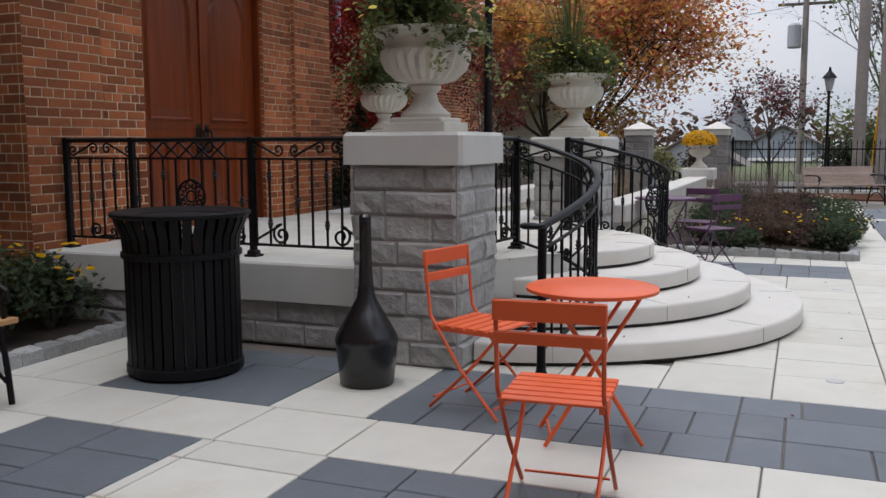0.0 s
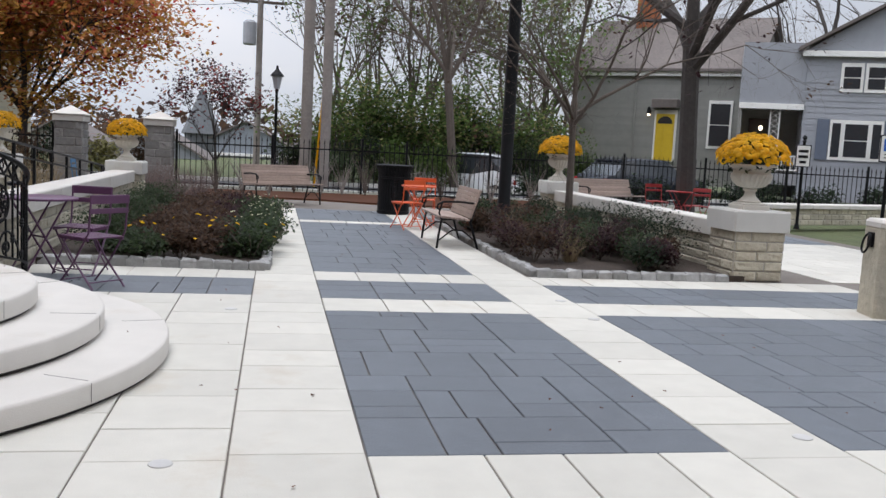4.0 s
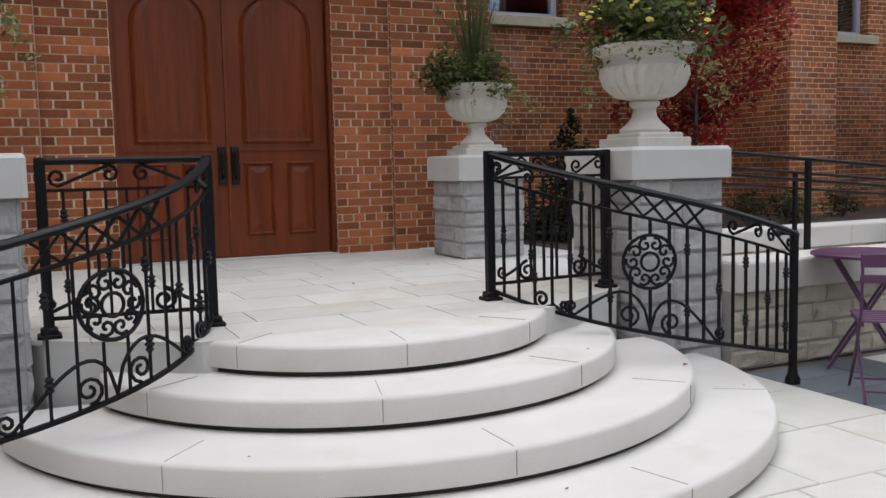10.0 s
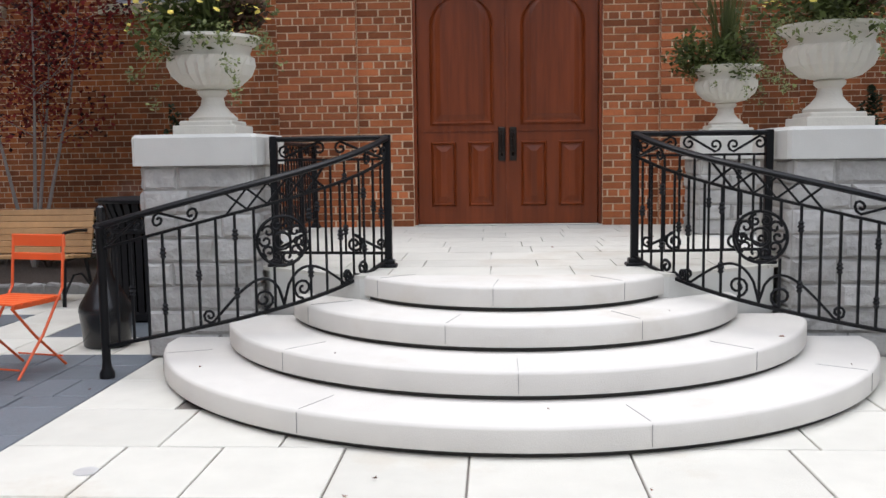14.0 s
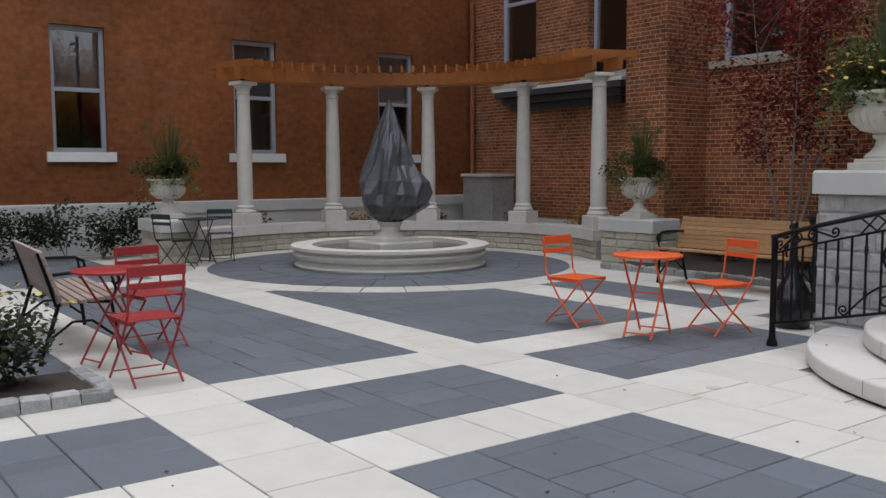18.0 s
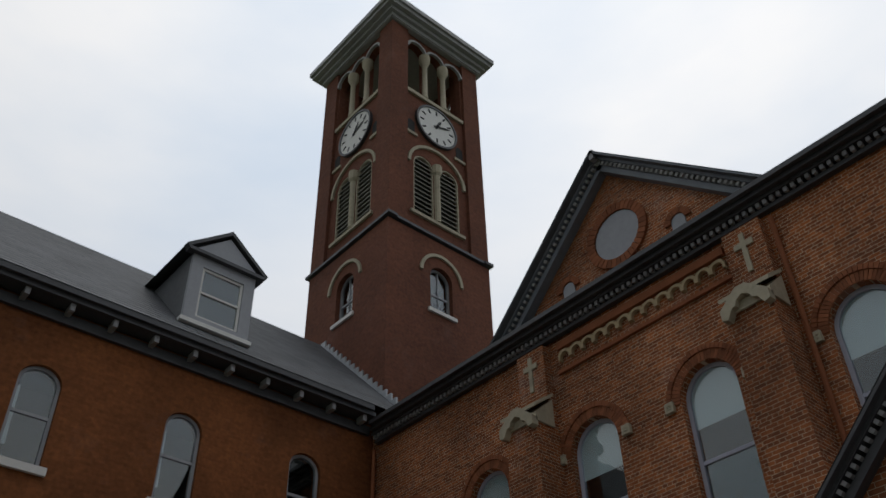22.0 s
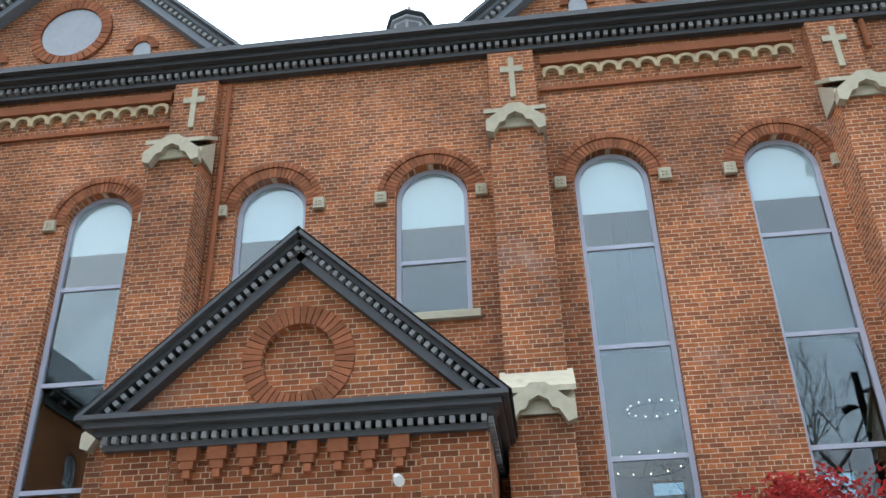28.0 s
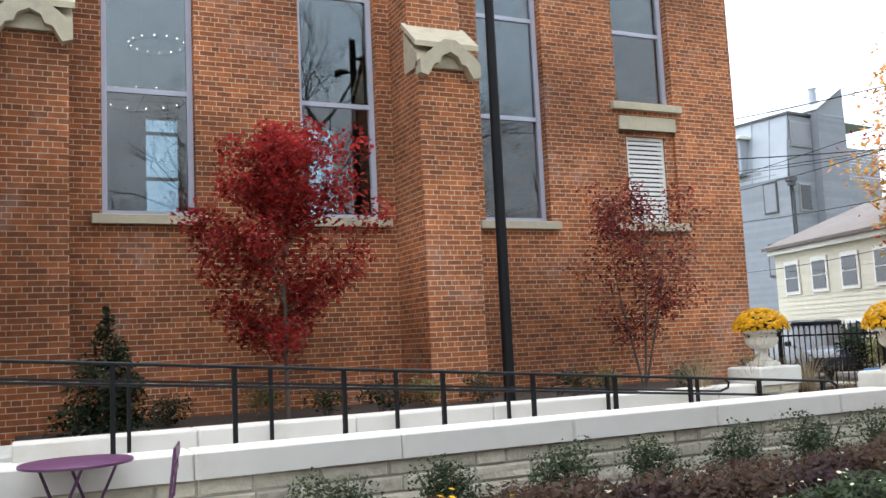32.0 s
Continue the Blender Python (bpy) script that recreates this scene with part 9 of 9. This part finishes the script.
def car(x, y, rz, paint, label, tall=0.0, z=-.1):
    c = thing("car", x, y, z, rz, label, "car", "parked cars")
    sec = ((-2.2, .45, .78, .72), (-2.1, .3, .92, .82), (-1.35, .26, .98 + tall * .6, .88), (-.6, .24, .96, .9), (.6, .24, .95, .9), (1.3, .25, .92, .88), (1.95, .3, .80, .82), (2.15, .42, .66, .7))
    part("body", G().rings([[(u, -w, z0), (u, w, z0), (u, w * 1.02, (z0 + z1) / 2), (u, w * .94, z1), (u, -w * .94, z1), (u, -w * 1.02, (z0 + z1) / 2)] for u, z0, z1, w in sec]), paint, c, smooth=True)
    top = 1.42 + tall
    part("cabin", G().rings([[(u, -w, .9), (u, w, .9), (u2, w * .84, t), (u2, -w * .84, t)] for u, u2, w, t in ((-1.95 + tall * .3, -1.5, .80, top - .08), (-1.1, -1.0, .84, top), (.1, .0, .84, top), (1.15, .35, .80, top - .06))]), M["dark_glass"], c)
    part("car_roof", G().rings([[(u, -w, t), (u, w, t), (u, w * .96, t + .05), (u, -w * .96, t + .05)] for u, w, t in ((-1.55, .68, top - .07), (-1.0, .71, top), (.0, .71, top), (.4, .67, top - .05))]), paint, c)
    for s in (-1, 1):
        for u in (-1.38, 1.38):
            w = part("wheel", G().rings([[(u + r * math.cos(a), s * yy, .33 + r * math.sin(a)) for a in [2 * math.pi * i / 18 for i in range(18)]] for r, yy in ((.22, .68), (.33, .70), (.33, .88), (.24, .90))]), M["tyre"], c)
            part("rim", G().rings([[(u + r * math.cos(a), s * yy, .33 + r * math.sin(a)) for a in [2 * math.pi * i / 12 for i in range(12)]] for r, yy in ((.21, .895), (.08, .915))]), M["rim"], w)
        part("tail_light", G().box(-2.2, -2.12, s * .72 - .1, s * .72 + .1, .66, .82, .01), M["tail"], c, "red tail light")
        part("headlight", G().box(2.0, 2.1, s * .62 - .14, s * .62 + .14, .58, .70, .01), M["frame_grey"], c, "clear headlight")
        part("mirror", G().box(.75, .92, s * .92 - .08, s * .92 + .08, .95, 1.08, .02), paint, c)
    part("bumper", G().box(-2.26, -2.12, -.7, .7, .36, .5, .03).box(2.08, 2.2, -.66, .66, .34, .46, .03), M["iron_soft"], c)
    return c


car(27.2, -12.9, 60, M["car_white"], "white parked car across the street", .25, -.45)
car(21.6, -17.6, -70, M["car_dark"], "dark parked car beyond the iron fence")
car(40.5, -6.6, 95, M["car_white"], "white parked car down the street", 0, -1.0)
car(22.3, 8.0, -120, M["car_dark"], "dark blue parked car beside the brick hall", .15)
# signs by the parking place
M["sign_blue"] = mat("blue sign paint", (.02, .10, .42), .45, spread=.05)


def sign_post(x, y, z, rz, h, w, b0, b1, label):
    sg = thing("sign_post", x, y, z, rz, label, "sign", "parking signs")
    part("post", G().lathe([(.07, 0), (.05, .08), (.035, .14), (.032, h - .16), (.05, h - .14), (.03, h - .10), (.055, h - .05), (.02, h)], 10), M["iron"], sg, smooth=True)
    bd = part("board", G().box(-w / 2 - .02, w / 2 + .02, -.06, -.035, b0 - .02, b1 + .02, .004), M["iron"], sg, "black sign frame")
    part("sign_face", G().box(-w / 2, w / 2, -.068, -.06, b0, b1, .002), M["white_paint"], bd, "white sign face")
    return sg, bd


sg, bd = sign_post(12.6, -17.45, 0, -123, 2.08, .27, 1.40, 1.85, "white parking sign with dark lettering on a black post")
for i in range(3):
    part("text_bar", G().box(-.10 + .03 * (i == 2), .10 - .03 * (i == 2), -.072, -.068, 1.70 - i * .12, 1.76 - i * .12), M["iron"], bd)
sg, bd = sign_post(9.3, -17.1, 0, -123, 2.2, .29, 1.57, 2.03, "white and blue accessible parking sign on a black post")
part("blue_field", G().box(-.10, .10, -.072, -.068, 1.75, 1.98), M["sign_blue"], bd, "blue square with a white wheelchair mark")
part("wheelchair_mark", G().tube([(.05 * math.cos(k * .5) - .005, -.075, 1.83 + .05 * math.sin(k * .5)) for k in range(-5, 8)], .007, 5).tube([(-.02, -.075, 1.94), (-.02, -.075, 1.86), (.03, -.075, 1.86), (.055, -.075, 1.79)], .008, 5), M["white_paint"], bd)
for i in range(2):
    part("text_bar", G().box(-.08, .08, -.072, -.068, 1.68 - i * .06, 1.70 - i * .06), M["iron"], bd)
rw = setting("wall_parking", G().box(-.18, .18, -6.5, .8, 0, .40), M["pale_joint"], "low curved rubble wall with a pale coping beyond the parking place")
rw.matrix_world = pose(13.8, -17.9, 0, 0, 0, 22)
rock_blocks(rw, -.18, .18, -6.5, .8, 0, .40, .13, M["rock_tan"], 77, "xX", (.18, .34))
for i in range(5):
    part("coping", G().box(-.25, .25, -6.5 + i * 1.46 + .004, -6.5 + (i + 1) * 1.46 - .004, .40, .50, .02), M["step_stone"], rw)
# stone post with iron rings
sp_ = thing("stone_post", 1.96, -11.77, 0, -14, "rough square limestone post with black iron ring handles", "stone post")
part("shaft", G().box(-.2, .2, -.2, .2, 0, .86, .02), M["rock_tan"], sp_)
part("cap", G().box(-.205, .205, -.205, .205, .855, .93, .03), M["step_stone"], sp_, "paler worn top")
for q in range(4):
    ca, sa = (1, 0, -1, 0)[q], (0, 1, 0, -1)[q]
    W_ = lambda u, d, z: (ca * u - sa * d, sa * u + ca * d, z)
    pl = part("ring_plate", G().add([W_(u, d, z) for d in (-.2, -.225) for u, z in ((-.05, .66), (.05, .66), (.05, .80), (-.05, .80))], ((3, 2, 1, 0), (4, 5, 6, 7), (0, 1, 5, 4), (1, 2, 6, 5), (2, 3, 7, 6), (3, 0, 4, 7))), M["iron"], sp_)
    part("ring", G().tube([W_(.075 * math.sin(k * math.pi / 10), -.235 - .02 * (1 - math.cos(k * math.pi / 10)), .695 + .09 * math.cos(k * math.pi / 10)) for k in range(21)], .011, 6), M["iron"], pl, "black iron ring")
